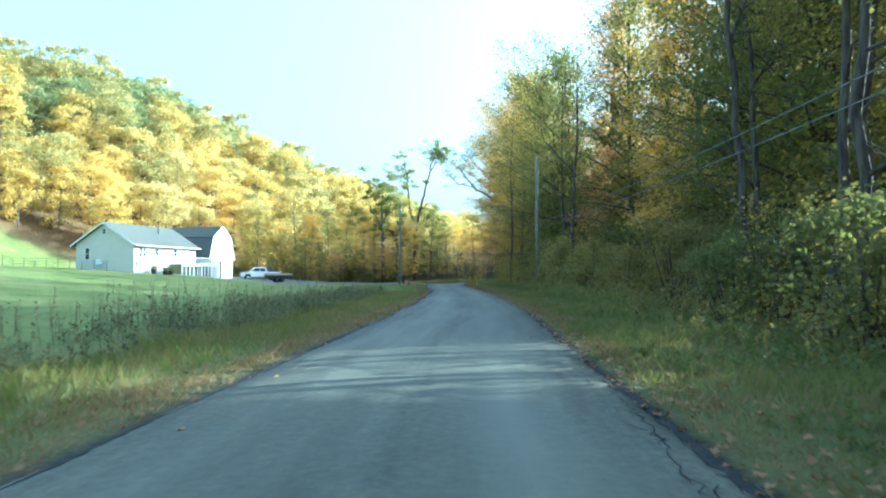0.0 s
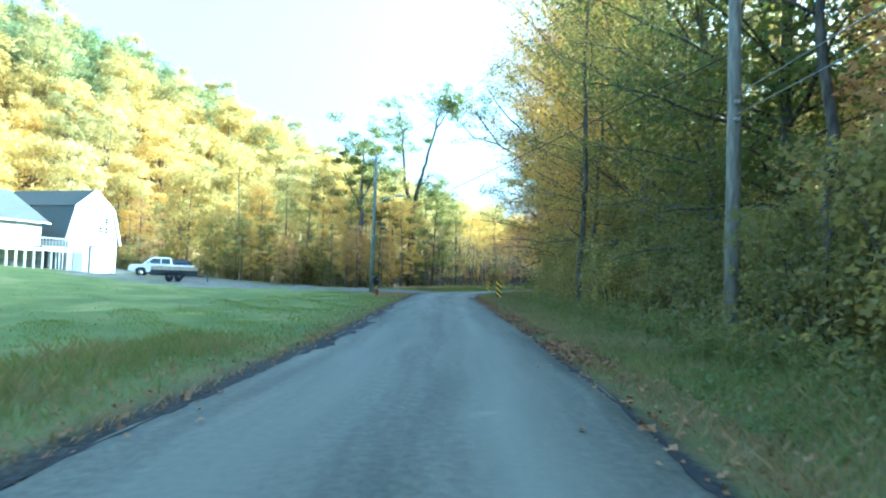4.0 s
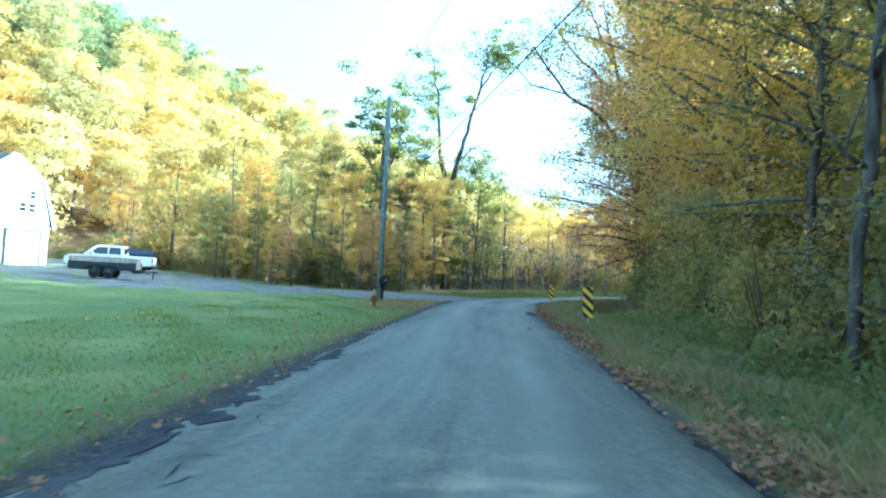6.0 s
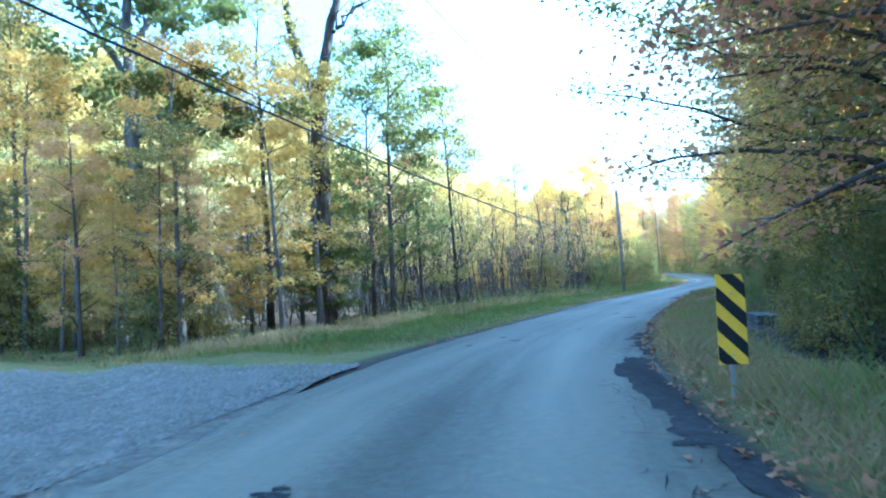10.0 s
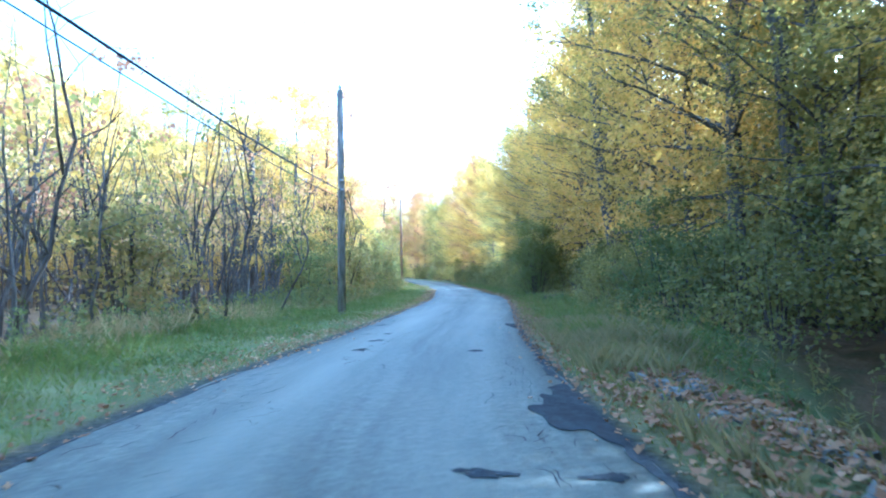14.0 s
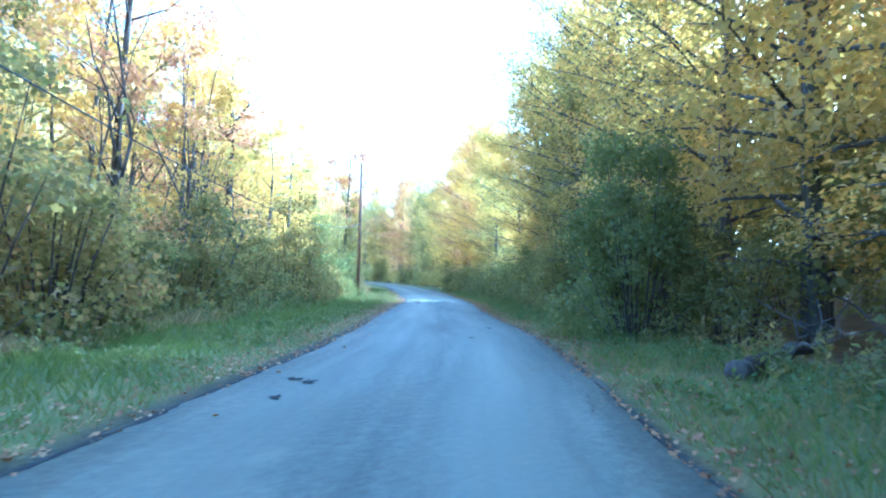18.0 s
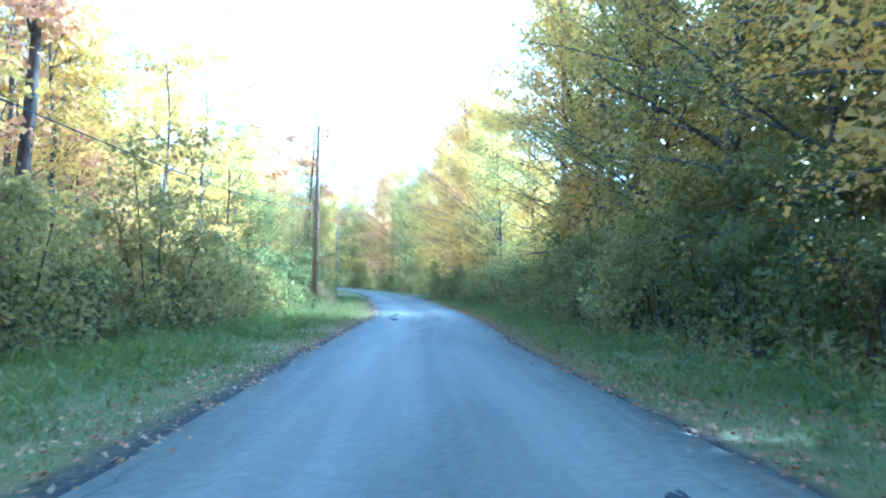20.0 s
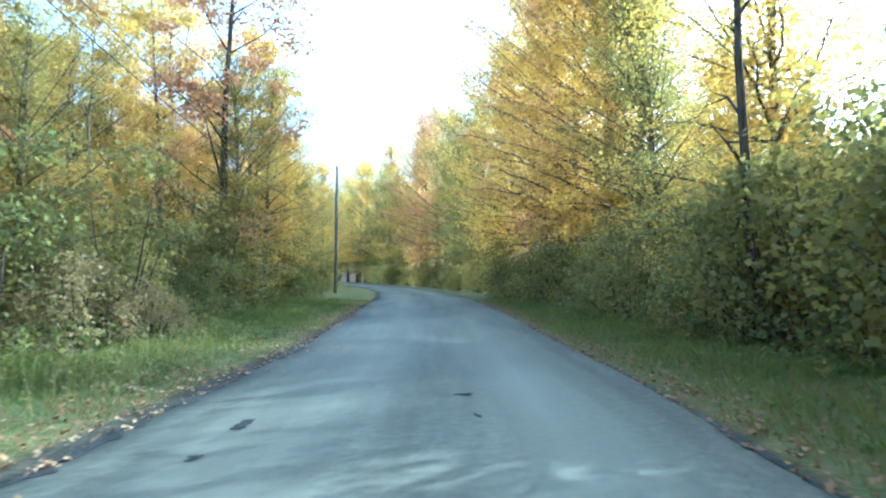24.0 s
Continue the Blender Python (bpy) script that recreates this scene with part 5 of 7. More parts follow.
def cable(a, b2, za, zb, sag, r=0.012, label="black overhead cable strung between utility poles", dx=0.0, skin=None):
    pa, pb = POLES[a], POLES[b2]
    p0 = Vector((pa[0] + dx, pa[1], gz(pa[0], pa[1]) + za))
    p1 = Vector((pb[0] + dx, pb[1], gz(pb[0], pb[1]) + zb))
    pts = []
    for k in range(25):
        f = k / 24
        p = p0.lerp(p1, f)
        p.z -= sag * 4 * f * (1 - f)
        pts.append(p)
    ob = tubes("overhead_cable", [(pts, [r] * 25)], skin or M_CABLE, sides=6)
    return tagged(ob, label, "cable", "overhead cables")


cable("a0", "a", 5.0, 5.2, 0.38, 0.012, "weathered grey overhead cable along the wood's edge", skin=M_CABLE_GREY)
cable("a0", "a", 4.6, 4.8, 0.40, 0.012, "weathered grey overhead cable along the wood's edge", skin=M_CABLE_GREY)
cable("a0", "a", 9.9, 9.9, 0.6, 0.008)
cable("a", "b", 6.1, 5.5, 0.06, 0.014)
cable("a", "b", 10.0, 11.3, 0.5, 0.008)
cable("b", "c", 5.5, 4.7, 1.0, 0.02)
cable("b", "c", 5.9, 4.4, 1.15, 0.010)
cable("b", "c", 11.3, 8.5, 0.6, 0.007)
cable("c", "d", 4.7, 6.6, 1.65, 0.014)
cable("c", "d", 8.4, 11.9, 0.6, 0.007)
cable("d", "e", 6.7, 6.0, 0.9, 0.014)
cable("d", "e", 7.3, 6.5, 0.9, 0.010)
cable("d", "e", 11.9, 10.5, 0.6, 0.007)


def splice(x, y, z, turn):
    root = tagged(empty("splice_case"), "black cable splice case hung on the overhead line", "cable box")
    lathe("case", [(0.015, -0.36), (0.05, -0.32), (0.055, 0.0), (0.05, 0.32), (0.015, 0.36)], M_CABLE, root, sides=12, m=Matrix.Rotation(radians(90), 4, "Y"))
    for s in (-0.3, 0.3):
        tubes("hanger", [([(s, 0, 0.05), (s, 0, 0.16)], [0.012, 0.012])], M_STEEL, root, sides=6)
    root.matrix_world = pose(x, y, z, 0, 0, turn)


splice(-5.3, 87.45, 5.4, 69)
splice(-5.5, 86.95, 5.75, 69)

# ---- object markers ----
M_YELLOW = simple("sign_yellow", (0.78, 0.48, 0.02), 0.4, vary=0.12)
M_BLACK = simple("sign_black", (0.018, 0.018, 0.02), 0.45)


def marker(x, y, bent, turn):
    root = tagged(empty("object_marker"), "striped yellow and black hazard marker" + (" with a bent top corner" if bent else " on a steel post"), "road sign", "hazard markers")
    bm = bmesh.new()
    add_box(bm, -0.02, 0.02, 0.012, 0.05, -0.4, 1.15, 0.006)
    part("post", bm, M_STEEL, root, "galvanised steel post")
    z0, w, h = 0.36, 0.152, 0.914
    bm = bmesh.new()
    add_box(bm, -w, w, -0.003, 0.003, z0, z0 + h, 0.0)
    bmesh.ops.subdivide_edges(bm, edges=bm.edges[:], cuts=6, use_grid_fill=True)

    def bend(v):
        f = max(0.0, (v.x + (v.z - z0 - h) + 0.02) / 0.2) if bent else 0.0
        v.y += min(f, 1.0) ** 2 * 0.08
        return v
    for v in bm.verts:
        bend(v.co)
    plate = part("plate", bm, M_YELLOW, root, "yellow reflective plate")
    band = 0.15
    k = -2
    while k < 8:
        lo = z0 + 0.06 + k * band * 2
        pts = []
        for s in range(9):
            xx = -w + 2 * w * s / 8
            zz = lo - (xx + w) * 0.95 + 0.29
            pts.append((xx, zz))
        vs, fs = [], []
        for xx, zz in pts:
            for g in range(5):
                z = min(max(zz + band * g / 4, z0), z0 + h)
                vs.append(tuple(bend(Vector((xx, -0.0065, z)))))
        for s in range(8):
            for g in range(4):
                a2 = s * 5 + g
                q = [vs[a2], vs[a2 + 5], vs[a2 + 6], vs[a2 + 1]]
                if max(p[2] for p in q) - min(p[2] for p in q) > 0.012:
                    fs.append((a2, a2 + 5, a2 + 6, a2 + 1))
        if fs and max(v[2] for v in vs) - min(v[2] for v in vs) > 0.05:
            mesh_object("stripe", vs, fs, M_BLACK, plate, "black diagonal stripe")
        k += 1
    for z in (z0 + 0.1, z0 + h - 0.2):
        tubes("bolt", [([(0, -0.012, z), (0, 0.02, z)], [0.012, 0.012])], M_STEEL, root, sides=8)
    root.matrix_world = pose(x, y, gz(x, y), 0, 2 if bent else -2, turn)


marker(3.87, 90.7, True, 4)
marker(3.74, 70.7, False, 0)

# ---- mailbox, hydrant, stakes ----
M_PLASTIC = simple("black_plastic", (0.02, 0.02, 0.022), 0.45)
M_RED = simple("red_plastic", (0.5, 0.04, 0.03), 0.5)
M_HYDRANT = simple("hydrant_paint", (0.22, 0.095, 0.03), 0.7, vary=0.45, scale=9)
M_HYDRANT_TOP = simple("hydrant_bonnet", (0.25, 0.17, 0.04), 0.65, vary=0.35, scale=9)
M_WHITE = simple("white_paint", (0.80, 0.80, 0.77), 0.5, vary=0.06)


def mailbox(x, y):
    root = tagged(empty("mailbox"), "large black plastic mailbox on a black post beside the driveway", "mailbox")
    box("post", (-0.065, 0.065, -0.065, 0.065, -0.3, 0.95), M_PLASTIC, root, bevel=0.012)
    bm = bmesh.new()
    prof = [(-0.19, 0.86), (0.19, 0.86), (0.20, 1.12)] + [(0.20 * math.cos(g), 1.12 + 0.2 * math.sin(g)) for g in [math.pi * k / 10 for k in range(1, 10)]] + [(-0.20, 1.12)]
    a2 = [bm.verts.new((px, -0.29, pz)) for px, pz in prof]
    c2 = [bm.verts.new((px, 0.29, pz)) for px, pz in prof]
    n = len(prof)
    for k in range(n):
        bm.faces.new((a2[k], a2[(k + 1) % n], c2[(k + 1) % n], c2[k]))
    bm.faces.new(a2[::-1])
    bm.faces.new(c2)
    bmesh.ops.recalc_face_normals(bm, faces=bm.faces)
    body = part("body", bm, M_PLASTIC, root)
    box("door", (-0.175, 0.175, -0.315, -0.292, 0.88, 1.24), M_PLASTIC, root, bevel=0.01)
    box("skirt", (-0.12, 0.12, -0.14, 0.14, 0.74, 0.86), M_PLASTIC, root, bevel=0.02)
    box("number_plate", (0.04, 0.15, -0.322, -0.3155, 1.08, 1.12), M_WHITE, root, "small white plate")
    for k in range(4):
        box("bar", (0.05 + 0.025 * k, 0.062 + 0.025 * k, -0.326, -0.3225, 1.088, 1.112), M_PLASTIC, root)
    box("flag", (-0.212, -0.202, -0.1, 0.12, 1.12, 1.18), M_RED, root, "red signal flag", 0.003)
    root.matrix_world = pose(x, y, gz(x, y), 0, 0, 22) @ Matrix.Diagonal((1.22, 1.22, 1.05, 1))


mailbox(-5.2, 83.6)


def hydrant(x, y):
    root = tagged(empty("fire_hydrant"), "rust-brown fire hydrant with a yellowed bonnet on the lawn", "hydrant")
    lathe("barrel", [(0.13, -0.1), (0.13, 0.03), (0.10, 0.05), (0.095, 0.40), (0.125, 0.41), (0.125, 0.45), (0.10, 0.46), (0.10, 0.5)], M_HYDRANT, root)
    top = lathe("bonnet", [(0.13, 0.50), (0.13, 0.535), (0.115, 0.54), (0.11, 0.60), (0.085, 0.67), (0.04, 0.71), (0.03, 0.72)], M_HYDRANT_TOP, root, "dull yellow domed bonnet")
    lathe("nut", [(0.025, 0.70), (0.022, 0.76)], M_HYDRANT_TOP, top, sides=5)
    for ang, r in ((-60, 0.075), (30, 0.055), (210, 0.055)):
        m = Matrix.Rotation(radians(ang), 4, "Z") @ Matrix.Translation((0.09, 0, 0.34)) @ Matrix.Rotation(radians(90), 4, "Y")
        noz = lathe("nozzle", [(r * 0.8, 0), (r * 0.8, 0.05), (r, 0.05), (r * 1.05, 0.10), (r * 0.9, 0.105)], M_HYDRANT, root, sides=14, m=m)
        lathe("cap_nut", [(0.018, 0.10), (0.016, 0.13)], M_HYDRANT, noz, sides=5, m=m)
    for k in range(6):
        g = k * math.pi / 3
        tubes("bolt", [([(0.115 * math.cos(g), 0.115 * math.sin(g), 0.445), (0.115 * math.cos(g), 0.115 * math.sin(g), 0.51)], [0.01, 0.01])], M_HYDRANT, root, sides=6)
    root.matrix_world = pose(x, y, gz(x, y), 2, -3, 20)


hydrant(-4.15, 77.0)
M_STAKE = bark_mat("stake_wood", (0.25, 0.16, 0.07), (0.5, 0.35, 0.18))


def stake(x, y, h, w, material, label):
    root = tagged(empty("stake"), label, "stake")
    bm = bmesh.new()
    add_box(bm, -w, w, -w * 0.6, w * 0.6, -0.2, h, 0.006)
    part("shaft", bm, material, root)
    root.matrix_world = pose(x, y, gz(x, y), 3, 4, 12)


stake(-3.25, 64.8, 0.16, 0.03, M_STAKE, "short pale wooden survey stake in the lawn")
stake(-4.0, 40.2, 0.62, 0.07, M_BARK, "dark weathered wooden post at the field's edge")
stake(4.2, 133.8, 0.9, 0.05, M_BARK_GREY, "thin grey stub of a sapling at the wood's edge")

# ---- house ----
M_SIDING = simple("vinyl_siding", (0.60, 0.575, 0.47), 0.55, vary=0.05, scale=2)
M_SHINGLE = simple("grey_shingle", (0.085, 0.088, 0.074), 0.9, vary=0.2, scale=9, grain=30, relief=0.5)
M_SHINGLE_DARK = simple("dark_shingle", (0.10, 0.108, 0.10), 0.9, vary=0.2, scale=9, grain=30, relief=0.5)
M_TRIM = simple("white_trim", (0.82, 0.82, 0.8), 0.5, vary=0.05)
M_GLASS, gn, gl, gp = mat("window_glass", 0.05, 0, 0.6)
gp.inputs["Base Color"].default_value = (0.03, 0.035, 0.04, 1)
M_FOUND = simple("foundation_block", (0.42, 0.42, 0.4), 0.9, vary=0.15)
M_TIMBER = bark_mat("deck_timber", (0.35, 0.33, 0.29), (0.6, 0.58, 0.53))
M_FRAME = simple("weathered_frame", (0.14, 0.12, 0.10), 0.85, vary=0.3)
HU, HV = Vector((0.247, 0.969, 0)), Vector((-0.969, 0.247, 0))


def frame_at(px, py, pz):
    """Local x runs away from the road, y along the house front, z up."""
    return Matrix(((HV.x, HU.x, 0, px), (HV.y, HU.y, 0, py), (0, 0, 1, pz), (0, 0, 0, 1)))


def prism(name, profile, y0, y1, material, parent=None, label=""):
    """Profile of (x, z) points drawn out from y0 to y1."""
    bm = bmesh.new()
    a2 = [bm.verts.new((x, y0, z)) for x, z in profile]
    c2 = [bm.verts.new((x, y1, z)) for x, z in profile]
    n = len(profile)
    for k in range(n):
        bm.faces.new((a2[k], a2[(k + 1) % n], c2[(k + 1) % n], c2[k]))
    bm.faces.new(a2[::-1])
    bm.faces.new(c2)
    bmesh.ops.recalc_face_normals(bm, faces=bm.faces)
    return part(name, bm, material, parent, label)


def window(parent, plane, a0, a1, z0, z1, face="x", at_=0.0, mullion=True):
    """A framed window lying in the wall plane x = at_ (face 'x') or y = at_ (face 'y'), looking to the low side."""
    def bx(nm, u0, u1, w0, w1, d0, d1, m, par, lab=""):
        dims = (at_ - d1, at_ - d0, u0, u1, w0, w1) if face == "x" else (u0, u1, at_ - d1, at_ - d0, w0, w1)
        return box(nm, dims, m, par, lab, 0.0)
    root = bx("window", a0, a1, z0, z1, 0.004, 0.02, M_GLASS, parent, "dark glazed sash window with white frame")
    t = 0.07
    for u0, u1, w0, w1 in ((a0 - t, a0, z0 - t, z1 + t), (a1, a1 + t, z0 - t, z1 + t), (a0, a1, z1, z1 + t), (a0, a1, z0 - t, z0)):
        bx("window_frame", u0, u1, w0, w1, 0.004, 0.05, M_TRIM, root)
    if mullion:
        zm = (z0 + z1) / 2
        bx("sash_rail", a0, a1, zm - 0.025, zm + 0.025, 0.02, 0.04, M_TRIM, root)
    return root


def build_house():
    m = frame_at(-36.3, 74.4, 1.45)
    root = tagged(empty("house"), "low white-sided house with a shallow grey shingle roof on the lawn", "house")
    W, L, E, T = 8.25, 11.6, 3.6, 6.1
    prism("wall", [(0, -0.6), (W, -0.6), (W, E), (W / 2, T - 0.05), (0, E)], 0, L, M_SIDING, root)
    for k in range(16):
        z = 0.25 + 0.21 * k
        if z < E:
            box("siding_lap", (-0.012, -0.002, 0.0, L, z, z + 0.03), M_SIDING, root)
    for s in (0, 1):
        x0, x1 = (-0.45, W / 2) if s == 0 else (W + 0.45, W / 2)
        sl = (T - E) / (W / 2)
        e0 = E - 0.45 * sl
        prism("roof_slope", [(x0, e0), (x1, T), (x1, T + 0.14), (x0, e0 + 0.14)], -0.4, L + 0.4, M_SHINGLE, root, "grey shingle roof slope")
        prism("gutter", [(x0 - 0.1 if s == 0 else x0, e0 + 0.02), (x0 if s == 0 else x0 + 0.1, e0 + 0.02), (x0 if s == 0 else x0 + 0.1, e0 + 0.13), (x0 - 0.1 if s == 0 else x0, e0 + 0.13)], -0.4, L + 0.4, M_TRIM, root)
    for yb in (-0.43, L + 0.40):
        for s in (0, 1):
            x0, x1 = (-0.45, W / 2) if s == 0 else (W + 0.45, W / 2)
            sl = (T - E) / (W / 2)
            e0 = E - 0.45 * sl
            prism("rake_board", [(x0, e0 - 0.06), (x1, T - 0.06), (x1, T + 0.12), (x0, e0 + 0.12)], yb, yb + 0.03, M_TRIM, root)
    window(root, None, 0.9, 1.35, 2.1, 3.15)
    window(root, None, 1.5, 1.95, 2.1, 3.15)
    window(root, None, 3.6, 4.2, 2.3, 3.1)
    window(root, None, 7.0, 7.7, 2.3, 3.1)
    window(root, None, 6.25, 6.85, 1.75, 3.1, "y", 0.0)
    window(root, None, 3.98, 4.5, 4.8, 5.35, "y", 0.0)
    box("door", (-0.05, -0.004, 9.3, 10.2, 1.25, 3.25), M_TRIM, root, "white entry door")
    box("air_conditioner", (4.35, 5.0, -0.45, -0.004, 1.1, 1.75), M_TRIM, root, "white window air conditioner", 0.03)
    pipe = tubes("vent_pipe", [([(2.6, 7.4, 4.6), (2.6, 7.4, 6.75)], [0.09, 0.09]), ([(2.6, 7.4, 6.72), (2.6, 7.4, 6.85)], [0.14, 0.05])], M_BLACK, root, "black stove pipe", 12)
    box("meter_box", (-0.16, -0.004, 0.35, 0.65, 1.0, 1.5), M_STEEL, root)
    box("foundation_front", (-0.03, -0.003, 0, L, -0.6, 0.35), M_FOUND, root)
    root.matrix_world = m
    # raised deck along the front, on to the barn
    dk = tagged(empty("deck"), "raised pale timber deck on white posts along the house front", "deck")
    box("platform", (-1.9, -0.1, 6.2, 12.6, 1.15, 1.3), M_TIMBER, dk, bevel=0.01)
    box("fascia", (-1.95, -1.9, 6.2, 12.6, 1.05, 1.32), M_TRIM, dk)
    for k in range(9):
        yy = 6.3 + 0.775 * k
        box("post", (-1.88, -1.76, yy, yy + 0.12, -0.6, 1.15), M_TRIM, dk)
    box("rail", (-1.9, -1.82, 6.2, 12.6, 2.1, 2.18), M_TRIM, dk)
    for k in range(22):
        yy = 6.25 + 0.3 * k
        box("baluster", (-1.88, -1.84, yy, yy + 0.04, 1.3, 2.1), M_TRIM, dk)
    dk.matrix_world = m
    for k, (xx, yy) in enumerate(((-0.7, 2.6), (-0.8, 4.6), (-0.7, 5.6))):
        u = tagged(empty("planter"), "dark round planter at the foot of the house wall", "planter")
        lathe("pot", [(0.22, -0.15), (0.32, 0.3), (0.36, 0.55), (0.33, 0.56), (0.3, 0.5)], M_BLACK, u, sides=14)
        co, loops = leaf_arrays(np.random.RandomState(80 + k), np.array([[0, 0, 0.75]]), np.array([0.36]), 90, 0.14)
        c = new("plant", array_mesh("plant", co, loops, 4, M_LEAF_SHRUB))
        c.parent = u
        p = m @ Vector((xx, yy, 0))
        u.matrix_world = pose(p.x, p.y, gz(p.x, p.y))


build_house()


def build_barn():
    m = frame_at(-30.5, 91.8, 0.75)
    root = tagged(empty("barn"), "white gambrel-roofed barn with dark shingle roof and a lean porch", "barn")
    prof = [(-5.2, 0), (-5.0, 5.75), (-2.6, 7.4), (-0.6, 5.95), (0.0, 0)]
    W0, W1 = -5.25, 0.05
    prism2 = [(W0, -0.6), (W1, -0.6), (W1, 3.1), (-0.7, 5.85), (-2.6, 7.3), (-4.5, 5.85), (W0, 3.1)]
    bm = bmesh.new()
    a2 = [bm.verts.new((0.0, y, z)) for y, z in prism2]
    c2 = [bm.verts.new((9.0, y, z)) for y, z in prism2]
    n = len(prism2)
    for k in range(n):
        bm.faces.new((a2[k], a2[(k + 1) % n], c2[(k + 1) % n], c2[k]))
    bm.faces.new(a2[::-1])
    bm.faces.new(c2)
    bmesh.ops.recalc_face_normals(bm, faces=bm.faces)
    part("wall", bm, M_SIDING, root)

    def slope(y0, z0, y1, z1, nm, mt, xa=-0.06, xb=9.3, th=0.1):
        d = Vector((0, y1 - y0, z1 - z0)).normalized()
        nn = Vector((0, -d.z, d.y))
        if nn.z < 0:
            nn = -nn
        nn *= th
        b2 = bmesh.new()
        vs = [b2.verts.new(v) for v in ((xa, y0, z0), (xb, y0, z0), (xb, y1, z1), (xa, y1, z1), (xa, y0 + nn.y, z0 + nn.z), (xb, y0 + nn.y, z0 + nn.z), (xb, y1 + nn.y, z1 + nn.z), (xa, y1 + nn.y, z1 + nn.z))]
        for q in ((0, 1, 2, 3), (7, 6, 5, 4), (0, 4, 5, 1), (1, 5, 6, 2), (2, 6, 7, 3), (3, 7, 4, 0)):
            b2.faces.new([vs[i] for i in q])
        bmesh.ops.recalc_face_normals(b2, faces=b2.faces)
        part(nm, b2, mt, root)
    slope(W1 + 0.25, 2.75, -0.7, 5.87, "roof_slope", M_SHINGLE_DARK)
    slope(W0 - 0.25, 2.75, -4.5, 5.87, "roof_slope", M_SHINGLE_DARK)
    slope(-0.55, 5.78, -2.6, 7.34, "roof_slope", M_SHINGLE)
    slope(-4.65, 5.78, -2.6, 7.34, "roof_slope", M_SHINGLE)
    for y0, z0, y1, z1 in ((W1 + 0.25, 2.65, -0.66, 5.80), (W0 - 0.25, 2.65, -4.54, 5.80), (-0.6, 5.70, -2.6, 7.26), (-4.6, 5.70, -2.6, 7.26)):
        slope(y0, z0, y1, z1, "rake_board", M_TRIM, -0.095, -0.063, 0.22)
    # doors and windows in the gable that faces the road
    box("garage_door", (-0.05, -0.004, -2.9, -0.6, -0.3, 2.35), M_TRIM, root, "white garage door", 0.0)
    for k in range(3):
        box("door_groove", (-0.056, -0.0505, -2.9, -0.6, 0.28 + 0.6 * k, 0.31 + 0.6 * k), M_STEEL, root)
    for y0, y1, z0, z1 in ((-3.02, -2.9, -0.3, 2.45), (-0.6, -0.48, -0.3, 2.45), (-2.9, -0.6, 2.35, 2.45)):
        box("door_frame", (-0.09, -0.004, y0, y1, z0, z1), M_FRAME, root, "weathered brown door frame")
    box("side_door", (-0.05, -0.004, -4.7, -3.8, -0.3, 1.75), M_FOUND, root, "grey side door")
    for y0 in (-2.15, -1.5):
        window(root, None, y0, y0 + 0.42, 3.65, 4.2)
    window(root, None, -1.5, -1.08, 4.55, 5.05)
    # dormer-like white panel and porch towards the house
    box("porch_roof", (0.2, 5.5, W0 - 2.2, W0 - 0.004, 2.0, 2.16), M_SHINGLE, root, "low porch roof")
    box("porch_fascia", (0.15, 0.2, W0 - 2.25, W0 - 0.004, 1.85, 2.2), M_TRIM, root)
    for k in range(4):
        yy = W0 - 0.25 - 0.62 * k
        box("porch_post", (0.22, 0.34, yy - 0.06, yy + 0.06, -0.6, 2.0), M_TRIM, root)
    root.matrix_world = m


build_barn()

# wire fence by the house
M_FENCE = simple("fence_steel", (0.06, 0.065, 0.06), 0.7)


def wire_fence():
    root = tagged(empty("wire_fence"), "dark wire fence with thin posts on the sunlit lawn", "fence")
    p0, p1 = Vector((-45.2, 76.8, 0)), Vector((-57.0, 82.0, 0))
    n = 7
    tops = []
    for k in range(n):
        p = p0.lerp(p1, k / (n - 1))
        z = gz(p.x, p.y)
        tubes("post", [([(p.x, p.y, z - 0.3), (p.x, p.y, z + 1.25)], [0.035, 0.035])], M_FENCE, root, sides=8)
        tops.append((p.x, p.y, z))
    for h in (0.15, 0.5, 0.85, 1.2):
        tubes("wire", [([(x, y, z + h) for x, y, z in tops], [0.014] * n)], M_FENCE, root, sides=5)
    q0, q1 = Vector((-38.5, 72.6, 0)), Vector((-45.2, 76.8, 0))
    for k in range(4):
        p = q0.lerp(q1, k / 3)
        z = gz(p.x, p.y)
        tubes("post", [([(p.x, p.y, z - 0.3), (p.x, p.y, z + 1.25)], [0.03, 0.03])], M_FENCE, root, sides=8)


wire_fence()

# ---- vehicles ----
M_CARWHITE = simple("car_white", (0.8, 0.8, 0.8), 0.25, spec=0.6, vary=0.04, relief=0.0)
M_CARBLUE = simple("car_dark_blue", (0.02, 0.025, 0.045), 0.25, spec=0.6, vary=0.1, relief=0.0)
M_TYRE = simple("tyre", (0.02, 0.02, 0.02), 0.85)
M_RIM = simple("rim", (0.45, 0.45, 0.46), 0.35, 0.9)
M_TAIL = simple("tail_light", (0.45, 0.02, 0.02), 0.3)
M_TRAILER = simple("trailer_black", (0.03, 0.033, 0.035), 0.6)
M_BOARD = bark_mat("trailer_board", (0.30, 0.25, 0.18), (0.52, 0.45, 0.33))


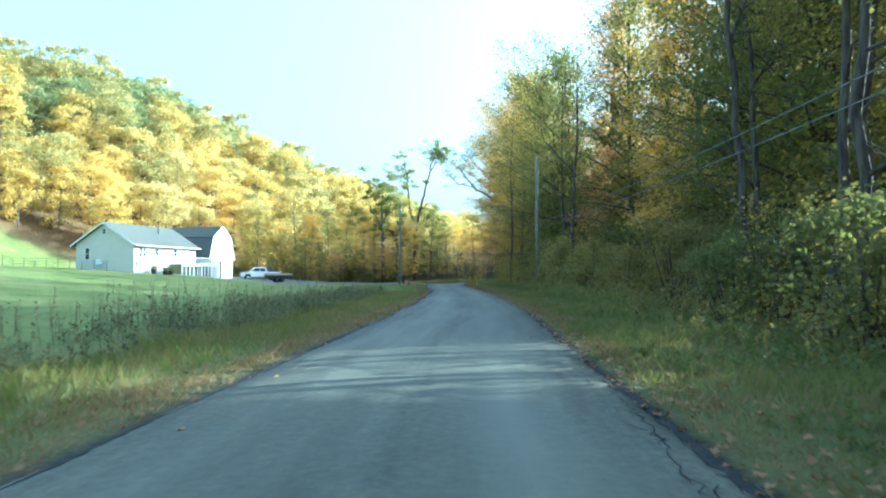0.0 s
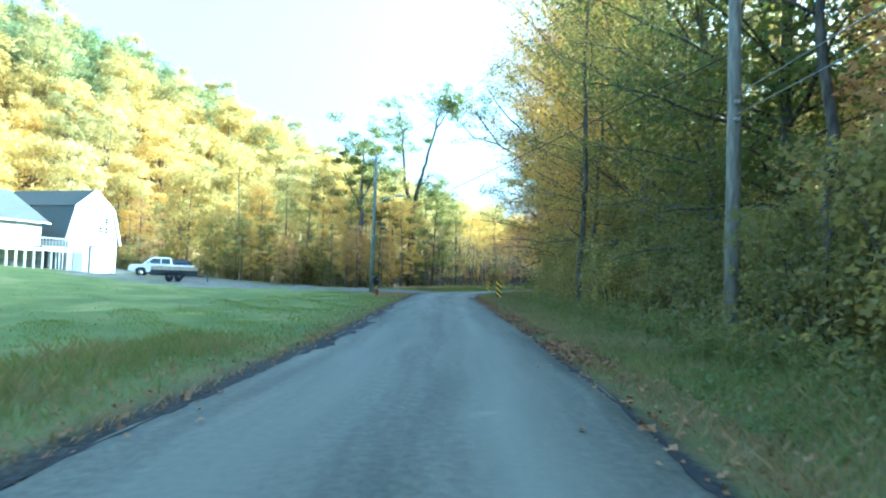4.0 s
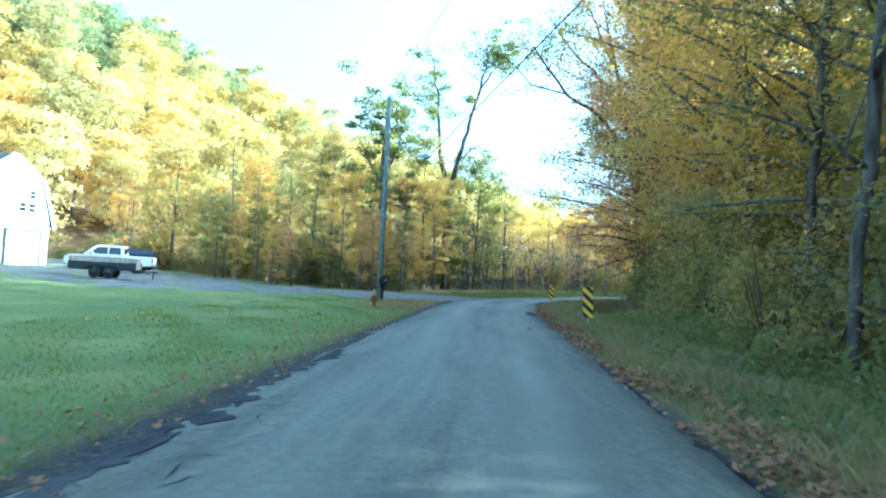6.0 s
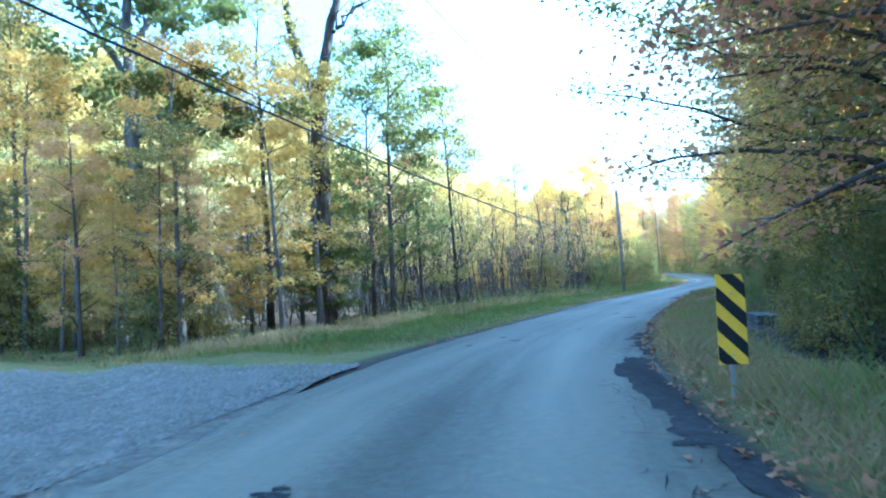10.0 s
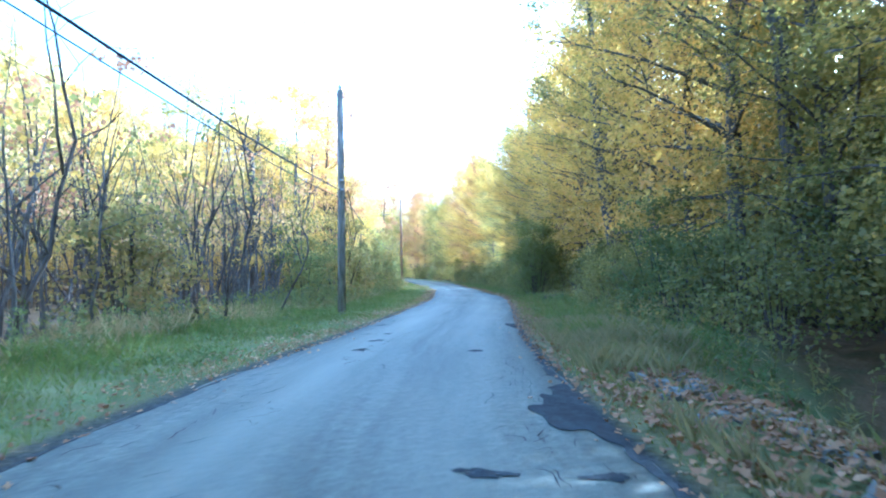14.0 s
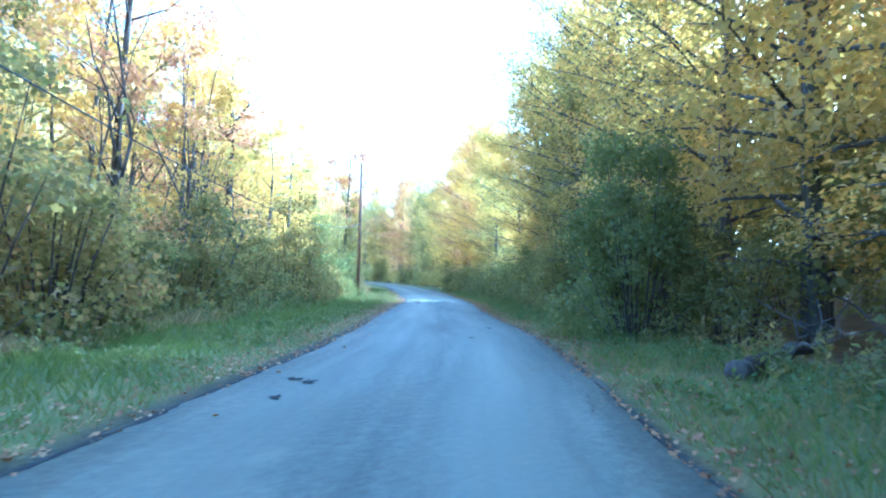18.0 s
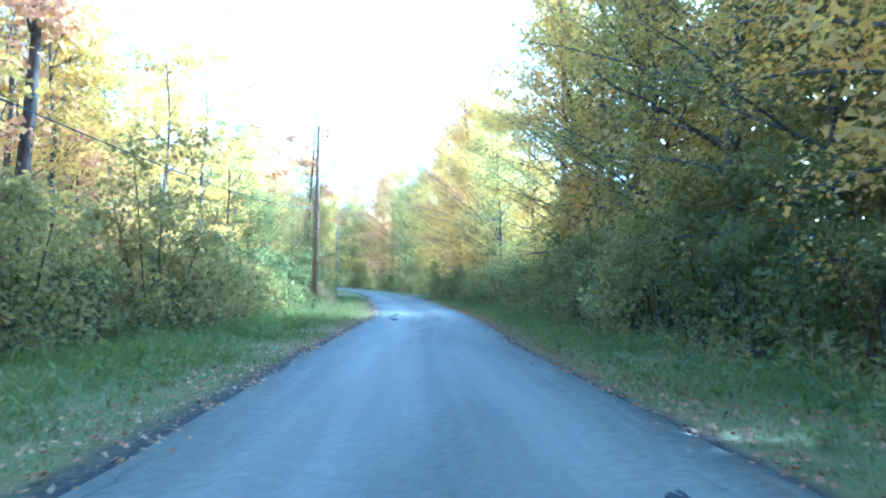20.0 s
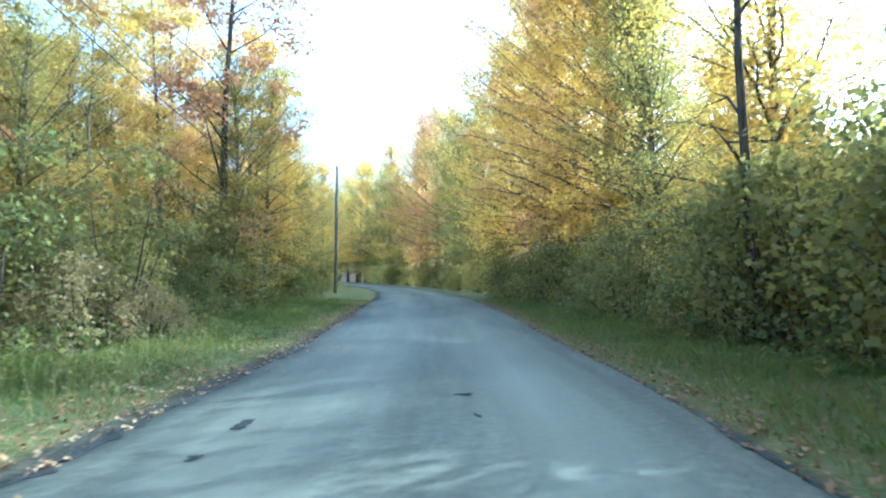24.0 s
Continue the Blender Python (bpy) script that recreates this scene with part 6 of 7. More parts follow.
def side_body(name, profile, half, material, parent, label="", bevel=0.04, top_in=0.0):
    """A body from its side outline (x, z), both sides at y = half; points above the belt lean in."""
    bm = bmesh.new()
    rows = []
    for s in (-1, 1):
        rows.append([bm.verts.new((x, s * (half - (top_in if k else 0)), z)) for x, z, k in profile])
    n = len(profile)
    for k in range(n):
        bm.faces.new((rows[0][k], rows[0][(k + 1) % n], rows[1][(k + 1) % n], rows[1][k]))
    bm.faces.new(rows[0][::-1])
    bm.faces.new(rows[1])
    bmesh.ops.recalc_face_normals(bm, faces=bm.faces)
    if bevel:
        bmesh.ops.bevel(bm, geom=[e for e in bm.edges], offset=bevel, segments=2, affect="EDGES")
    return part(name, bm, material, parent, label)


def wheel(parent, x, y, r, w, rim=None):
    m = Matrix.Translation((x, y, r)) @ Matrix.Rotation(radians(90), 4, "X")
    t = lathe("wheel", [(r * 0.6, -w / 2), (r * 0.94, -w / 2), (r, -w * 0.36), (r, w * 0.36), (r * 0.94, w / 2), (r * 0.6, w / 2)], M_TYRE, parent, "black tyre", 24, m)
    lathe("rim", [(r * 0.58, -w / 2 - 0.005), (r * 0.5, -w * 0.35), (r * 0.2, -w * 0.42), (r * 0.1, -w / 2 - 0.01), (r * 0.1, w / 2 + 0.01), (r * 0.2, w * 0.42), (r * 0.5, w * 0.35), (r * 0.58, w / 2 + 0.005)], rim or M_RIM, t, "", 18, m)


def pickup():
    root = tagged(empty("pickup_truck"), "white four-door pickup truck parked on the gravel driveway", "pickup truck")
    side_body("body", [(-2.85, 0.62, 0), (-2.85, 1.2, 0), (1.1, 1.22, 0), (2.55, 1.14, 0), (2.8, 0.98, 0), (2.82, 0.55, 0), (2.4, 0.45, 0), (-2.4, 0.5, 0)], 0.98, M_CARWHITE, root)
    side_body("cab", [(-0.95, 1.18, 0), (-0.85, 1.82, 1), (-0.6, 1.9, 1), (0.65, 1.9, 1), (0.95, 1.82, 1), (1.65, 1.2, 0)], 0.95, M_CARWHITE, root, "", 0.05, 0.17)
    box("bed_well", (-2.72, -1.05, -0.82, 0.82, 1.19, 1.235), M_BLACK, root, "dark open bed")
    box("bed_cover", (-2.7, -1.3, -0.8, 0.8, 1.235, 1.40), M_CARBLUE, root, "blue tarp over the bed", 0.04)
    for s in (-1, 1):
        prism2 = [(0.1, 1.28), (0.1, 1.76), (0.72, 1.76), (1.32, 1.28)]
        rear = [(-0.78, 1.28), (-0.72, 1.76), (0.0, 1.76), (0.0, 1.28)]
        for pr in (prism2, rear):
            bm = bmesh.new()
            vs = [bm.verts.new((x, s * (0.962 - 0.17 * (z - 1.18) / 0.7 + 0.0), z)) for x, z in pr]
            vs2 = [bm.verts.new((v.co.x, v.co.y + s * 0.012, v.co.z)) for v in vs]
            k4 = len(vs)
            for k in range(k4):
                bm.faces.new((vs[k], vs[(k + 1) % k4], vs2[(k + 1) % k4], vs2[k]))
            bm.faces.new(vs)
            bm.faces.new(vs2)
            bmesh.ops.recalc_face_normals(bm, faces=bm.faces)
            part("side_window", bm, M_GLASS, root, "dark side window")
        box("door_handle", (-0.05, 0.12, s * 0.985 - 0.012, s * 0.985 + 0.012, 1.05, 1.09), M_BLACK, root)
        box("mirror", (0.95, 1.1, s * 1.05 - 0.09, s * 1.05 + 0.09, 1.22, 1.42), M_CARWHITE, root, "", 0.03)
        box("tail_light", (-2.87, -2.8, s * 0.86 - 0.09, s * 0.86 + 0.09, 0.8, 1.12), M_TAIL, root, "red tail light", 0.01)
        box("headlight", (2.55, 2.8, s * 0.78 - 0.15, s * 0.78 + 0.15, 0.82, 1.02), M_CERAMIC, root, "", 0.02)
        for xx in (1.75, -1.75):
            side_body("wheel_arch", [(xx - 0.48, 0.48, 0), (xx - 0.4, 0.78, 0), (xx - 0.2, 0.9, 0), (xx + 0.2, 0.9, 0), (xx + 0.4, 0.78, 0), (xx + 0.48, 0.48, 0)], 0.02, M_BLACK, root, "dark wheel arch", 0.0).location.y = s * 0.975
            wheel(root, xx, s * 0.88, 0.39, 0.26)
    box("tailgate", (-2.875, -2.84, -0.72, 0.72, 0.74, 1.17), M_CARWHITE, root, "", 0.01)
    box("rear_bumper", (-3.0, -2.78, -0.92, 0.92, 0.5, 0.68), M_RIM, root, "chrome bumper", 0.03)
    box("front_bumper", (2.7, 2.92, -0.95, 0.95, 0.42, 0.66), M_RIM, root, "chrome bumper", 0.04)
    bm = bmesh.new()
    vs = [bm.verts.new(v) for v in ((1.6, -0.76, 1.27), (1.6, 0.76, 1.27), (1.03, 0.68, 1.79), (1.03, -0.68, 1.79))]
    bm.faces.new(vs)
    r = bmesh.ops.extrude_face_region(bm, geom=bm.faces[:])
    for v in r["geom"]:
        if isinstance(v, bmesh.types.BMVert):
            v.co += Vector((0.02, 0, 0.02))
    part("windscreen", bm, M_GLASS, root, "dark windscreen")
    box("rear_window", (-0.93, -0.88, -0.6, 0.6, 1.32, 1.74), M_GLASS, root, "dark rear window")
    x, y = -27.2, 94.1
    root.matrix_world = pose(x, y, gz(x, y) + 0.05, 0, 0, math.degrees(math.atan2(-0.37, -0.93)))


pickup()


def suv():
    root = tagged(empty("parked_car"), "dark blue estate car parked behind the pickup", "car")
    side_body("body", [(-2.2, 0.5, 0), (-2.25, 1.0, 0), (0.9, 1.02, 0), (2.05, 0.9, 0), (2.2, 0.7, 0), (2.2, 0.4, 0), (-2.1, 0.38, 0)], 0.9, M_CARBLUE, root, "", 0.05)
    side_body("cab", [(-2.15, 1.0, 0), (-1.9, 1.58, 1), (-1.6, 1.64, 1), (0.2, 1.62, 1), (1.0, 1.02, 0)], 0.88, M_CARBLUE, root, "", 0.05, 0.16)
    for s in (-1, 1):
        bm = bmesh.new()
        vs = [bm.verts.new((x, s * (0.892 - 0.16 * (z - 1.0) / 0.6), z)) for x, z in ((-1.9, 1.08), (-1.75, 1.5), (0.15, 1.5), (0.75, 1.08))]
        vs2 = [bm.verts.new((v.co.x, v.co.y + s * 0.012, v.co.z)) for v in vs]
        for k in range(4):
            bm.faces.new((vs[k], vs[(k + 1) % 4], vs2[(k + 1) % 4], vs2[k]))
        bm.faces.new(vs)
        bm.faces.new(vs2)
        bmesh.ops.recalc_face_normals(bm, faces=bm.faces)
        part("side_window", bm, M_GLASS, root)
        for xx in (-1.35, 1.35):
            wheel(root, xx, s * 0.82, 0.34, 0.22)
        box("tail_light", (-2.29, -2.2, s * 0.76 - 0.1, s * 0.76 + 0.1, 0.75, 0.98), M_TAIL, root, "red tail light", 0.01)
    box("bumper", (-2.36, -2.15, -0.86, 0.86, 0.42, 0.6), M_BLACK, root, "", 0.04)
    box("rear_window", (-2.11, -2.05, -0.6, 0.6, 1.1, 1.48), M_GLASS, root)
    x, y = -28.6, 98.2
    root.matrix_world = pose(x, y, gz(x, y) + 0.05, 0, 0, math.degrees(math.atan2(-0.30, -0.95)))


suv()


def trailer():
    root = tagged(empty("utility_trailer"), "black tandem-axle trailer with weathered board sides on the gravel", "trailer")
    box("floor", (-2.1, 2.1, -0.95, 0.95, 0.5, 0.6), M_TRAILER, root, bevel=0.01)
    for s in (-1, 1):
        box("side_panel", (-2.1, 2.1, s * 0.95 - 0.025, s * 0.95 + 0.025, 0.6, 0.98), M_TRAILER, root)
        box("side_board", (-2.1, 2.1, s * 0.95 - 0.03, s * 0.95 + 0.03, 0.985, 1.26), M_BOARD, root, "weathered grey board")
        for k in range(5):
            xx = -2.05 + 1.02 * k
            box("stake_post", (xx, xx + 0.06, s * 0.985 - 0.02, s * 0.985 + 0.02, 0.55, 1.0), M_TRAILER, root)
        box("mudguard", (-0.95, 0.85, s * 1.1 - 0.12, s * 1.1 + 0.12, 0.74, 0.78), M_TRAILER, root, "", 0.015)
        for xx in (-0.45, 0.4):
            wheel(root, xx, s * 1.1, 0.35, 0.2, M_TRAILER)
    for k in range(4):
        box("plank", (-2.7 + 0.12 * k, 1.5 + 0.1 * k, -0.72 + 0.36 * k, -0.42 + 0.36 * k, 1.262, 1.30), M_BOARD, root, "long pale plank laid across the sides", 0.006)
    box("front_board", (2.06, 2.12, -0.92, 0.92, 0.6, 1.2), M_BOARD, root)
    box("tailgate", (-2.13, -2.08, -0.92, 0.92, 0.6, 1.0), M_TRAILER, root)
    tubes("tongue", [([(2.1, -0.7, 0.5), (3.4, 0, 0.48)], [0.05, 0.05]), ([(2.1, 0.7, 0.5), (3.4, 0, 0.48)], [0.05, 0.05])], M_TRAILER, root, sides=8)
    tubes("jack", [([(3.1, 0, 0.0), (3.1, 0, 0.85)], [0.04, 0.04])], M_TRAILER, root, sides=8)
    x, y = -22.4, 86.4
    root.matrix_world = pose(x, y, gz(x, y) + 0.05, 0, 0, math.degrees(math.atan2(0.40, 0.92))) @ Matrix.Diagonal((0.84, 0.9, 0.95, 1))


trailer()

# ---- creek, culvert and stones ----
M_WATER, wnn, wll, wp = mat("creek_water", 0.55, 0, 0.05)
wp.inputs["Base Color"].default_value = (0.018, 0.017, 0.012, 1)
wt = tex(wnn, wll, 2.5, 4)
bump(wnn, wll, wp, wt.outputs["Fac"], 0.15, 0.05)
M_CONCRETE = simple("old_concrete", (0.11, 0.11, 0.095), 0.9, vary=0.3, scale=3, grain=40, relief=0.5)
M_PALE = simple("pale_concrete", (0.40, 0.385, 0.34), 0.9, vary=0.25, scale=4, grain=40, relief=0.4)
M_STONE = simple("field_stone", (0.19, 0.18, 0.15), 0.9, vary=0.4, scale=5, grain=30, relief=0.6)


def build_water():
    vs, fs = [], []
    ys = np.arange(78, 122, 1.0)
    for y in ys:
        x = float(edge_r(y))
        w = 0.2 * math.sin(y * 0.9)
        for dx in (2.8, 4.6, 7.4):
            vs.append((x + dx + w * 0.3, y, -1.27))
    for k in range(len(ys) - 1):
        for j in range(2):
            a2 = k * 3 + j
            fs.append((a2, a2 + 1, a2 + 4, a2 + 3))
    return tagged(mesh_object("water", vs, fs, M_WATER, smooth=True), "dark still creek water in a shaded ditch", "water", kind="structure")


build_water()


def slab(x, y, z, w, d, h, turn, label, material=M_CONCRETE):
    root = tagged(empty("concrete_slab"), label, "concrete block")
    bm = bmesh.new()
    add_box(bm, -w / 2, w / 2, -d / 2, d / 2, -h, 0, 0.03)
    rng = random.Random(int(x * 10))
    for v in bm.verts:
        v.co += Vector((rng.uniform(-1, 1), rng.uniform(-1, 1), rng.uniform(-1, 1))) * 0.018
    part("block", bm, material, root)
    root.matrix_world = pose(x, y, z, 0, 3, turn)


slab(15.2, 115.3, -0.85, 1.0, 2.8, 1.3, -14, "weathered concrete culvert headwall above the creek")
slab(5.0, 79.8, 0.08, 1.3, 0.55, 0.5, 25, "pale broken concrete slab lying by the creek", M_PALE)


def stone_mesh(seed):
    bm = bmesh.new()
    bmesh.ops.create_icosphere(bm, subdivisions=1, radius=1.0)
    rng = random.Random(seed)
    for v in bm.verts:
        v.co *= rng.uniform(0.7, 1.15)
        v.co.z *= 0.5
    me = bpy.data.meshes.new("stone")
    bm.to_mesh(me)
    bm.free()
    me.materials.append(M_STONE)
    return me


STONES = [stone_mesh(k) for k in range(6)]


def stone_bank(n, y0, y1, d0, d1, s0, s1, seed, label):
    rng = random.Random(seed)
    root = tagged(empty("stone_bank"), label, "stones")
    for k in range(n):
        y = rng.uniform(y0, y1)
        x = float(edge_r(y)) + rng.uniform(d0, d1)
        s = s0 + (s1 - s0) * rng.random() ** 2
        ob = new("stone", STONES[rng.randrange(6)])
        ob.parent = root
        ob.matrix_world = pose(x, y, gz(x, y) + s * 0.15, rng.uniform(-20, 20), rng.uniform(-20, 20), rng.uniform(0, 360)) @ Matrix.Diagonal((s, s * rng.uniform(0.6, 1), s, 1))


stone_bank(300, 111.5, 120.0, 0.8, 3.6, 0.05, 0.2, 5, "bank of broken grey stone and fallen leaves by the culvert")
stone_bank(60, 78, 100, 3.0, 4.6, 0.06, 0.2, 6, "scattered creek stones in the ditch")


# ---- road patches and cracks ----
ROADOB = bpy.data.objects["road"]


def flat_patch(x, y, w, l, seed, wob=0.75):
    """A dark ragged patch lying on the road: w across, l along."""
    rng = random.Random(seed)
    y2 = y + 1.0
    tang = math.atan2(float(edge_l(y2) + edge_r(y2) - edge_l(y) - edge_r(y)) / 2, 1.0)
    vs, fs = [], []
    parts = [(0.0, 0.0, 1.0)] if l > 1.0 else [(0.0, rng.uniform(-0.2, 0.2), 0.62)]
    for _ in range(rng.randrange(3, 6)):
        g = rng.uniform(0, 6.283)
        parts.append((0.62 * math.cos(g), 0.8 * math.sin(g), rng.uniform(0.14, 0.4)))
    for j, (du, dv, size) in enumerate(parts):
        n = 40 if size > 0.5 else 18
        ph = [rng.uniform(0, 6.28) for _ in range(5)]
        o = len(vs)
        for k in range(n + 1):
            g = 2 * math.pi * k / n
            r = 0.0 if k == n else size * (0.74 + 0.3 * rng.random() * wob + wob * (0.24 * math.sin(2 * g + ph[0]) + 0.16 * math.sin(3 * g + ph[1]) + 0.13 * math.sin(5 * g + ph[2]) + 0.10 * math.sin(9 * g + ph[3])))
            u, v = (du + math.cos(g) * r) * w / 2, (dv + math.sin(g) * r) * l / 2
            px = x + u * math.cos(tang) + v * math.sin(tang)
            py = y - u * math.sin(tang) + v * math.cos(tang)
            px = max(float(edge_l(py)) + 0.06, min(float(edge_r(py)) - 0.06, px))
            vs.append((px, py, road_top(px, py) + 0.006 + 0.0004 * (seed % 9) + 0.0003 * j))
        fs += [(o + k, o + (k + 1) % n, o + n) for k in range(n)]
    ob = mesh_object("patch", vs, fs, M_PATCH)
    ob.parent = ROADOB
    return ob


PATCHES_1 = [(-1.02, 47.0, 0.6, 1.2), (-1.06, 48.6, 0.7, 1.3), (0.14, 49.1, 0.14, 0.16), (-0.93, 49.9, 0.5, 1.2), (-0.97, 51.6, 0.5, 1.6), (-1.2, 55.6, 0.35, 1.3), (-1.15, 56.5, 0.6, 1.0), (-1.15, 57.4, 0.4, 0.9), (1.64, 54.7, 0.17, 0.37),
             (1.98, 68.8, 0.29, 0.55), (2.68, 73.9, 0.5, 1.5), (2.33, 76.9, 0.7, 1.3), (2.24, 78.0, 0.47, 1.8), (2.77, 87.4, 0.43, 0.86)]
PATCHES_2 = [(-0.05, 88.15, 0.42, 0.36), (2.82, 89.0, 0.33, 0.41), (3.29, 90.3, 0.5, 2.1), (3.35, 92.6, 0.44, 3.0), (4.28, 96.0, 0.4, 0.6), (4.66, 97.4, 0.7, 1.0), (1.16, 97.6, 0.2, 0.3),
             (2.2, 98.1, 0.3, 0.3), (1.99, 99.1, 0.25, 0.3), (3.89, 100.1, 0.16, 0.22), (6.06, 104.0, 0.6, 0.35), (6.2, 106.2, 0.5, 0.5)]
EDGE_BAND = [(3.05, 88.0, 0.5, 1.9), (3.2, 89.4, 0.62, 1.9), (3.3, 90.9, 0.6, 1.9), (3.5, 92.2, 0.55, 1.7), (3.75, 93.6, 0.45, 1.8), (4.3, 95.3, 0.4, 1.6), (4.55, 96.4, 0.5, 1.4), (5.0, 98.2, 0.4, 1.5)]
PATCHES_3 = [(9.22, 113.8, 0.63, 0.14), (10.18, 113.9, 0.2, 0.33), (9.38, 114.4, 0.16, 0.24), (9.95, 115.0, 0.37, 0.19), (10.69, 115.6, 0.21, 0.24), (10.11, 115.8, 0.24, 0.24), (11.18, 116.4, 0.41, 0.24),
             (10.5, 116.7, 0.5, 0.26), (8.03, 116.7, 0.3, 0.26), (7.59, 116.9, 0.48, 0.46), (12.3, 118.3, 1.1, 2.6), (13.24, 123.1, 0.39, 0.4), (11.46, 124.2, 0.46, 0.5), (12.24, 125.8, 0.49, 0.5)]
PATCHES_4 = [(12.92, 127.3, 0.3, 0.5), (12.5, 127.6, 0.35, 0.26), (16.7, 128.4, 0.4, 1.6), (13.6, 130.3, 0.5, 0.6), (14.34, 131.8, 0.25, 0.38), (14.55, 132.7, 0.26, 0.25), (21.2, 145.9, 0.22, 0.33), (21.73, 146.9, 0.33, 0.36),
             (21.57, 147.2, 0.32, 0.35), (26.57, 152.8, 0.25, 0.36), (28.69, 156.2, 0.27, 0.65), (33.49, 173.1, 0.13, 0.19), (32.75, 175.0, 0.43, 0.3)]
PATCHES_5 = [(34.8, 180.4, 0.4, 2.6), (35.11, 181.9, 0.35, 0.36), (34.5, 183.4, 0.7, 3.4), (35.56, 183.1, 0.5, 0.9), (36.2, 184.7, 0.5, 1.6), (36.9, 186.4, 0.4, 1.2), (37.4, 188.2, 0.3, 1.0), (38.23, 190.8, 0.16, 0.2), (40.75, 191.6, 0.12, 0.21),
             (38.57, 191.9, 0.29, 0.44), (41.05, 192.8, 0.29, 0.22)]
for k, p in enumerate(PATCHES_1 + PATCHES_2 + EDGE_BAND + PATCHES_3 + PATCHES_4 + PATCHES_5):
    flat_patch(*p, k, 0.35 if p[3] > 3 else 0.75)
ER = random.Random(8)


def broken_edge(side, y0, y1, width, seed):
    """The crumbling rim of the asphalt: a ragged dark strip along one edge."""
    rng = np.random.RandomState(seed)
    ys = np.arange(y0, y1, 0.14)
    n = len(ys)

    def wave(k):
        q = np.convolve(rng.randn(n + k), np.ones(k) / k, "valid")[:n]
        return q * math.sqrt(k)

    w = width * np.clip(0.5 + 0.28 * wave(40) + 0.30 * wave(6) + 0.30 * wave(1), 0.05, 1.7)
    vs = []
    for y, q in zip(ys, w):
        e = float(edge_l(y)) if side < 0 else float(edge_r(y))
        for f in (0.03, 0.5, 1.0):
            px = e - side * (0.05 + q * f)
            vs.append((px, y, road_top(px, y) + 0.005 + 0.003 * (f < 0.9)))
    i = np.arange(n - 1)[:, None] * 3 + np.arange(2)[None, :]
    loops = np.stack([i, i + 1, i + 4, i + 3], -1).reshape(-1)
    ob = new("broken_edge", array_mesh("broken_edge", np.array(vs), loops, 4, M_BROKEN))
    ob.parent = ROADOB
    ob["label"] = "crumbling dark rim of the asphalt"


for k, (sd, ya, yb, wd) in enumerate(((-1, -8, 44, 0.05), (-1, 44, 62, 0.22), (-1, 62, 86, 0.10), (-1, 98, 180, 0.06), (-1, 180, 200, 0.16), (1, -8, 60, 0.09), (1, 60, 100, 0.06), (1, 100, 132, 0.1), (1, 132, 210, 0.05))):
    broken_edge(sd, ya, yb, wd, 70 + k)


def crack(points, width, seed):
    """A thin dark crack: a jagged ribbon along the points (x, y)."""
    rng = random.Random(seed)
    vs, fs = [], []
    for i in range(len(points) - 1):
        n = max(2, int(math.hypot(points[i + 1][0] - points[i][0], points[i + 1][1] - points[i][1]) / 0.12))
        for k2 in range(n):
            f = k2 / n
            x = points[i][0] * (1 - f) + points[i + 1][0] * f + rng.uniform(-0.05, 0.05)
            y = points[i][1] * (1 - f) + points[i + 1][1] * f
            w = width * rng.uniform(0.2, 1.0)
            for s in (-1, 1):
                px = x + s * w
                vs.append((px, y, road_top(px, y) + 0.006))
    for k2 in range(len(vs) // 2 - 1):
        fs.append((2 * k2, 2 * k2 + 1, 2 * k2 + 3, 2 * k2 + 2))
    ob = mesh_object("crack", vs, fs, M_PATCH)
    ob.parent = ROADOB


crack([(1.45, 2.5), (1.55, 4.0), (1.75, 5.6), (1.95, 8.0)], 0.010, 1)
crack([(1.7, 3.0), (1.85, 5.0), (1.9, 6.4)], 0.006, 2)
crack([(1.55, 79.2), (1.75, 80.4), (1.7, 81.2), (1.98, 82.2)], 0.014, 3)
for k in range(46):
    y0 = ER.uniform(0, 198)
    if ER.random() < 0.4:
        y0 = ER.uniform(60, 132)
    off = ER.uniform(0.2, 1.0)
    rt = ER.random() < 0.6
    ln = ER.uniform(0.8, 3.5)
    pts = []
    for j in range(4):
        yy = y0 + ln * j / 3
        pts.append(((float(edge_r(yy)) - off if rt else float(edge_l(yy)) + off) + ER.uniform(-0.12, 0.12), yy))
    crack(pts, ER.uniform(0.002, 0.006), 10 + k)
for k in range(12):
    yy = ER.uniform(95, 135)
    c = float(edge_l(yy)) + ER.uniform(0.8, 4.2)
    crack([(c, yy), (c + ER.uniform(-0.3, 0.5), yy + ER.uniform(0.3, 0.9))], ER.uniform(0.004, 0.010), 200 + k)
# broken chain along the left wheel track
for k in range(30):
    f = ER.random()
    cx, cy = 10.9 + 2.6 * f ** 1.1 + ER.gauss(0, 0.10), 122.6 + 4.9 * f + ER.gauss(0, 0.06)
    long = ER.uniform(0.10, 0.26)
    turn = ER.choice((0.9, 0.9, 2.3)) + ER.uniform(-0.4, 0.4)
    ex, ey = math.cos(turn) * long, math.sin(turn) * long
    crack([(cx - ex, cy - ey), (cx + ER.uniform(-0.04, 0.04), cy + ER.uniform(-0.04, 0.04)), (cx + ex, cy + ey)], ER.uniform(0.008, 0.022), 300 + k)


